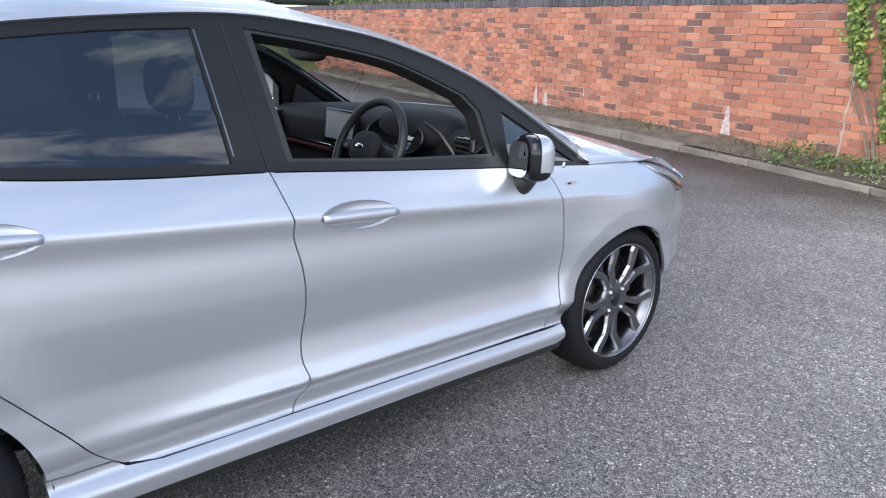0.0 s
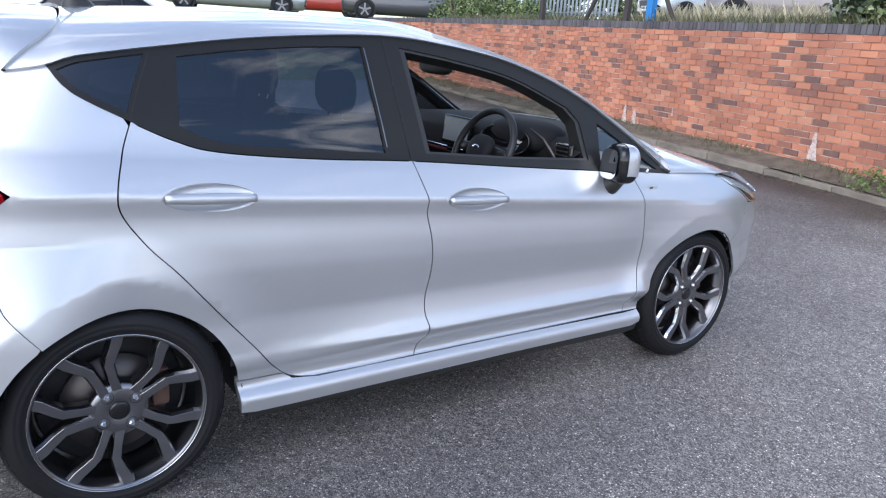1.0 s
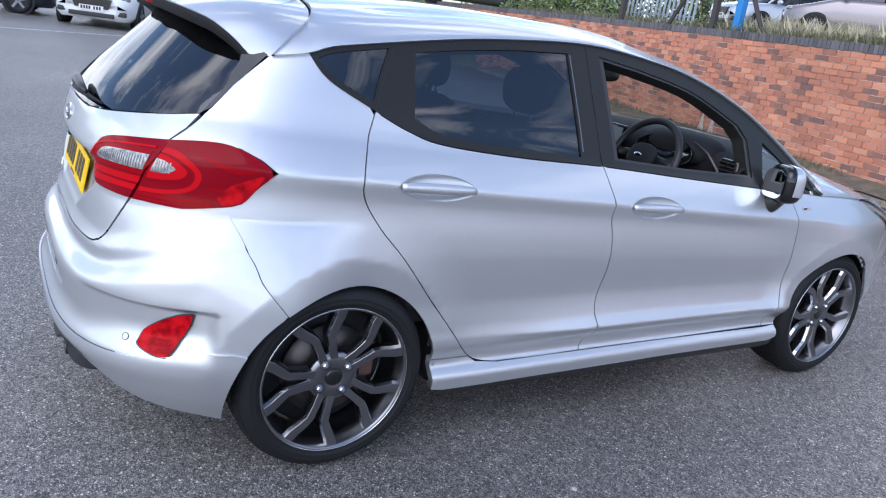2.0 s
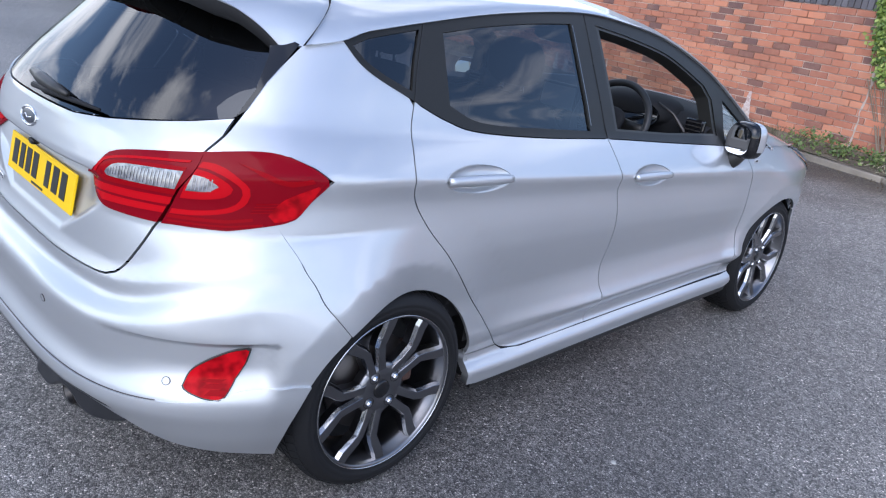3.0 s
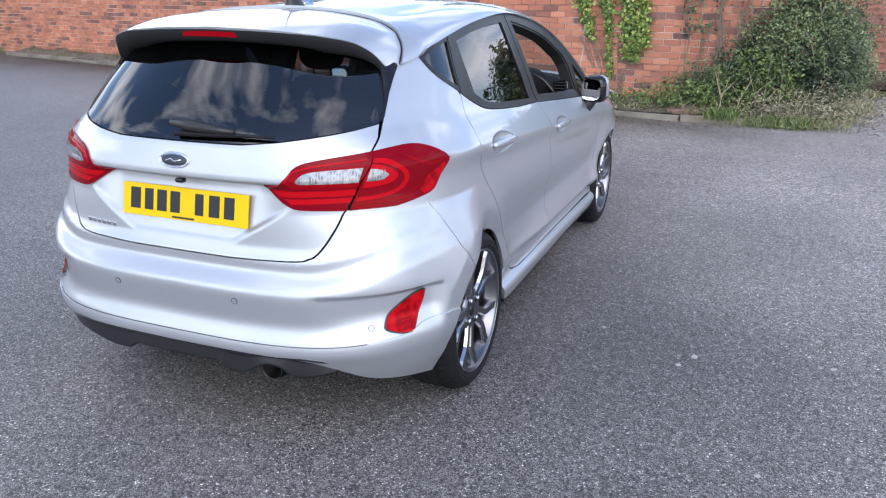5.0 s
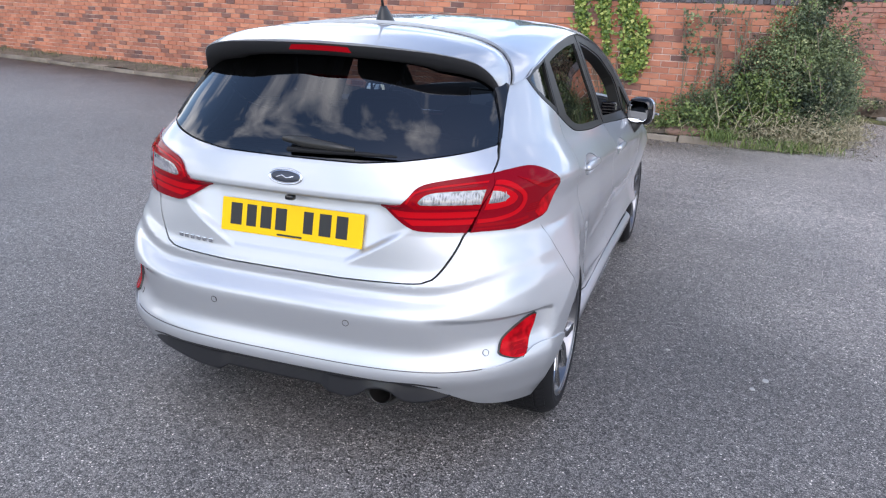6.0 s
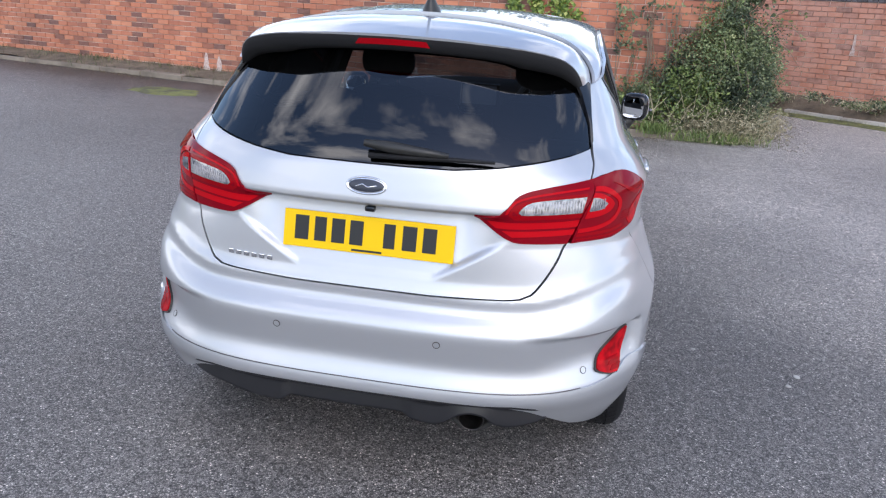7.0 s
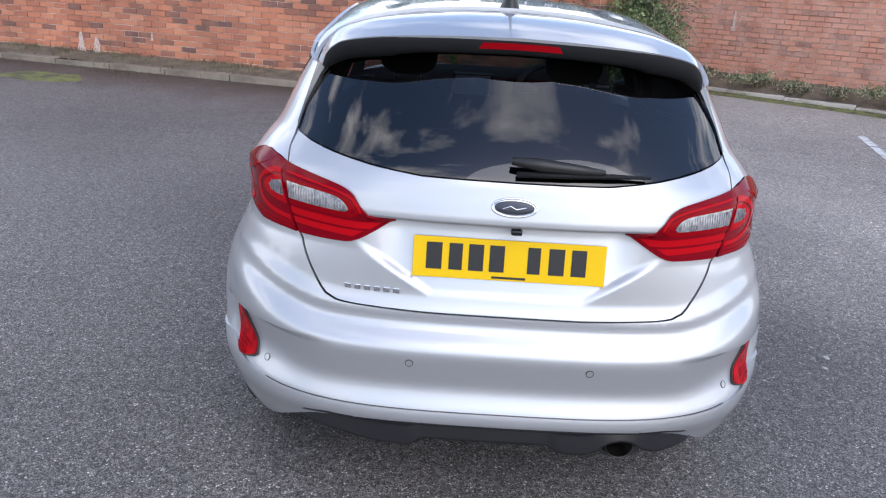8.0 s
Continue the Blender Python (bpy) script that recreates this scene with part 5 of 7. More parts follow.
def brick_wall(name, p, q, top, label, pieces=None, mat=BRICK):
    """A brick wall between two points of the plan: a mortar core, bricks proud of its face, a coping of bricks on edge."""
    p, q = Vector((*p, 0)), Vector((*q, 0))
    way = (q - p).normalized()
    face = Vector((way.y, -way.x, 0))  # towards the yard
    long = (q - p).length
    m = Matrix(((way.x, -face.x, 0, p.x), (way.y, -face.y, 0, p.y), (0, 0, 1, 0), (0, 0, 0, 1)))
    bm = bmesh.new()
    box(bm, (long / 2, 0.115, top / 2 - 0.2), (long, 0.215, top + 0.4))
    wall = part(name, bm, MORTAR, None)
    wall.matrix_world = m
    tagged(wall, label, "wall", kind="structure")
    verts, faces = [], []
    rng = random.Random(7)
    row = 0
    z = top - GAUGE
    while z > -0.1:
        k = -1
        while k * PITCH < long:
            u0 = k * PITCH + (0.5 * PITCH if row % 2 else 0) + 0.005
            u1 = u0 + PITCH - 0.010
            k += 1
            proud = 0.003 + 0.003 * rng.random()
            u0, u1 = max(u0, 0), min(u1, long)
            if u1 - u0 < 0.03:
                continue
            c = (u0 + u1) / 2
            if pieces and pieces[0] < c < pieces[1] and pieces[2] < z < pieces[3] and u1 - u0 > PITCH - 0.02:
                PIECES.append((wall, c, z, proud))
                continue
            b = len(verts)
            z0, z1 = z + 0.005, z + GAUGE - 0.005
            verts += [(u0, 0.01, z0), (u1, 0.01, z0), (u1, 0.01, z1), (u0, 0.01, z1), (u0 + 0.003, -proud, z0 + 0.003), (u1 - 0.003, -proud, z0 + 0.003), (u1 - 0.003, -proud, z1 - 0.003), (u0 + 0.003, -proud, z1 - 0.003)]
            faces += [(b + 4, b + 5, b + 6, b + 7), (b, b + 1, b + 5, b + 4), (b + 1, b + 2, b + 6, b + 5), (b + 2, b + 3, b + 7, b + 6), (b + 3, b, b + 4, b + 7)]
        row += 1
        z -= GAUGE
    courses = mesh_ob("brick_courses", verts, faces, mat, wall, smooth=False)
    tagged(courses, kind="stuff")
    return wall, long


L1 = ((-20.0, 12.04), (2.0, 7.20))
wall_a, long_a = brick_wall("wall_north", L1[0], L1[1], 1.68, "red brick retaining wall with a blue brick coping", (15.5, 20.2, 0.5, 1.60))
wall_b, long_b = brick_wall("wall_return", (2.012, 7.36), (2.35, 11.72), 1.70, "short return of the red brick wall")
wall_c, long_c = brick_wall("wall_east", (2.35, 11.72), (12.0, 5.2), 1.86, "pale pinkish brick wall beyond the planting", mat=BRICK_PALE)
bm = bmesh.new()
for k in range(23):
    z = 1.68 - GAUGE * (k + 0.5)
    w = 0.105 if k % 2 else 0.215
    box(bm, (long_a + 0.005 - w / 2, 0.112, z), (w, 0.236, GAUGE - 0.010), 0.003)
tagged(part("corner_bricks", bm, BRICK, wall_a), kind="stuff")
bm = bmesh.new()
box(bm, (0, 0, 0), (0.066, 0.235, 0.105), 0.006)
stone = bpy.data.meshes.new("coping_brick")
bm.to_mesh(stone)
bm.free()
stone.materials.append(COPING)
for wall, long, top in ((wall_a, long_a, 1.68), (wall_b, long_b, 1.70), (wall_c, long_c, 1.86)):
    bm = bmesh.new()
    box(bm, (long / 2, 0.115, top + 0.045), (long, 0.20, 0.09))
    part("coping_bed", bm, MORTAR, wall)
    n = int(long / 0.075)
    rng = random.Random(3)
    for k in range(n):
        ob = new("coping_brick", stone)
        ob.parent = wall
        ob.matrix_local = pose((k + 0.5) * long / n, 0.108 + rng.uniform(-0.004, 0.004), top + 0.056 + rng.uniform(-0.003, 0.003), 0, 0, rng.uniform(-1.5, 1.5))


# ---- door mirrors ----
def super_ball(bm, c, r, e=3.2, nu=24, nv=14, keep=None, rot=None):
    """A boxy rounded ball, or the part of it that keep(p) allows."""
    m = Matrix.Translation(c) @ (rot or Matrix())
    at = {}

    def vert(i, j):
        i %= nu
        if (i, j) not in at:
            a, b = 2 * math.pi * i / nu, math.pi * (j / nv - 0.5)
            d = Vector((math.cos(b) * math.cos(a), math.cos(b) * math.sin(a), math.sin(b)))
            k = sum(abs(v) ** e for v in d) ** (-1 / e)
            at[(i, j)] = bm.verts.new(m @ Vector((d.x * k * r[0], d.y * k * r[1], d.z * k * r[2])))
        return at[(i, j)]

    for i in range(nu):
        for j in range(nv):
            b = math.pi * ((j + 0.5) / nv - 0.5)
            a = 2 * math.pi * (i + 0.5) / nu
            d = (math.cos(b) * math.cos(a), math.cos(b) * math.sin(a), math.sin(b))
            if keep and not keep(d):
                continue
            vs = []
            for v in (vert(i, j), vert(i + 1, j), vert(i + 1, j + 1), vert(i, j + 1)):
                if v not in vs:
                    vs.append(v)
            if len({tuple(round(q, 6) for q in v.co) for v in vs}) >= 3:
                bm.faces.new(vs)
    bmesh.ops.remove_doubles(bm, verts=bm.verts, dist=1e-5)
    return bm


MIRROR = node_mat("mirror_glass", (0.82, 0.84, 0.86), 0.02, 1.0)
for sg in (1, -1):
    turn = Euler((0, 0, radians(-14 * sg))).to_matrix().to_4x4()
    c = Vector((sg * 0.836, 1.885, 0.955))
    arm = new("door_mirror")
    arm.parent = car
    bm = super_ball(bmesh.new(), c, (0.074, 0.054, 0.077), nu=48, nv=28, rot=turn)
    part("housing", bm, GLOSS, arm, "black mirror housing", True)
    bm = super_ball(bmesh.new(), c, (0.0762, 0.0562, 0.0792), nu=48, nv=28, keep=lambda d: d[1] > -0.2 * math.hypot(d[0], d[1]) and d[2] > -0.45, rot=turn)
    part("cap", bm, SILVER, arm, "silver mirror cap", True)
    bm = bmesh.new()
    ring = [bm.verts.new(c + turn @ Vector((0.059 * math.copysign(abs(math.cos(q)) ** 0.6, math.cos(q)), -0.0575 + 0.006 * math.sin(q), 0.058 * math.copysign(abs(math.sin(q)) ** 0.6, math.sin(q))))) for q in (2 * math.pi * k / 32 for k in range(32))]
    bm.faces.new(ring)
    bmesh.ops.recalc_face_normals(bm, faces=bm.faces)
    part("mirror_glass", bm, MIRROR, arm, "flat mirror glass")
    bm = bmesh.new()
    tube(bm, [c + Vector((-sg * 0.02, 0.01, -0.05)), c + Vector((-sg * 0.045, 0.0, -0.095)), c + Vector((-sg * 0.06, -0.01, -0.13))], [0.042, 0.040, 0.030], 12)
    part("stalk", bm, PLASTIC, arm, "black mirror foot", True)
    bm = bmesh.new()
    box(bm, c + Vector((sg * 0.082, 0.062, -0.018)), (0.05, 0.012, 0.012), 0.004, Euler((0, 0, radians(-52 * sg))).to_matrix().to_4x4())
    part("indicator", bm, CLEAR_LENS, arm, "clear indicator strip")

# badge on the wing
BADGE = node_mat("satin_badge", (0.62, 0.63, 0.65), 0.4, 0.4)
for sg in (1, -1):
    bm = bmesh.new()
    p = skin(2.128, 0.838, 0.002)
    box(bm, (sg * p.x, p.y, p.z), (0.004, 0.058, 0.016), 0.001)
    badge = part("wing_badge", bm, BADGE, car, "small chrome wing badge")
    bm = bmesh.new()
    box(bm, (sg * (p.x + 0.0018), p.y - 0.010, p.z), (0.002, 0.020, 0.008))
    part("bar", bm, STEEL, badge)

# ---- cabin ----
cabin = new("cabin")
cabin.parent = car
tagged(cabin, "black cabin with front seats and dashboard")


def sheet(name, rows, mat, owner, label="", closed=False, smooth=True):
    """A surface through rows of points."""
    n = len(rows[0])
    faces = []
    for i in range(len(rows) - 1):
        for j in range(n if closed else n - 1):
            faces.append((i * n + j, i * n + (j + 1) % n, (i + 1) * n + (j + 1) % n, (i + 1) * n + j))
    return mesh_ob(name, [p for r in rows for p in r], faces, mat, owner, label, smooth)


rows = []
for k in range(21):
    x = -0.72 + 1.44 * k / 20
    hump = 0.028 * math.exp(-(((x - 0.36) / 0.19) ** 2))
    edge = 0.05 * (abs(x) / 0.72) ** 4
    side = (abs(x) / 0.72) ** 3
    rows.append([(x, 2.34 - edge * 2.0, 0.995 - 0.10 * side), (x, 2.20 - edge * 2, 1.030 + 0.2 * hump - 0.10 * side), (x, 1.95, 1.036 + 0.6 * hump - 0.06 * side), (x, 1.80 - hump, 1.028 + hump - 0.03 * side), (x, 1.745, 1.000 + hump * 0.7 - 0.03 * side), (x, 1.735, 0.965), (x, 1.77, 0.90), (x, 1.76, 0.80), (x, 1.82, 0.55), (x, 2.0, 0.40)])
sheet("dashboard", rows, CABIN, cabin, "dark grey soft dashboard")
bm = bmesh.new()
box(bm, (-0.045, 1.712, 0.968), (0.225, 0.022, 0.135), 0.008, Euler((radians(-8), 0, 0)).to_matrix().to_4x4())
tab = part("touchscreen", bm, GLOSS, cabin, "upright black touchscreen")
bm = bmesh.new()
box(bm, (-0.045, 1.6995, 0.971), (0.195, 0.002, 0.105), 0, Euler((radians(-8), 0, 0)).to_matrix().to_4x4())
part("glass", bm, SCREEN, tab)
for x, zv in ((-0.62, 0.955), (-0.10, 0.885), (0.10, 0.885), (0.668, 0.975)):
    bm = bmesh.new()
    box(bm, (x, 1.732, zv), (0.085, 0.03, 0.075), 0.01)
    vent = part("air_vent", bm, GLOSS, cabin, "black air vent")
    for k in range(4):
        bm = bmesh.new()
        box(bm, (x, 1.715, zv - 0.025 + 0.017 * k), (0.07, 0.006, 0.004))
        part("slat", bm, STEEL, vent)
bm = bmesh.new()
box(bm, (-0.32, 1.738, 0.875), (0.60, 0.012, 0.012), 0.003)
part("trim_strip", bm, CHROME, cabin, "thin bright strip across the dashboard")
bm = bmesh.new()
box(bm, (-0.32, 1.740, 0.858), (0.60, 0.012, 0.012), 0.003)
part("accent_strip", bm, CABIN_RED, cabin, "dark red accent line")
bm = bmesh.new()
super_ball(bm, (0.36, 1.79, 1.005), (0.20, 0.12, 0.070), 2.6)
part("instrument_binnacle", bm, CABIN, cabin, "black instrument hood", True)
bm = bmesh.new()
tube(bm, [(0, 0.15, 0.82), (0, 1.62, 0.60), (0, 1.72, 0.72)], [0.10, 0.13, 0.12], 10)
part("centre_console", bm, CABIN, cabin, "black centre console", True)
dial = lathe(bmesh.new(), [(0.0, 0.0), (0.155, 0.0), (0.160, 0.006), (0.170, 0.004)], 32)
dial.transform(Matrix.Translation((0.36, 1.672, 0.985)) @ Euler((radians(-20), 0, 0)).to_matrix().to_4x4() @ Matrix.Diagonal((1, 1, 0.40, 1)) @ Matrix.Rotation(radians(-90), 4, "Z"))
part("instrument_panel", dial, GLOSS, cabin, "gloss black instrument panel", True)
bm = bmesh.new()
tube(bm, [(0.50, 1.690, 1.050), (0.57, 1.705, 1.015), (0.625, 1.720, 0.955), (0.640, 1.725, 0.900)], [0.003, 0.006, 0.010, 0.007], 8)
part("trim_blade", bm, STEEL, cabin, "satin silver trim beside the instruments", True)
# steering wheel
tilt = Matrix.Translation((0.36, 1.555, 0.945)) @ Euler((radians(90 - 24), 0, 0)).to_matrix().to_4x4()
bm = bmesh.new()
ring = []
for k in range(49):
    a = 2 * math.pi * k / 48
    flat = 1.0 if math.sin(a) > -0.75 else 0.93
    ring.append(Vector((0.178 * math.cos(a), 0.178 * math.sin(a) * flat, 0.0)))
tube(bm, ring, 0.0155, 12, cap=False)
bm.transform(tilt)
bmesh.ops.recalc_face_normals(bm, faces=bm.faces)
rim_ob = part("steering_wheel", bm, node_mat("wheel_leather", (0.02, 0.02, 0.021), 0.45), cabin, "black leather steering wheel", True)
bm = super_ball(bmesh.new(), (0, 0, 0.012), (0.075, 0.062, 0.03), 2.6)
bm.transform(tilt)
part("airbag_pad", bm, CABIN, rim_ob, smooth=True)
bm = super_ball(bmesh.new(), (0, 0, 0.041), (0.022, 0.010, 0.004), 2)
bm.transform(tilt)
part("pad_emblem", bm, CHROME, rim_ob, smooth=True)
for a in (0, 180, 270):
    bm = bmesh.new()
    d = Vector((math.cos(radians(a)), math.sin(radians(a)), 0))
    tube(bm, [d * 0.05, d * 0.12, d * 0.175], [0.030, 0.022, 0.016], 8)
    for v in bm.verts:
        v.co.z *= 0.4
    bm.transform(tilt)
    part("wheel_spoke", bm, TRIM, rim_ob, smooth=True)
bm = bmesh.new()
tube(bm, [(0.36, 1.58, 0.935), (0.36, 1.78, 0.86)], 0.045, 12)
part("column", bm, CABIN, cabin, smooth=True)


def seat(owner, x, y, w, name="front_seat"):
    s = new(name)
    s.parent = owner
    tagged(s, "dark cloth seat with separate head restraint")
    rows = []
    for z, yy, ww, d in ((0.45, y, 0.9, 0.07), (0.60, y - 0.03, 1.0, 0.075), (0.80, y - 0.07, 1.0, 0.07), (0.98, y - 0.12, 0.9, 0.06), (1.05, y - 0.14, 0.72, 0.045), (1.07, y - 0.145, 0.5, 0.02)):
        rows.append([(x + ww * w * math.copysign(abs(math.cos(q)) ** 0.6, math.cos(q)), yy + d * math.copysign(abs(math.sin(q)) ** 0.7, math.sin(q)), z) for q in (2 * math.pi * k / 20 for k in range(20))])
    sheet("backrest", rows, CLOTH, s, closed=True)
    bm = bmesh.new()
    box(bm, (x, y + 0.25, 0.47), (2 * w, 0.52, 0.14), 0.05)
    part("cushion", bm, CLOTH, s, smooth=True)
    bm = super_ball(bmesh.new(), (x, y - 0.155, 1.185), (0.125, 0.045, 0.085), 2.8)
    part("head_restraint", bm, CLOTH, s, smooth=True)
    for sx in (-0.05, 0.05):
        bm = bmesh.new()
        tube(bm, [(x + sx, y - 0.15, 1.03), (x + sx, y - 0.155, 1.14)], 0.007, 8)
        part("post", bm, CHROME, s, smooth=True)
    return s


seat(cabin, 0.36, 1.02, 0.235)
seat(cabin, -0.36, 1.02, 0.235)
bm = bmesh.new()
box(bm, (0, 0.20, 0.72), (1.22, 0.13, 0.56), 0.05, Euler((radians(14), 0, 0)).to_matrix().to_4x4())
bench = part("rear_bench", bm, CLOTH, cabin, "dark cloth rear bench", True)
bm = bmesh.new()
box(bm, (0, 0.45, 0.47), (1.22, 0.5, 0.16), 0.05)
part("cushion", bm, CLOTH, bench, smooth=True)
for x in (-0.36, 0.0, 0.36):
    bm = super_ball(bmesh.new(), (x, 0.10, 1.06), (0.12, 0.04, 0.07), 2.8)
    part("head_restraint", bm, CLOTH, bench, smooth=True)
bm = bmesh.new()
box(bm, (0, -0.17, 0.985), (1.08, 0.44, 0.02), 0.006)
part("parcel_shelf", bm, CABIN, cabin, "black parcel shelf")
LINING = node_mat("roof_lining", (0.045, 0.045, 0.048), 0.95)
rows = [[roof(0.02 + 1.16 * k / 24, y) + Vector((0, 0, -0.035)) for k in range(25)] for y in (-0.18, 0.1, 0.4, 0.7, 1.0, 1.15)]
sheet("headliner", rows, LINING, cabin, "grey roof lining")
for sg in (1, -1):
    rows = []
    for k in range(14):
        y = -0.02 + 1.17 * k / 13
        rows.append([(sg * (side_x(y, top_z(y) - 0.045) - 0.012), y, top_z(y) - 0.045), (sg * (side_x(y, top_z(y) - 0.02) - 0.03), y, top_z(y) - 0.02), tuple(Vector((sg * roof(0.10, y).x, y, roof(0.10, y).z - 0.045)))])
    sheet("roof_edge_trim", rows, LINING, cabin, "grey lining along the roof edge")
bm = super_ball(bmesh.new(), (0.02, 1.52, 1.265), (0.125, 0.022, 0.036), 3)
part("rear_view_mirror", bm, PLASTIC, cabin, "black rear-view mirror", True)
bm = bmesh.new()
tube(bm, [(0.02, 1.53, 1.29), (0.02, 1.42, 1.365)], 0.014, 8)
part("mirror_stem", bm, PLASTIC, cabin, smooth=True)
for sg in (1, -1):
    rows = [[(sg * (side_x(y, z) - 0.055), y, z) for z in (0.45, 0.7, 0.85, belt_z(y) - 0.03)] for y in (0.15, 0.4, 0.7, 1.0, 1.4, 1.8, 2.0)]
    sheet("door_lining", rows, CABIN, cabin, "black door lining")
    rows = [[(sg * (side_x(y, belt_z(y)) - d), y, belt_z(y) - 0.03 + 0.012) for d in (0.0, 0.055)] for y in (0.15, 0.4, 0.7, 1.0, 1.4, 1.8, 2.0)]
    sheet("door_top", rows, CABIN, cabin)
    rows = [[(sg * (side_x(y, z) - 0.03), y, z) for y in (0.90 - 0.0 * z, 1.0)] for z in (0.95, 1.05, 1.15, 1.25, 1.35)]
    sheet("pillar_trim", rows, LINING, cabin, "grey pillar trim")
    rows = []
    for k in range(30):
        y = 1.08 + 1.17 * k / 29
        rim_u = spl([(1.0, 0.30), (1.17, 0.165), (1.25, 0.115), (1.5, 0.080), (1.9, 0.060), (2.15, 0.075), (2.27, 0.10)], y)
        low = Vector((side_x(y, top_z(y) - 0.03), y, top_z(y) - 0.03)) if y < 1.95 else roof(0.0, y) - Vector((0, 0, 0.03))
        line = [low - Vector((0.004, 0, 0))] + [roof(rim_u * j / 4, y) - Vector((0.022, 0, 0.012)) for j in range(4)]
        line += [roof(rim_u + 0.015, y) - Vector((0.010, 0, 0.022)), roof(rim_u + 0.010, y) - Vector((0, 0, 0.002))]
        rows.append([(sg * p.x, p.y, p.z) for p in line])
    sheet("screen_pillar_trim", rows, CABIN, cabin, "dark windscreen pillar trim")

# ---- kerbs, verge, marks ----
PALE_KERB = node_mat("pale_concrete", (0.5, 0.46, 0.40), 0.9)
vary(PALE_KERB, 4.0, (0.28, 0.25, 0.20), (0.60, 0.56, 0.50), 0.3, 0.5)
bump(PALE_KERB, 70, 0.7, 0.004)


def kerb_run(pts, label, stone_len, wide=0.14, high=0.075, mat=CONCRETE):
    run = empty("kerb", label, "kerb")
    line = []
    for (x0, y0), (x1, y1) in zip(pts, pts[1:]):
        n = max(1, round(math.hypot(x1 - x0, y1 - y0) / stone_len))
        line += [(x0 + (x1 - x0) * k / n, y0 + (y1 - y0) * k / n, x0 + (x1 - x0) * (k + 1) / n, y0 + (y1 - y0) * (k + 1) / n) for k in range(n)]
    rng = random.Random(11)
    for x0, y0, x1, y1 in line:
        cx, cy = (x0 + x1) / 2, (y0 + y1) / 2
        l = math.hypot(x1 - x0, y1 - y0)
        bm = bmesh.new()
        box(bm, (0, 0, 0), (l - 0.012, wide, high + 0.1), 0.012)
        ob = part("kerb_stone", bm, mat, run)
        ob.matrix_local = pose(cx, cy, ground_z(cx, cy) + high - (high + 0.1) / 2 + rng.uniform(-0.018, 0.010), rng.uniform(-4, 4), rng.uniform(-0.8, 0.8), math.degrees(math.atan2(y1 - y0, x1 - x0)) + rng.uniform(-0.8, 0.8))
    return run


KERB = [(-14.5, 10.42), (-9.0, 9.12), (-4.0, 8.02), (-1.2, 7.42), (0.1, 7.06), (0.9, 6.86), (1.95, 6.84)]
kerb_run(KERB, "weathered concrete kerb along the brick wall", 0.9)
KERB_E = [(3.6, 10.25), (5.0, 9.25), (7.5, 7.6), (11.5, 4.9)]
kerb_run(KERB_E, "low pale concrete kerb at the pinkish wall", 0.9, 0.12, 0.075, PALE_KERB)
# soil strip between kerb and walls
verts, faces = [], []
for k in range(60):
    t = k / 59
    x = -14.3 + 16.2 * t
    y0 = spl([(p[0], p[1]) for p in KERB], x)
    y1 = 7.64 - 0.22 * x
    for j in range(4):
        y = y0 + (y1 + 0.1 - y0) * j / 3
        verts.append((x, y, ground_z(x, y) + 0.07 + 0.03 * j + 0.03 * noise.noise((x * 2, y * 2, 0))))
faces = [(4 * k + j, 4 * k + 4 + j, 4 * k + 5 + j, 4 * k + 1 + j) for k in range(59) for j in range(3)]
tagged(mesh_ob("verge", verts, faces, SOIL), "strip of soil and moss at the foot of the wall", "verge", kind="structure")
MOSS = node_mat("mossy_soil", (0.08, 0.08, 0.04), 0.95)
vary(MOSS, 3.0, (0.06, 0.05, 0.035), (0.105, 0.12, 0.04), 0.4, 0.62)
bump(MOSS, 30, 1.0, 0.03)
GREEN_MOSS = node_mat("green_moss", (0.16, 0.17, 0.05), 0.95)
vary(GREEN_MOSS, 6.0, (0.10, 0.095, 0.055), (0.22, 0.23, 0.07), 0.38, 0.6)
bump(GREEN_MOSS, 40, 1.0, 0.02)


def strip(name, offsets, heights, ragged, mat, label, seed):
    """A band of ground along the east kerb; offsets run from the yard towards the wall."""
    vs = []
    for k in range(121):
        x = 2.2 + 9.5 * k / 120
        for j, (o, h) in enumerate(zip(offsets, heights)):
            r = ragged * (noise.noise((x * 1.6, seed, j)) + 0.5 * noise.noise((x * 5.0, seed, j))) if j == 0 else 0.0
            y = 10.25 - 0.67 * (x - 3.6) + o + r
            vs.append((x, y, ground_z(x, y) + h + (0.25 * h * noise.noise((x * 4, j * 3.0, seed)) if 0 < j else 0)))
    m = len(offsets)
    fs = [(m * k + j, m * k + m + j, m * k + m + 1 + j, m * k + 1 + j) for k in range(120) for j in range(m - 1)]
    return tagged(mesh_ob(name, vs, fs, mat), label, "verge", kind="structure")


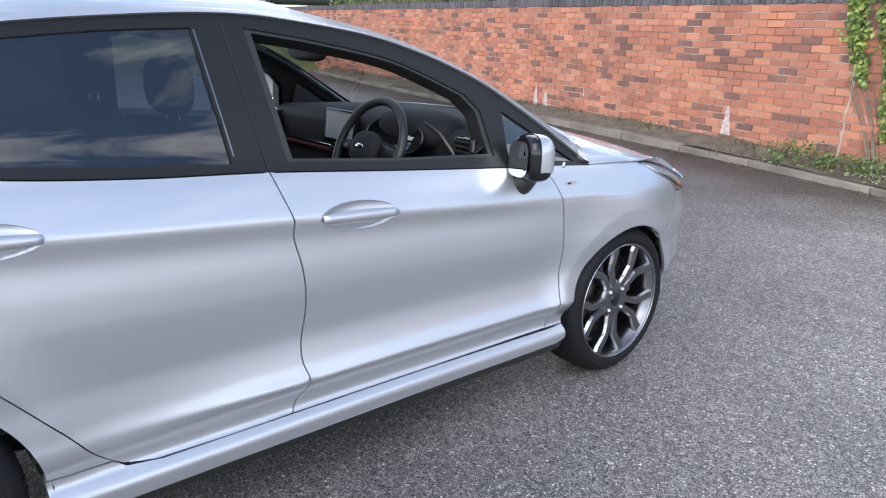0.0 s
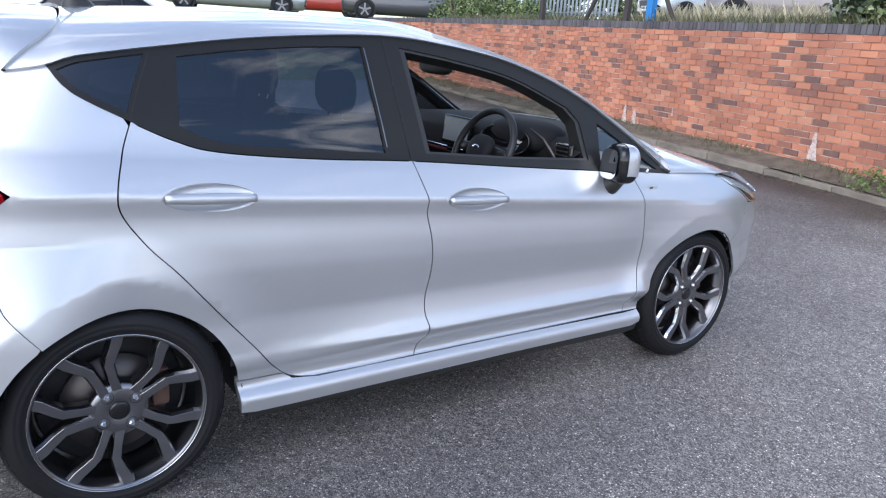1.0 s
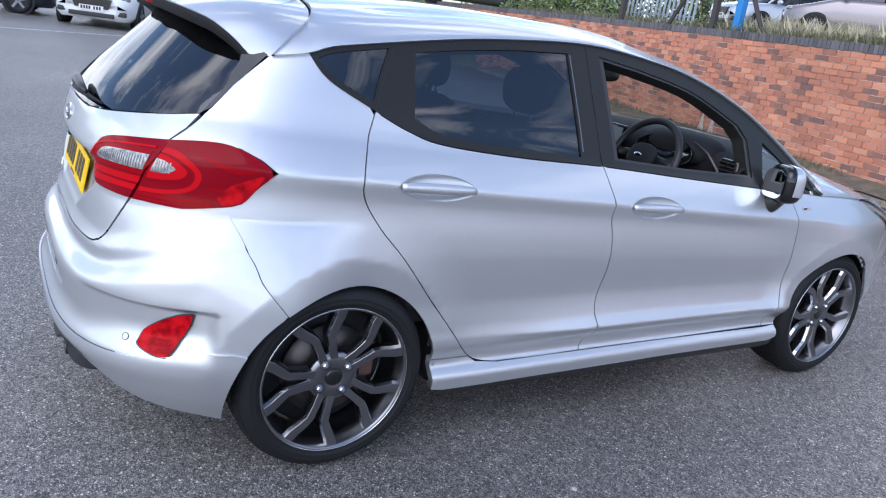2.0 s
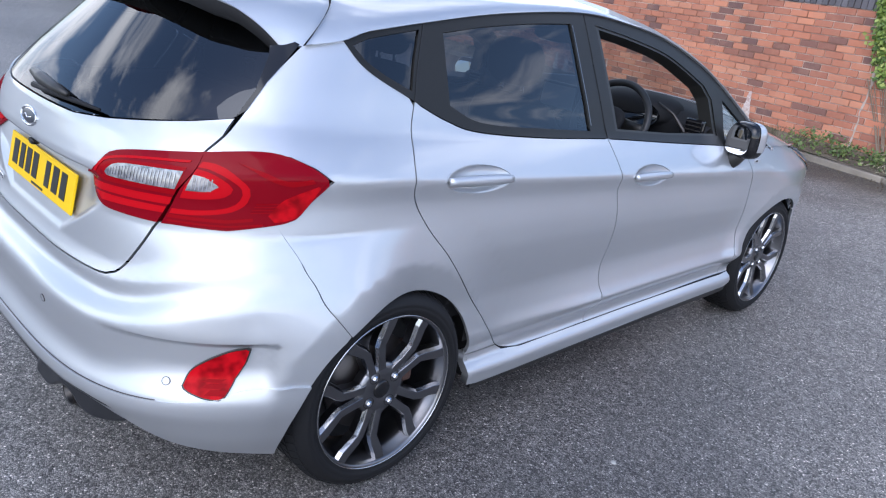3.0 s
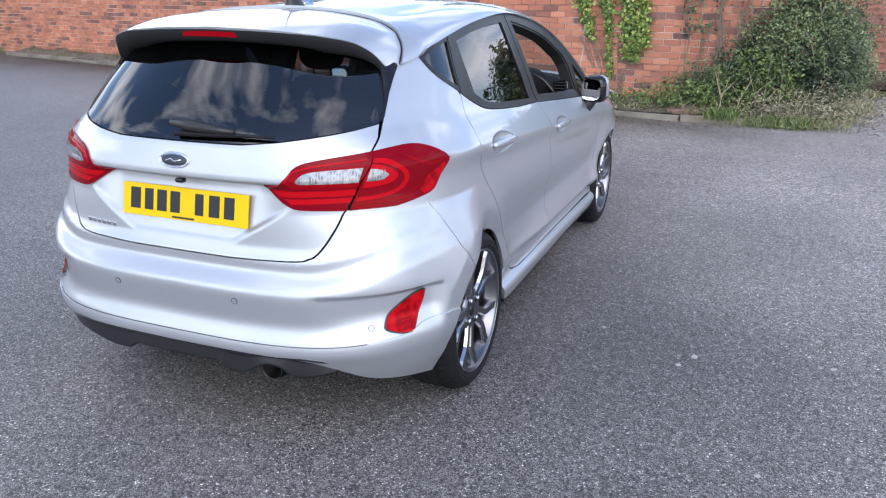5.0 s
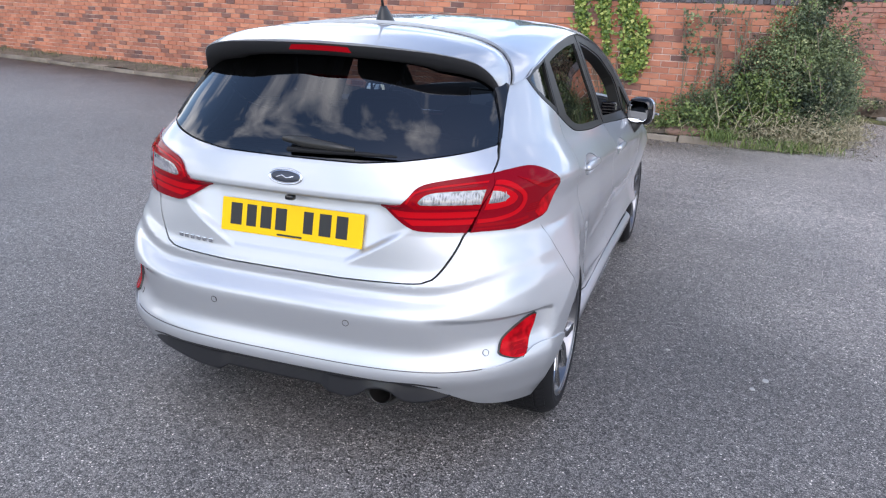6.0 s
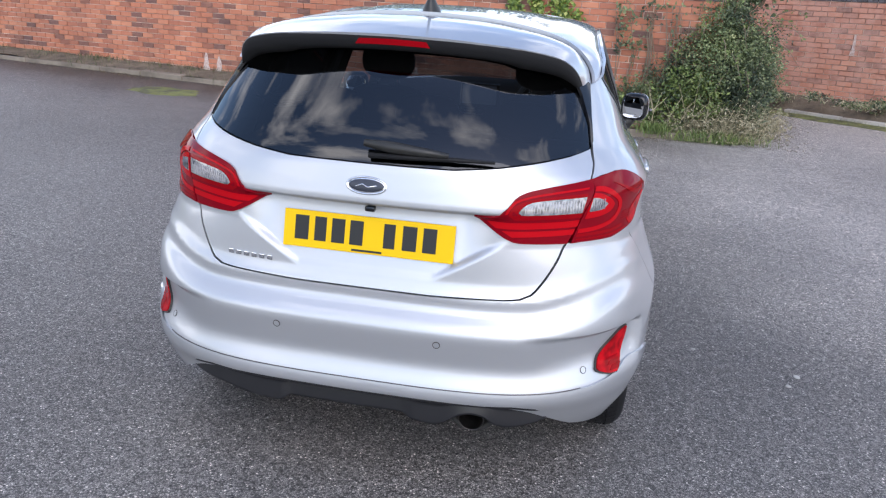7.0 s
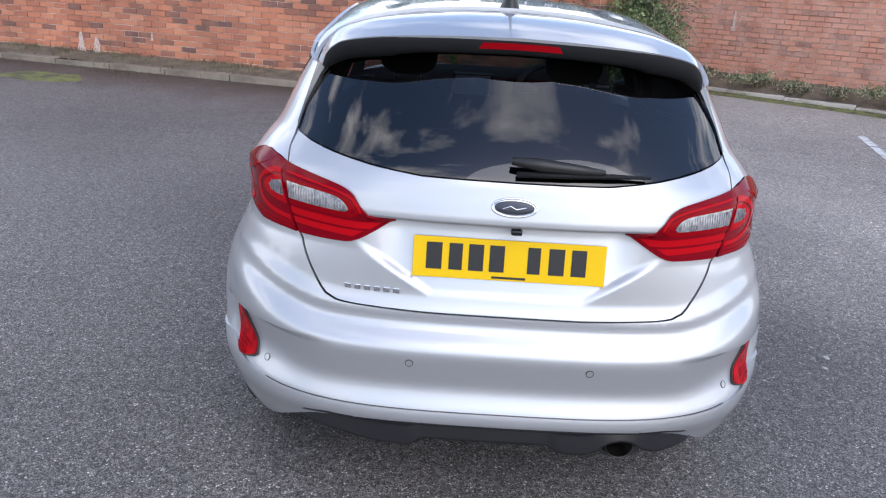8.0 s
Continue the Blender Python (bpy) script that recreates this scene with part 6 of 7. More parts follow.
strip("moss_edge", (-0.50, -0.42, -0.25, -0.05, 0.02), (-0.004, 0.008, 0.018, 0.030, 0.028), 0.22, GREEN_MOSS, "green moss creeping over the asphalt before the kerb", 4)
strip("soil_strip", (0.03, 0.14, 0.32, 0.50, 0.66), (0.05, 0.10, 0.16, 0.22, 0.28), 0.0, SOIL, "dark weedy soil between kerb and wall", 9)
verts, faces = [], []
for i in range(41):
    y = 6.78 + 4.9 * i / 40
    for j in range(9):
        s = j / 8
        edge = 2.45 + 0.30 * ease((y - 6.7) / 1.0) + 0.42 * max(0.0, y - 7.2) * 0.55 + 0.12 * noise.noise((0, y * 2.2, 5))
        x = 1.0 + (edge - 1.0) * s
        verts.append((x, y + 0.08 * noise.noise((x * 2, 1, 0)) * (1 - i / 40), ground_z(x, y) + (0.10 * min(1.0, 4 * (1 - s)) * min(1.0, i / 3) - 0.005) + 0.02 * noise.noise((x * 4, y * 4, 2)) * min(1.0, 3 * (1 - s))))
faces = [(i * 9 + j, i * 9 + j + 1, (i + 1) * 9 + j + 1, (i + 1) * 9 + j) for i in range(40) for j in range(8)]
tagged(mesh_ob("planting_bed", verts, faces, MOSS), "mossy soil bed in front of the walls", "verge", kind="structure")
bm = bmesh.new()
super_ball(bm, (0, 0, 0), (0.30, 0.16, 0.05), 3)
slab = part("stone_slab", bm, node_mat("sandstone", (0.24, 0.15, 0.11), 0.9), None)
slab.matrix_world = pose(1.02, 7.03, ground_z(1, 7) + 0.115, 4, -3, 8)
tagged(slab, "flat reddish stone slab lying behind the kerb", "stone")
bm = super_ball(bmesh.new(), (0, 0, 0), (0.085, 0.06, 0.05), 3)
lump = part("loose_stone", bm, CONCRETE, None)
lump.matrix_world = pose(1.98, 6.80, ground_z(2, 6.8) + 0.04)
tagged(lump, "pale broken lump of concrete at the kerb's end", "stone")

# a moss patch on the asphalt
verts, faces = [(-5.30, 7.15, ground_z(-5.3, 7.15) + 0.016)], []
for ring_no, (scale, h) in enumerate(((0.55, 0.014), (1.0, -0.004))):
    for k in range(28):
        q = 2 * math.pi * k / 28
        r = scale * (1 + 0.45 * noise.noise((3 * math.cos(q), 3 * math.sin(q), 7.0)))
        x, y = -5.30 + 0.62 * r * math.cos(q), 7.15 + 0.38 * r * math.sin(q) - 0.12 * r * math.cos(q)
        verts.append((x, y, ground_z(x, y) + h))
faces = [(0, 1 + k, 1 + (k + 1) % 28) for k in range(28)] + [(1 + k, 29 + k, 29 + (k + 1) % 28, 1 + (k + 1) % 28) for k in range(28)]
tagged(mesh_ob("moss_patch", verts, faces, GREEN_MOSS), "yellow-green moss patch on damp asphalt", "moss", kind="structure")

# white chalky stains on the wall, each a thin ragged coat
STAIN = node_mat("white_stain", (0.72, 0.66, 0.62), 0.9)
vary(STAIN, 40, (0.48, 0.31, 0.25), (0.70, 0.60, 0.54), 0.35, 0.60)


def stain(u, z0, z1, w, wall, seed):
    rng = random.Random(seed)
    n = 9
    left = [(u - w * (1 - 0.75 * k / n) * rng.uniform(0.75, 1.1) / 2, z0 + (z1 - z0) * k / n) for k in range(n + 1)]
    right = [(u + w * (1 - 0.75 * k / n) * rng.uniform(0.75, 1.1) / 2, z0 + (z1 - z0) * k / n) for k in range(n + 1)]
    vs = [(a, -0.0125, b) for a, b in left] + [(a, -0.0125, b) for a, b in right]
    ob = mesh_ob("wall_stain", vs, [(k, n + 1 + k, n + 2 + k, k + 1) for k in range(n)], STAIN, wall, "pale lime stain on the bricks", False)
    return ob


def along_a(x):
    return (x + 20.0) / (22.0 / long_a)


for x, z0, z1, w, s in ((-5.53, 0.24, 0.52, 0.15, 1), (-5.28, 0.24, 0.48, 0.15, 2), (-1.89, 0.28, 0.60, 0.15, 3), (-4.40, 0.48, 0.60, 0.05, 4)):
    stain(along_a(x), z0, z1, w, wall_a, s)
stain((4.42 - 2.35) / (9.65 / long_c), 1.08, 1.40, 0.075, wall_c, 6)
# crack up the wall beside the ivy
bm = bmesh.new()
rng = random.Random(5)
pts = [(along_a(-0.53) - 0.05 * (z - 0.2) / 1.5 * -1.5 + rng.uniform(-0.012, 0.012), z) for z in (0.15 + 0.08 * k for k in range(20))]
prev = None
for u, z in pts:
    w = rng.uniform(0.006, 0.016)
    row = (bm.verts.new((u - w, -0.0115, z)), bm.verts.new((u + w, -0.0115, z)))
    if prev:
        bm.faces.new((prev[0], prev[1], row[1], row[0]))
    prev = row
part("wall_crack", bm, node_mat("crack_filler", (0.55, 0.44, 0.36), 0.95), wall_a, "pale filled crack up the wall")

# pale specks on the asphalt
SPECK = node_mat("pale_speck", (0.42, 0.41, 0.38), 0.8)
rng = random.Random(21)
for k, (x, y, r) in enumerate([(1.535, 0.456, 0.017), (1.592, 0.561, 0.02), (1.177, 0.719, 0.014), (2.075, 2.132, 0.012), (2.131, 0.66, 0.016), (-2.173, 0.995, 0.016), (1.85, -0.25, 0.012), (1.25, 1.9, 0.010), (2.4, 1.4, 0.011), (-1.5, -0.6, 0.012), (-1.15, -1.0, 0.012), (3.2, 3.4, 0.013)]):
    bm = super_ball(bmesh.new(), (0, 0, 0), (0.8 * r * rng.uniform(0.8, 1.5), 0.7 * r, 0.004), 2.2, 10, 6)
    ob = part("pale_speck", bm, SPECK, None)
    ob.matrix_world = pose(x, y, ground_z(x, y) + 0.003, 0, 0, rng.uniform(0, 180))
    tagged(ob, "small pale fleck lying on the asphalt", "speck", "pale flecks on the asphalt")
# painted bay lines
PAINT = node_mat("road_paint", (0.62, 0.62, 0.60), 0.8)
vary(PAINT, 9, (0.20, 0.20, 0.20), (0.68, 0.68, 0.66), 0.36, 0.5)
for x0, y0, x1, y1, w in ((-13.3, -3.5, -15.6, 2.6, 0.09), (4.85, 6.6, 3.9, 3.2, 0.10), (-13.9, -8.0, -13.3, -3.5, 0.09)):
    d = Vector((x1 - x0, y1 - y0, 0)).normalized() * 0.5
    s = Vector((-d.y, d.x, 0)) * w
    vs = []
    for k in range(11):
        p = Vector((x0, y0, 0)).lerp(Vector((x1, y1, 0)), k / 10)
        for q in (p + s, p - s):
            vs.append((q.x, q.y, ground_z(q.x, q.y) + 0.005))
    tagged(mesh_ob("bay_line", vs, [(2 * k, 2 * k + 1, 2 * k + 3, 2 * k + 2) for k in range(10)], PAINT), "worn white bay line painted on asphalt", "road marking", kind="structure")


# ---- plants ----
def leaf_mat(name, stops):
    m = node_mat(name, stops[0][1], 0.5)
    n, l = m.node_tree.nodes, m.node_tree.links
    geo, ramp = n.new("ShaderNodeNewGeometry"), n.new("ShaderNodeValToRGB")
    e = ramp.color_ramp.elements
    e[0].position, e[0].color = stops[0][0], (*stops[0][1], 1)
    e[1].position, e[1].color = stops[-1][0], (*stops[-1][1], 1)
    for at, c in stops[1:-1]:
        e.new(at).color = (*c, 1)
    l.new(geo.outputs["Random Per Island"], ramp.inputs[0])
    l.new(ramp.outputs[0], n["Principled BSDF"].inputs["Base Color"])
    n["Principled BSDF"].inputs["Subsurface Weight"].default_value = 0.0
    return m


IVY = leaf_mat("ivy_leaf", [(0, (0.055, 0.10, 0.018)), (0.35, (0.12, 0.19, 0.03)), (0.75, (0.25, 0.32, 0.055)), (1, (0.42, 0.44, 0.12))])
BUSH = leaf_mat("bush_leaf", [(0, (0.06, 0.082, 0.045)), (0.45, (0.125, 0.162, 0.088)), (0.8, (0.185, 0.222, 0.12)), (1, (0.36, 0.37, 0.24))])
# old and young growth, with shaded hollows between lit clumps put into the colour
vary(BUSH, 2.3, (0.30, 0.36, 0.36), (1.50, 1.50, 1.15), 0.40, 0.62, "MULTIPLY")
FRESH = leaf_mat("fresh_leaf", [(0, (0.07, 0.11, 0.03)), (0.6, (0.14, 0.20, 0.05)), (1, (0.25, 0.29, 0.09))])
DRY = leaf_mat("dry_stem", [(0, (0.20, 0.18, 0.10)), (0.5, (0.38, 0.34, 0.21)), (1, (0.60, 0.53, 0.36))])
BLADE = leaf_mat("grass_blade", [(0, (0.05, 0.06, 0.025)), (0.6, (0.11, 0.12, 0.05)), (1, (0.24, 0.20, 0.11))])
BARK = node_mat("bark", (0.24, 0.185, 0.13), 0.9)


def leaf_mesh(name, points, size, mat, parent, seed, face=None, slim=0.6):
    """Many small folded leaves, one at each point; face: the way they mostly look."""
    rng = np.random.RandomState(seed)
    p = np.array(points, float)
    n = len(p)
    nor = rng.normal(size=(n, 3)) * 0.7 + (np.array(face) if face is not None else np.array((0, -0.3, 0.7)))
    nor /= np.linalg.norm(nor, axis=1)[:, None]
    a = np.cross(nor, rng.normal(size=(n, 3)))
    a /= np.linalg.norm(a, axis=1)[:, None]
    b = np.cross(nor, a)
    s = size * rng.uniform(0.6, 1.3, (n, 1))
    tip, base = p + a * s * 0.5, p - a * s * 0.5
    l, r = p + b * s * 0.5 * slim + nor * s * 0.12, p - b * s * 0.5 * slim + nor * s * 0.12
    v = np.stack([base, l, tip, r], 1).reshape(-1, 3)
    f = [(4 * k, 4 * k + 1, 4 * k + 2, 4 * k + 3) for k in range(n)]
    me = bpy.data.meshes.new(name)
    me.from_pydata(v.tolist(), [], f)
    me.materials.append(mat)
    ob = new(name, me)
    ob.parent = parent
    return ob


def clump_points(rng, blobs, count, shell=0.55):
    """Points in the outer part of a set of uneven blobs (centre, radii)."""
    out = []
    vol = [b[3] * b[4] * b[5] for b in blobs]
    total = sum(v ** 0.67 for v in vol)
    for b, v in zip(blobs, vol):
        for _ in range(int(count * v**0.67 / total)):
            d = Vector((rng.gauss(0, 1), rng.gauss(0, 1), rng.gauss(0, 1))).normalized()
            k = (shell + (1 - shell) * rng.random()) * (1 + 0.42 * noise.noise(d * 3.2 + Vector(b[:3]) * 3))
            out.append((b[0] + d.x * k * b[3], b[1] + d.y * k * b[4], max(b[2] + d.z * k * b[5], ground_z(b[0], b[1]) + 0.03)))
    return out


def stems(bm, rng, root, reach, n, thick=0.006):
    for _ in range(n):
        p = Vector(root)
        d = Vector((rng.uniform(-1, 1) * reach[0], rng.uniform(-1, 1) * reach[1], rng.uniform(0.5, 1) * reach[2]))
        mid = p + d * 0.5 + Vector((rng.uniform(-0.08, 0.08), rng.uniform(-0.08, 0.08), 0.05))
        tube(bm, [p, mid, p + d], [thick, thick * 0.7, thick * 0.3], 5, False)


rng = random.Random(31)
bush = empty("bramble_bush", "dark green bramble bush spilling from the wall's corner", "bush")
BLOBS = [(1.15, 7.22, 0.38, 0.40, 0.28, 0.36), (1.55, 7.20, 0.55, 0.45, 0.33, 0.48), (1.80, 7.22, 0.98, 0.36, 0.28, 0.40), (2.0, 7.25, 0.78, 0.50, 0.45, 0.62), (2.1, 7.35, 1.2, 0.42, 0.36, 0.45), (2.35, 7.6, 0.85, 0.55, 0.55, 0.72), (2.45, 8.3, 0.75, 0.50, 0.60, 0.75), (2.65, 9.0, 0.60, 0.45, 0.60, 0.62), (2.05, 7.25, 1.45, 0.33, 0.30, 0.35), (2.15, 7.7, 1.72, 0.35, 0.40, 0.25), (2.8, 9.7, 0.5, 0.4, 0.5, 0.5), (2.28, 7.25, 0.55, 0.40, 0.36, 0.50)]
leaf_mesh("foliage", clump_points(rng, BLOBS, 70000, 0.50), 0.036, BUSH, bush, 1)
leaf_mesh("young_foliage", clump_points(rng, [(1.0, 7.0, 0.30, 0.32, 0.22, 0.25), (1.5, 6.98, 0.42, 0.30, 0.2, 0.3), (1.9, 7.0, 0.55, 0.3, 0.2, 0.3), (1.7, 7.0, 0.75, 0.3, 0.2, 0.2)], 3600), 0.045, FRESH, bush, 2)
bm = bmesh.new()
for b in BLOBS:
    stems(bm, rng, (b[0], b[1], ground_z(b[0], b[1])), (b[3], b[4] * 0.9, b[2] + b[5] * 0.9), 9)
part("stem_tangle", bm, BARK, bush)
bm, pts = bmesh.new(), []
for _ in range(34):
    b = rng.choice(BLOBS)
    q = rng.uniform(3.4, 6.2)
    foot = Vector((b[0], b[1], b[2] + 0.4 * b[5]))
    tip = foot + Vector((math.cos(q) * b[3] * 1.25, math.sin(q) * b[4] * 1.3, b[5] * rng.uniform(-0.5, 0.7)))
    bow = (foot + tip) / 2 + Vector((0, -0.05, 0.22))
    line = [foot.lerp(bow, 2 * t).lerp(bow.lerp(tip, 2 * t - 1), t) if t > 0.5 else foot.lerp(bow, 2 * t) for t in (0.0, 0.25, 0.5, 0.75, 1.0)]
    tube(bm, line, [0.006, 0.005, 0.005, 0.004, 0.002], 5, False)
    for k in range(26):
        t = rng.random() * 3.99
        pts.append(tuple(line[int(t)].lerp(line[int(t) + 1], t % 1) + Vector((rng.gauss(0, 0.025), rng.gauss(0, 0.025), rng.gauss(0, 0.02)))))
tagged(part("arching_cane", bm, BARK, bush), kind="stuff")
leaf_mesh("cane_foliage", pts, 0.045, FRESH, bush, 11)
ivy = empty("ivy", "bright green ivy climbing over the coping", "ivy")
pts = []
for x0, z0, x1, z1, w in ((-0.58, 1.84, -0.50, 1.35, 0.085), (-0.50, 1.36, -0.38, 0.95, 0.055), (-0.28, 1.84, -0.20, 1.30, 0.07), (-0.20, 1.32, -0.14, 1.0, 0.045), (0.04, 1.84, 0.10, 1.25, 0.10), (0.10, 1.25, 0.15, 0.72, 0.085), (0.26, 1.45, 0.30, 0.85, 0.07), (-0.60, 1.83, 0.20, 1.86, 0.05), (-0.15, 0.95, -0.10, 0.45, 0.03)):
    n = int(820 * math.hypot(x1 - x0, z1 - z0) * (w / 0.09))
    for _ in range(n):
        t = rng.random()
        x = x0 + (x1 - x0) * t + rng.gauss(0, w * 0.68)
        z = z0 + (z1 - z0) * t + rng.gauss(0, w * 0.45)
        pts.append((x, 7.64 - 0.22 * x - 0.02 - abs(rng.gauss(0, 0.035)), z))
leaf_mesh("foliage", pts, 0.052, IVY, ivy, 3, (-0.15, -1.2, 0.35), 0.85)
bm = bmesh.new()
for k in range(26):
    x = rng.uniform(-0.42, 0.22)
    tube(bm, [(x * 0.4, 7.58, 0.22), (x * 0.8, 7.64 - 0.18 * x, 0.55), (x * 1.3, 7.62 - 0.22 * x, 1.0)], [0.005, 0.004, 0.003], 5, False)
part("stem_tangle", bm, BARK, ivy)
creeper = empty("creeper", "thin half-bare creeper on the wall", "creeper")
pts, bm = [], bmesh.new()
for k in range(12):
    x = rng.uniform(0.75, 1.75)
    top = rng.uniform(0.9, 1.7)
    line = [(x + rng.uniform(-0.1, 0.1), 7.61 - 0.22 * x, 0.35), (x + rng.uniform(-0.08, 0.08), 7.60 - 0.22 * x, 0.5 * (top + 0.4)), (x + rng.uniform(-0.1, 0.1), 7.60 - 0.22 * x, top)]
    tube(bm, line, [0.007, 0.005, 0.003], 5, False)
    for _ in range(11):
        t = rng.random()
        z = 0.5 + (top - 0.4) * t
        pts.append((x + rng.gauss(0, 0.07), 7.57 - 0.22 * x - rng.random() * 0.05, z))
for x, z, wx, wz, n in ((0.86, 1.48, 0.06, 0.10, 60), (0.84, 1.20, 0.05, 0.10, 45), (1.0, 1.14, 0.11, 0.035, 50), (1.12, 1.42, 0.07, 0.05, 22), (1.28, 1.60, 0.10, 0.04, 30)):
    for _ in range(n):
        x1 = x + rng.gauss(0, wx)
        pts.append((x1, 7.58 - 0.22 * x1 - rng.random() * 0.06, z + rng.gauss(0, wz)))
for _ in range(16):
    x = rng.choice((0.86, 1.22, 1.27, 1.46, 1.52, 1.58))
    top = rng.uniform(1.25, 1.66)
    tube(bm, [(x + rng.uniform(-0.05, 0.05), 7.60 - 0.22 * x, 0.55), (x + rng.uniform(-0.04, 0.04), 7.59 - 0.22 * x, 1.0), (x - rng.uniform(0.0, 0.14), 7.60 - 0.22 * x, top)], [0.007, 0.006, 0.003], 5, False)
tagged(part("stem_tangle", bm, BARK, creeper), kind="stuff")
leaf_mesh("foliage", pts, 0.05, BUSH, creeper, 4, (0, -1, 0.3))
weeds = empty("weed_clump", "low green weeds between kerb and wall", "weeds")
leaf_mesh("foliage", clump_points(rng, [(-0.75, 7.45, 0.22, 0.40, 0.2, 0.2), (-0.3, 7.40, 0.20, 0.3, 0.2, 0.16), (0.15, 7.30, 0.22, 0.35, 0.2, 0.18), (0.55, 7.20, 0.26, 0.35, 0.22, 0.25), (0.85, 7.25, 0.32, 0.35, 0.2, 0.3)], 2600), 0.045, FRESH, weeds, 5)
dry = empty("dry_weeds", "grey-brown dead weeds sprawling over the kerb's end", "weeds")
pts = clump_points(rng, [(1.55, 6.95, 0.22, 0.42, 0.24, 0.24), (1.95, 6.92, 0.26, 0.45, 0.28, 0.30), (2.35, 7.0, 0.27, 0.42, 0.30, 0.32), (2.65, 7.4, 0.22, 0.38, 0.38, 0.27), (2.95, 8.1, 0.2, 0.3, 0.4, 0.22), (0.35, 7.15, 0.16, 0.5, 0.16, 0.12), (1.72, 6.80, 0.10, 0.34, 0.12, 0.15), (2.1, 6.80, 0.12, 0.36, 0.16, 0.18), (2.45, 6.95, 0.12, 0.30, 0.22, 0.16)], 10600, 0.2)
leaf_mesh("foliage", pts, 0.05, DRY, dry, 6, (0, -0.2, 0.4), 0.16)
leaf_mesh("green_foliage", clump_points(rng, [(1.8, 6.96, 0.2, 0.4, 0.25, 0.2), (2.3, 7.1, 0.25, 0.4, 0.3, 0.25)], 900), 0.04, BLADE, dry, 7)
bm = bmesh.new()
for x in (1.6, 1.9, 2.2, 2.5, 2.8):
    stems(bm, rng, (x, 7.0 + 0.4 * max(0, x - 2.2), 0.1), (0.35, 0.3, 0.5), 7, 0.004)
part("stem_tangle", bm, DRY, dry)
bm = bmesh.new()
for x, z, dx in ((1.30, 0.62, 0.10), (1.36, 0.66, -0.12), (1.48, 0.60, 0.16), (1.78, 0.86, 0.03), (1.74, 0.72, -0.16), (1.95, 0.62, 0.0), (2.2, 0.60, 0.18), (2.14, 0.46, 0.10), (0.95, 0.42, -0.1)):
    tube(bm, [(x, 6.90, 0.12), (x + 0.35 * dx, 6.86, 0.6 * z), (x + dx, 6.84 + rng.uniform(-0.03, 0.03), z)], [0.006, 0.005, 0.003], 5, False)
    tube(bm, [(x + 0.35 * dx, 6.86, 0.6 * z), (x - 0.5 * dx + 0.04, 6.85, 0.85 * z)], [0.004, 0.002], 5, False)
part("bare_twig", bm, DRY, dry, "pale bare twigs")


def blades(name, spots, height, parent=None, seed=1, mat=None):
    rs = np.random.RandomState(seed)
    v, f = [], []
    for x, y, z in spots:
        a, h = rs.uniform(0, 6.28), height * rs.uniform(0.5, 1.3)
        lean = rs.uniform(0.1, 0.6) * h
        dx, dy = math.cos(a), math.sin(a)
        w = 0.003 + 0.005 * height
        k = len(v)
        v += [(x - dy * w, y + dx * w, z), (x + dy * w, y - dx * w, z), (x + dx * lean * 0.4 + dy * w * 0.6, y + dy * lean * 0.4 - dx * w * 0.6, z + h * 0.6), (x + dx * lean, y + dy * lean, z + h)]
        f += [(k, k + 1, k + 2), (k, k + 2, k + 3)]
    return mesh_ob(name, v, f, mat or BLADE, parent, smooth=False)


spots = []
for _ in range(5200):
    x = rng.uniform(-14, 1.8)
    y0 = spl([(p[0], p[1]) for p in KERB], x)
    y1 = 7.64 - 0.22 * x
    if noise.noise((x * 1.1, 0, 0)) + 0.35 < rng.random() * 0.9:
        continue
    y = y1 - abs(rng.gauss(0, 0.16))
    if rng.random() < 0.22:
        y = y0 + rng.gauss(0.0, 0.05)
        spots.append((x, y, ground_z(x, y) + 0.03))
    elif y > y0 + 0.08:
        spots.append((x, y, ground_z(x, y) + 0.10))
tagged(blades("grass_tufts", spots, 0.10, seed=2), "rough grass along the foot of the wall", "grass", kind="stuff")
spots = []
for _ in range(3600):
    x = rng.uniform(3.2, 11.0)
    y = 10.25 - 0.67 * (x - 3.6) + rng.choice((rng.uniform(-0.40, -0.05), rng.uniform(0.1, 0.6)))
    spots.append((x, y, ground_z(x, y) + 0.0))
for _ in range(260):
    a = rng.uniform(0, 6.28)
    spots.append((1.42 + 0.16 * rng.gauss(0, 0.6), 6.98 + 0.05 * rng.gauss(0, 1), ground_z(1.4, 7) + 0.08))
tagged(blades("moss_and_grass", spots, 0.045, seed=3), "short mossy grass edge on the asphalt", "grass", kind="stuff")

spots = [(rng.gauss(1.36, 0.10), rng.gauss(6.83, 0.05), ground_z(1.36, 6.83) + 0.05) for _ in range(420)]
spots += [(rng.gauss(2.0, 0.28), rng.gauss(6.74, 0.06), ground_z(2.0, 6.74) + 0.01) for _ in range(420)]
tagged(blades("green_tufts", spots, 0.13, seed=8, mat=FRESH), "fresh green grass tufts over the kerb's end", "grass", kind="stuff")
low_weeds = empty("low_weeds", "low withered weeds on the soil at the wall's foot", "weeds")
blobs = [(x, 11.72 - 0.6756 * (x - 2.35) - rng.uniform(0.3, 0.8), ground_z(x, 9.0) + rng.uniform(0.22, 0.34), rng.uniform(0.2, 0.45), 0.22, rng.uniform(0.08, 0.16)) for x in (3.1 + 0.42 * k for k in range(20))]
leaf_mesh("foliage", clump_points(rng, blobs, 5200, 0.1), 0.045, BUSH, low_weeds, 12)
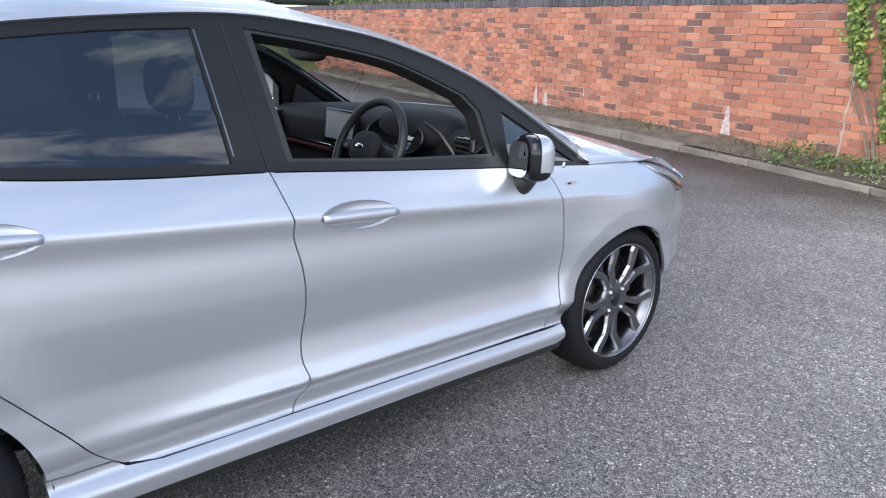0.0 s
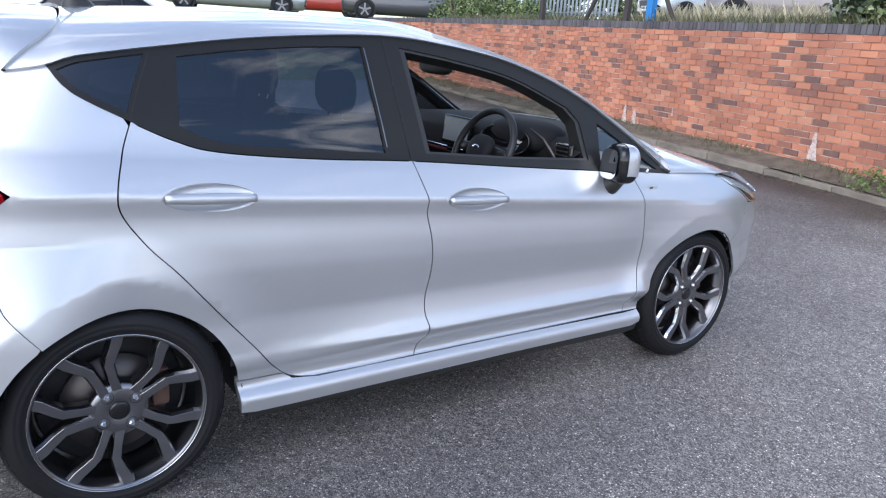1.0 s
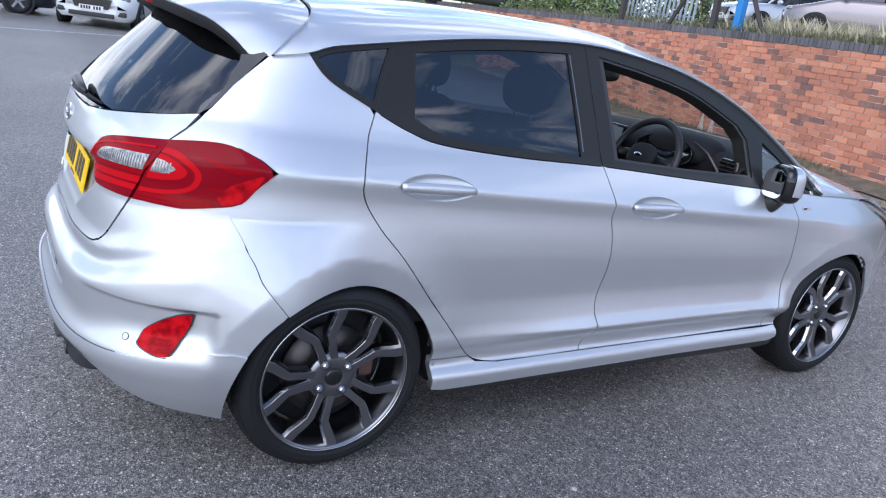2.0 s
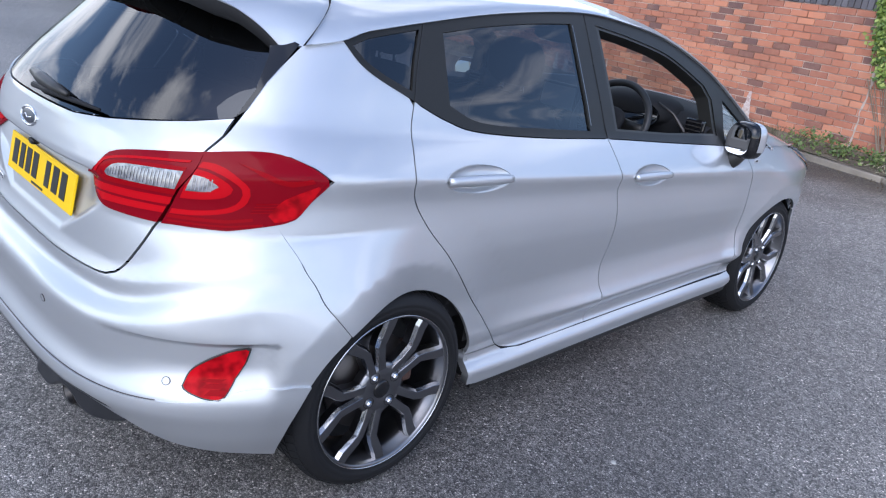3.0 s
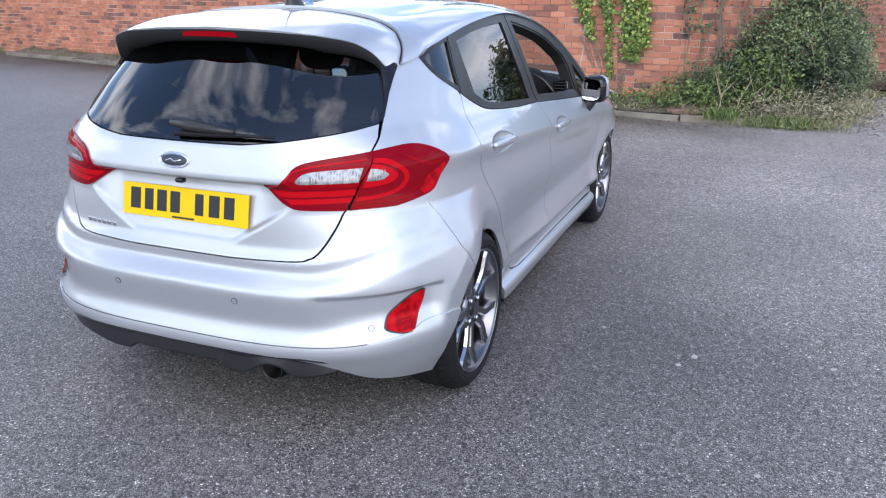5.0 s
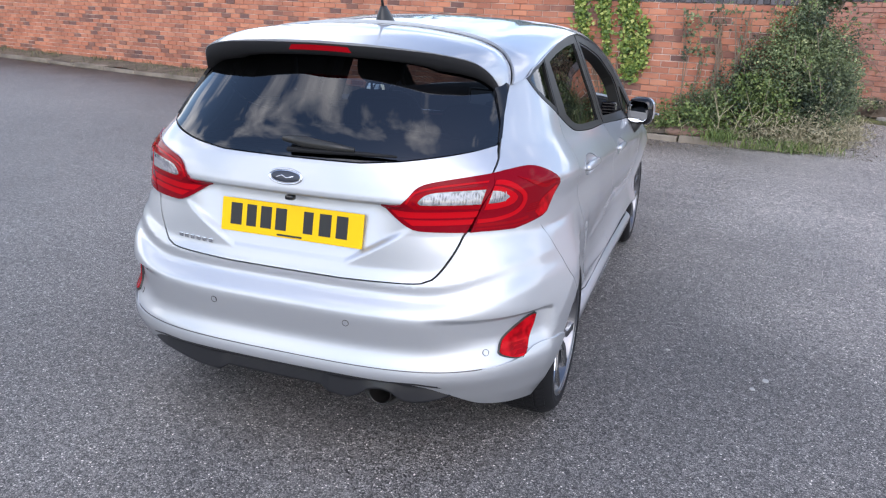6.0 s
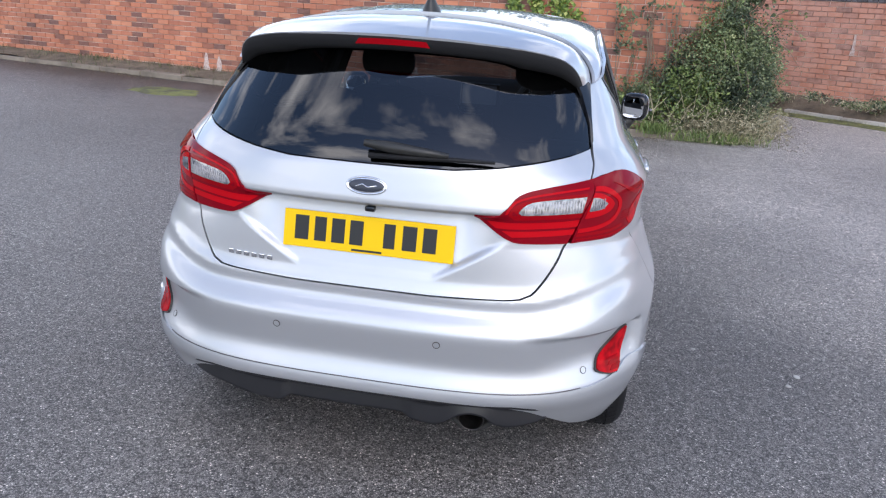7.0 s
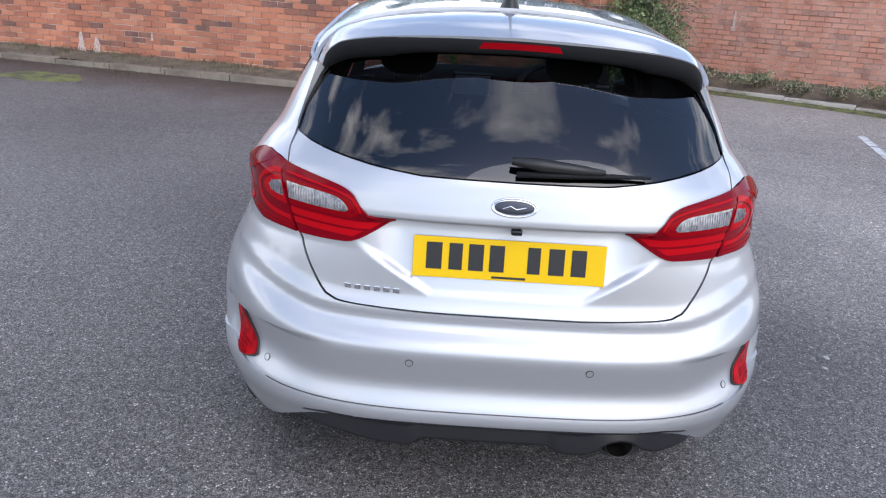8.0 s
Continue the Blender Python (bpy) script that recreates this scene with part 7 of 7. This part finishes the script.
leaf_mesh("dead_stalks", clump_points(rng, blobs, 4200, 0.1), 0.075, DRY, low_weeds, 13, None, 0.14)

# ---- terrace behind the wall ----
def terrace_z(x, y):
    d = y - (7.64 - 0.22 * x)
    lift = 1.72 + 0.004 * max(0, -x - 8) + min(0.5, 0.07 * max(0.0, d - 3.0))
    if x > -13.8:
        return lift if d > 0.1 else -0.3
    bank = 1.70 * ease((y - 3.2) / 3.3) * ease((-x - 15.0) / 2.5) - 0.03
    if d < 0.1:
        return bank
    foot = ease((d - 0.3) / 2.6)
    return max(bank, 0.1 + (lift - 0.1) * foot)


verts, faces = [], []
cols = [-120, -80, -50, -40, -34, -30, -28, -26] + [-24 + 0.75 * k for k in range(14)] + [-13.79, -12, -10, -8, -6, -4, -2, 0, 2.1]
offs = (-14, -12, -10.5, -9.5, -8.8, -8, -7.2, -6.4, -5.6, -4.8, -4, -3, -2, -1, 0.09, 0.2, 0.5, 1.0, 1.6, 2.2, 3.0, 6.0, 12, 30, 120)
for x in cols:
    for d in offs:
        y = 7.64 - 0.22 * x + d
        z = terrace_z(x, y)
        verts.append((x, y, z + (0.03 * noise.noise((x, y, 0)) if z > 0.05 else 0)))
n = len(offs)
faces = [(i * n + j, (i + 1) * n + j, (i + 1) * n + j + 1, i * n + j + 1) for i in range(len(cols) - 1) for j in range(n - 1)]
BANK = node_mat("rough_grass", (0.10, 0.13, 0.04), 0.9)
vary(BANK, 0.8, (0.07, 0.10, 0.03), (0.17, 0.18, 0.07))
bump(BANK, 20, 1, 0.05)
tagged(mesh_ob("terrace", verts, faces, BANK), "rough grass terrace above the retaining wall", "ground", kind="structure")
verts = [(2.1, 7.2, 1.70), (2.5, 11.8, 1.72), (60, 120, 1.9), (2.1, 120, 1.9), (12.2, 5.4, 1.86), (140, 60, 1.9)]
tagged(mesh_ob("terrace_east", verts, [(0, 1, 2, 3), (1, 4, 5, 2)], BANK, smooth=False), "rough grass above the east wall", "ground", kind="structure")
hedge = empty("hedge", "dark evergreen hedge above the wall", "hedge")
pts = []
blobs = [(-1.9 + 0.55 * k, 8.35 - 0.22 * (-1.9 + 0.55 * k) + 0.1 * math.sin(k * 2.1), 2.05 + 0.12 * math.sin(k * 1.7), 0.55, 0.45, 0.50) for k in range(9)]
blobs += [(1.55, 8.7, 2.1, 0.4, 0.5, 0.5), (1.65, 9.6, 2.1, 0.4, 0.5, 0.45), (1.75, 10.6, 2.1, 0.45, 0.6, 0.5), (2.3, 12.1, 2.2, 0.6, 0.35, 0.45), (3.3, 11.7, 2.15, 0.6, 0.35, 0.4), (4.3, 11.0, 2.15, 0.6, 0.35, 0.35)]
leaf_mesh("foliage", clump_points(rng, blobs, 26000, 0.3), 0.085, BUSH, hedge, 8)
bm = bmesh.new()
for b in blobs:
    stems(bm, rng, (b[0], b[1], 1.65), (0.4, 0.3, 0.7), 6, 0.01)
tagged(part("stem_tangle", bm, BARK, hedge), kind="stuff")
scrub = empty("scrub", "tangled scrub at the end of the wall", "shrub")
blobs = [(-15.2, 12.2, 1.5, 0.9, 0.8, 1.2), (-14.3, 11.7, 1.3, 0.6, 0.5, 0.9), (-13.2, 11.9, 2.0, 0.9, 0.5, 0.55), (-12.0, 12.0, 2.0, 0.8, 0.5, 0.45), (-15.8, 13.2, 2.2, 1.0, 0.8, 1.0)]
leaf_mesh("foliage", clump_points(rng, blobs, 7000), 0.10, FRESH, scrub, 9)
leaf_mesh("dark_foliage", clump_points(rng, blobs, 5000, 0.2), 0.10, BUSH, scrub, 10)
bm = bmesh.new()
for b in blobs:
    stems(bm, rng, (b[0], b[1], 0.6), (0.8, 0.6, 2.2), 10, 0.012)
part("stem_tangle", bm, BARK, scrub)
spots = [(x, 7.64 - 0.22 * x + rng.uniform(0.25, 1.6), 1.70) for x in (rng.uniform(-13.7, -0.5) for _ in range(9000))]
spots += [(x, 7.64 - 0.22 * x + rng.uniform(0.4, 1.6), 1.70) for x in (rng.gauss(-2.6, 0.9) for _ in range(2600))]
tagged(blades("tall_grass", spots, 0.20, seed=4), "tall dry grass and weeds behind the coping", "grass", kind="stuff")
spots = [(x, 7.64 - 0.22 * x + rng.uniform(0.4, 6), 0) for x in (rng.uniform(-26, -13.9) for _ in range(5000))]
tagged(blades("bank_grass", [(x, y, terrace_z(x, y)) for x, y, _ in spots], 0.14, seed=5), "rough grass on the bank", "grass", kind="stuff")

spots = [(x, 7.64 - 0.22 * x + rng.uniform(0.5, 2.6), 1.70) for x in (rng.gauss(-4.4, 1.2) for _ in range(2000))]
tagged(blades("dead_grass", spots, 0.34, seed=6, mat=DRY), "tall straw-coloured grass behind the wall", "grass", kind="stuff")

# fence
GALV = node_mat("galvanised_steel", (0.36, 0.39, 0.42), 0.5, 0.7)
TIMBER = node_mat("dark_timber", (0.06, 0.05, 0.045), 0.9)
BLUE = node_mat("blue_paint", (0.03, 0.22, 0.55), 0.5)
fence = empty("palisade_fence", "grey steel palisade fence on the terrace", "fence")
bm = bmesh.new()
prism(bm, [(-0.033, 0), (0.033, 0), (0.033, 1.9), (0, 2.0), (-0.033, 1.9)], -0.004, 0.004, lambda u, v, h: (u, h, v))
pale = bpy.data.meshes.new("pale")
bm.to_mesh(pale)
bm.free()
pale.materials.append(GALV)
P0, P1 = Vector((-16.2, 13.0, 1.70)), Vector((-10.2, 13.25, 1.80))
turn = math.degrees(math.atan2(P1.y - P0.y, P1.x - P0.x))
n = 47
for k in range(n):
    p = P0.lerp(P1, k / (n - 1))
    ob = new("pale", pale)
    ob.parent = fence
    ob.matrix_local = pose(p.x, p.y, p.z, 0, 0, turn)
for h in (0.35, 1.6):
    bm = bmesh.new()
    tube(bm, [P0 + Vector((0, 0.03, h)), P1 + Vector((0, 0.03, h))], 0.022, 4)
    part("rail", bm, GALV, fence)
for x, y, braced in ((-8.95, 9.9, False), (-6.12, 9.25, True)):
    post = empty("fence_post", "dark timber fence post with raking struts" if braced else "plain dark timber fence post", "fence post", pose(x, y, 1.6), "fence posts behind the wall")
    bm = bmesh.new()
    box(bm, (0, 0, 0.9), (0.09, 0.09, 1.9), 0.008)
    part("post", bm, TIMBER, post)
    for s in (-1, 1) if braced else ():
        bm = bmesh.new()
        tube(bm, [(s * 1.05, 0.02, 0.05), (s * 0.04, 0.02, 1.75)], 0.035, 6)
        part("strut", bm, TIMBER, post)
blue = empty("blue_post", "blue painted post behind the wall", "post", pose(-5.80, 9.45, 1.6))
bm = bmesh.new()
box(bm, (0, 0, 0.8), (0.12, 0.12, 1.6), 0.01)
part("post", bm, BLUE, blue)
bm = bmesh.new()
box(bm, (0, -0.062, 0.75), (0.10, 0.004, 0.14))
part("plate", bm, WHITE, blue)
# plain white box added in place of a white vehicle far behind the fence
bm = bmesh.new()
box(bm, (0, 0, 0), (0.60, 0.4, 0.20), 0.03)
tank = part("white_box", bm, WHITE, None)
tank.matrix_world = pose(-8.15, 10.5, 1.80, 0, 0, 30)
tagged(tank, "low plain white box in the grass, standing in for a far vehicle", "trough")


# ---- parked cars ----
STEEL_GREY = node_mat("painted_alloy", (0.26, 0.265, 0.28), 0.4, 0.5)


def other_car(label, paint, m, long=4.25, wide=1.78, high=1.48, group="parked cars", bonnet_share=0.27, tail=0.0, plate_face=None):
    c = empty("parked_car", label, "car", m, group)
    h, w = long / 2, wide / 2
    belt = 0.62 * high

    def ring(y, lo, hi, hw, top_w):
        pts = [(0, lo), (0.86 * hw, lo), (0.97 * hw, lo + 0.10), (hw, lo + 0.25), (hw, 0.5 * (lo + hi)), (0.985 * hw, hi - 0.12), (0.94 * hw, hi - 0.03), (top_w, hi), (0, hi + 0.015)]
        return [(x, y, z) for x, z in pts] + [(-x, y, z) for x, z in reversed(pts[1:-1])]

    yb = h - bonnet_share * long
    rows = [ring(h - 0.02, 0.30, 0.62, 0.62 * w, 0.5 * w), ring(h - 0.10, 0.20, 0.72, 0.86 * w, 0.72 * w), ring(h - 0.35, 0.19, 0.80, 0.97 * w, 0.8 * w), ring(0.5 * (h + yb), 0.19, 0.86, w, 0.82 * w), ring(yb, 0.19, belt, w, 0.84 * w), ring(0, 0.19, belt + 0.02, w, 0.86 * w), ring(-h + 0.7, 0.19, belt + 0.05, w, 0.86 * w), ring(-h + 0.25, 0.20, belt + 0.04, 0.97 * w, 0.82 * w), ring(-h + 0.06, 0.24, belt - 0.02, 0.88 * w, 0.74 * w), ring(-h, 0.34, belt - 0.12, 0.70 * w, 0.6 * w)]
    sheet("body", rows, paint, c, closed=True)
    for word, r in (("nose_panel", rows[0]), ("tail_panel", rows[-1])):
        cap = bmesh.new()
        cap.faces.new([cap.verts.new(p) for p in r])
        part(word, cap, paint, c)
    y1, y2, y3, y4 = yb + 0.05, yb - 0.62, -h + 0.62 + tail, -h + 0.16

    def hoop(y, z0, hw0, z1, hw1):
        return [(hw0, y, z0), (0.5 * (hw0 + hw1) + 0.01, y, 0.5 * (z0 + z1)), (hw1, y, z1), (0.7 * hw1, y, z1 + 0.03), (-0.7 * hw1, y, z1 + 0.03), (-hw1, y, z1), (-0.5 * (hw0 + hw1) - 0.01, y, 0.5 * (z0 + z1)), (-hw0, y, z0)]

    cab = [hoop(y1, belt - 0.02, 0.84 * w, belt, 0.8 * w), hoop(0.5 * (y1 + y2), belt, 0.86 * w, 0.5 * (belt + high), 0.74 * w), hoop(y2, belt, 0.87 * w, high - 0.05, 0.70 * w), hoop(0.2, belt, 0.88 * w, high - 0.025, 0.70 * w), hoop(y3, belt, 0.87 * w, high - 0.07, 0.68 * w), hoop(y4, belt, 0.84 * w, belt + 0.03, 0.72 * w)]
    sheet("glasshouse", cab, GLOSS, c, "dark windows")
    top_rows = [[(x, y, z + 0.008) for x, y, z in r[2:6]] for r in cab[2:5]]
    sheet("roof", top_rows, paint, c)
    for s in (1, -1):
        for i, j in ((0, 2), (4, 5)):
            bm = bmesh.new()
            tube(bm, [(s * (cab[k][2][0] + 0.008), cab[k][2][1], cab[k][2][2]) for k in range(i, j + 1)], 0.035, 6)
            part("pillar", bm, paint, c, smooth=True)
        bm = bmesh.new()
        tube(bm, [(s * 0.875 * w, 0.05, belt), (s * 0.72 * w, 0.0, high - 0.05)], 0.04, 6)
        part("pillar", bm, TRIM, c, smooth=True)
        bm = super_ball(bmesh.new(), (s * (w + 0.06), yb - 0.15, belt + 0.05), (0.10, 0.06, 0.07), 3, 12, 8)
        part("door_mirror", bm, paint, c, smooth=True)
        bm = super_ball(bmesh.new(), (s * 0.68 * w, h - 0.20, 0.70), (0.20, 0.12, 0.07), 2.6, 14, 8)
        part("headlamp", bm, CLEAR_LENS, c, smooth=True)
        bm = super_ball(bmesh.new(), (s * 0.78 * w, -h + 0.12, 0.80), (0.12, 0.10, 0.09), 2.6, 14, 8)
        part("tail_lamp", bm, RED_LENS, c, smooth=True)
        bm = bmesh.new()
        box(bm, (s * 0.70 * w, h - 0.085, 0.36), (0.24, 0.09, 0.11), 0.03)
        part("fog_lamp_recess", bm, PLASTIC, c)
    bm = bmesh.new()
    prism(bm, [(-0.50 * w, 0.66), (0.50 * w, 0.66), (0.40 * w, 0.44), (-0.40 * w, 0.44)], 0, 0.06, lambda u, v, t: (u, h - 0.055 + t, v))
    grille = part("grille", bm, PLASTIC, c, "black mesh grille")
    for k in range(4):
        bm = bmesh.new()
        box(bm, (0, h + 0.006, 0.48 + 0.045 * k), (0.80 * w, 0.008, 0.010))
        part("slat", bm, TRIM, grille)
    bm = bmesh.new()
    box(bm, (0, h - 0.03, 0.30), (1.1 * w, 0.06, 0.10), 0.02)
    part("lower_grille", bm, PLASTIC, c)
    plate(c, Matrix.Translation((0, h + 0.012, 0.44)) @ Euler((radians(90), 0, radians(180))).to_matrix().to_4x4(), WHITE)
    for y in (h - 0.82, -h + 0.78):
        for s in (1, -1):
            wh = new("wheel")
            wh.parent = c
            wh.matrix_local = Matrix.Translation((s * (w - 0.06), y, 0.31)) @ Matrix.Diagonal((s, 1, 1, 1))
            bm = bmesh.new()
            lathe(bm, [(0.36, -0.02), (0.36, 0.066), (0.0, 0.066)], 28)
            part("arch", bm, GAP, wh)
            bm = bmesh.new()
            lathe(bm, [(0.20, 0.078), (0.23, 0.092), (0.28, 0.085), (0.31, 0.06), (0.31, -0.12), (0.2, -0.14)], 32)
            part("tyre", bm, RUBBER, wh, smooth=True)
            bm = bmesh.new()
            lathe(bm, [(0.0, 0.072), (0.21, 0.069)], 24)
            lathe(bm, [(0.195, 0.072), (0.205, 0.088), (0.215, 0.078)], 24)
            rim = part("rim", bm, ALLOY_DARK, wh, smooth=True)
            for k in range(5):
                bm = bmesh.new()
                q = 2 * math.pi * k / 5
                box(bm, (0.082, 0.11 * math.sin(q), 0.11 * math.cos(q)), (0.016, 0.055, 0.19), 0.006, Matrix.Rotation(-q, 4, "X"))
                part("spoke", bm, STEEL_GREY, rim)
    return c


CARPAINT = {
    "white": node_mat("white_paint", (0.74, 0.75, 0.76), 0.3, 0.0, Coat_Weight=1.0),
    "navy": node_mat("navy_paint", (0.018, 0.022, 0.04), 0.3, 0.3, Coat_Weight=1.0),
    "grey": node_mat("grey_paint", (0.10, 0.10, 0.11), 0.35, 0.5, Coat_Weight=1.0),
    "bronze": node_mat("bronze_grey_paint", (0.22, 0.19, 0.19), 0.35, 0.5, Coat_Weight=1.0),
    "light": node_mat("light_silver_paint", (0.5, 0.51, 0.53), 0.35, 0.6, Coat_Weight=1.0),
    "red": node_mat("red_paint", (0.35, 0.03, 0.02), 0.35, 0.0, Coat_Weight=1.0),
}
YARD = "cars parked across the yard"
UP = "cars parked on the terrace"
other_car("white hatchback with black honeycomb grille, parked across the yard", CARPAINT["white"], pose(-18.75, 2.1, 0, 0, 0, -112), group=YARD)
other_car("dark navy estate car parked beside a white one", CARPAINT["navy"], pose(-19.9, -1.35, 0, 0, 0, -8), 4.5, 1.82, 1.55, YARD)
other_car("bronze-grey sport utility car behind tall grass", CARPAINT["bronze"], pose(-8.51, 17.9, 2.05, 0, 0, 120), 4.5, 1.85, 1.68, UP)
other_car("light silver car turned nose-on behind the fence", CARPAINT["light"], pose(-12.6, 19.6, 2.10, 0, 0, 160), 4.1, 1.75, 1.45, UP)
other_car("light silver estate parked above the grass bank", CARPAINT["light"], pose(-22.6, 8.45, 1.66, 0, 0, -19), 4.6, 1.8, 1.55, UP)
other_car("dark grey hatchback parked above the grass bank", CARPAINT["grey"], pose(-20.4, 13.6, 1.72, 0, 0, -28), 4.2, 1.78, 1.5, UP)
other_car("silver saloon with a low roofline beyond the yard", CARPAINT["light"], pose(-20.4, 4.5, 0.45, 0, 0, -12), 4.5, 1.8, 1.50, YARD)
other_car("red hatchback far behind the silver estate", CARPAINT["red"], pose(-28.2, 14.2, 1.85, 0, 0, -25), 4.1, 1.75, 1.5, UP)


# ---- trees far off beyond the yard ----
def far_tree(x, y, h, seed):
    r = random.Random(seed)
    tree = empty("far_tree", "tall dark leafy tree at the yard's far edge", "tree", pose(x, y, 0), "trees beyond the yard")
    bm = bmesh.new()
    tube(bm, [(0, 0, 0), (0.1, 0, 0.3 * h), (0.0, 0.1, 0.75 * h)], [0.28, 0.2, 0.05], 8)
    for k in range(9):
        a, z = r.uniform(0, 6.28), h * r.uniform(0.25, 0.6)
        tube(bm, [(0, 0, z), (0.16 * h * math.cos(a), 0.16 * h * math.sin(a), z + 0.18 * h)], [0.09, 0.03], 6)
    part("trunk", bm, BARK, tree, smooth=True)
    tops = [(x + r.uniform(-0.2, 0.2) * h, y + r.uniform(-0.2, 0.2) * h, h * r.uniform(0.42, 0.92), 0.15 * h, 0.15 * h, 0.11 * h) for _ in range(9)]
    leaf_mesh("crown", [(px - x, py - y, pz) for px, py, pz in clump_points(r, tops, 2600, 0.3)], 0.32, BUSH, tree, seed)
    return tree


for k, (x, y, h) in enumerate(((34, 44, 5.0), (38, 51, 6.0), (41, 37, 4.6), (36, 62, 6.5), (45, 46, 5.4), (48, 28, 5.0), (43, 70, 7.0))):
    far_tree(x, y, h, 70 + k)


belt = empty("tree_belt", "grey-green belt of scrub and trees beyond the terrace", "trees")
r = random.Random(55)
blobs = [(-62 + 2.6 * k + r.uniform(-1, 1), 40 + r.uniform(-3, 3) - 0.25 * abs(-30 + 2.6 * k) * 0.2, 3.4 + r.uniform(-0.8, 1.6), 2.6, 2.0, 2.6 + r.uniform(-0.6, 1.2)) for k in range(30)]
leaf_mesh("foliage", clump_points(r, blobs, 26000, 0.25), 0.42, BUSH, belt, 90)
bm = bmesh.new()
for b in blobs:
    stems(bm, r, (b[0], b[1], 1.7), (1.5, 1.2, 5.0), 4, 0.06)
part("trunk", bm, BARK, belt)


# ---- litter blown against the kerbs ----
LITTER = leaf_mat("dead_leaf", [(0, (0.05, 0.035, 0.02)), (0.5, (0.13, 0.09, 0.05)), (0.85, (0.22, 0.17, 0.09)), (1, (0.34, 0.30, 0.20))])
rng = random.Random(77)
spots = []
for _ in range(4200):
    x = rng.uniform(-13.5, 2.4)
    if noise.noise((x * 0.8, 3.0, 0)) + 0.35 < rng.random() * 0.8:
        continue
    y = spl([(q[0], q[1]) for q in KERB], x) - 0.07 - abs(rng.gauss(0, 0.16 if x < 0.3 else 0.28))
    spots.append((x, y, ground_z(x, y) + 0.006))
for _ in range(900):
    y = rng.uniform(6.6, 10.0)
    x = 2.75 + 0.23 * max(0.0, y - 7.2) + rng.gauss(0, 0.22)
    spots.append((x, y, ground_z(x, y) + 0.006))
tagged(leaf_mesh("leaf_litter", spots, 0.028, LITTER, None, 21, (0, 0, 2.5), 0.55), "dead leaves and grit lying along the kerbs", "leaf litter", kind="stuff")
spots = [(x, y, ground_z(x, y) + 0.003) for x, y in ((rng.gauss(0.0, 4.0), rng.gauss(2.0, 3.5)) for _ in range(700)) if y < 6.5]
GRIT = leaf_mat("grit", [(0, (0.18, 0.17, 0.16)), (1, (0.45, 0.43, 0.40))])
tagged(leaf_mesh("loose_grit", spots, 0.009, GRIT, None, 22, (0, 0, 1.5), 0.9), "scattered pale grit on the asphalt", "grit", kind="stuff")


# ---- single bricks of the wall nearest to the car ----
bm = bmesh.new()
v = [bm.verts.new(c) for c in ((-0.1075, 0.01, 0.005), (0.1075, 0.01, 0.005), (0.1075, 0.01, 0.073), (-0.1075, 0.01, 0.073), (-0.105, 0, 0.0075), (0.105, 0, 0.0075), (0.105, 0, 0.0705), (-0.105, 0, 0.0705))]
for f in ((4, 5, 6, 7), (0, 1, 5, 4), (1, 2, 6, 5), (2, 3, 7, 6), (3, 0, 4, 7)):
    bm.faces.new([v[i] for i in f])
brick_mesh = bpy.data.meshes.new("brick")
bm.to_mesh(brick_mesh)
bm.free()
brick_mesh.materials.append(BRICK_PIECE)
for wall, c, z, proud in PIECES:
    ob = new("brick", brick_mesh)
    ob.parent = wall
    ob.matrix_local = pose(c, -proud, z)
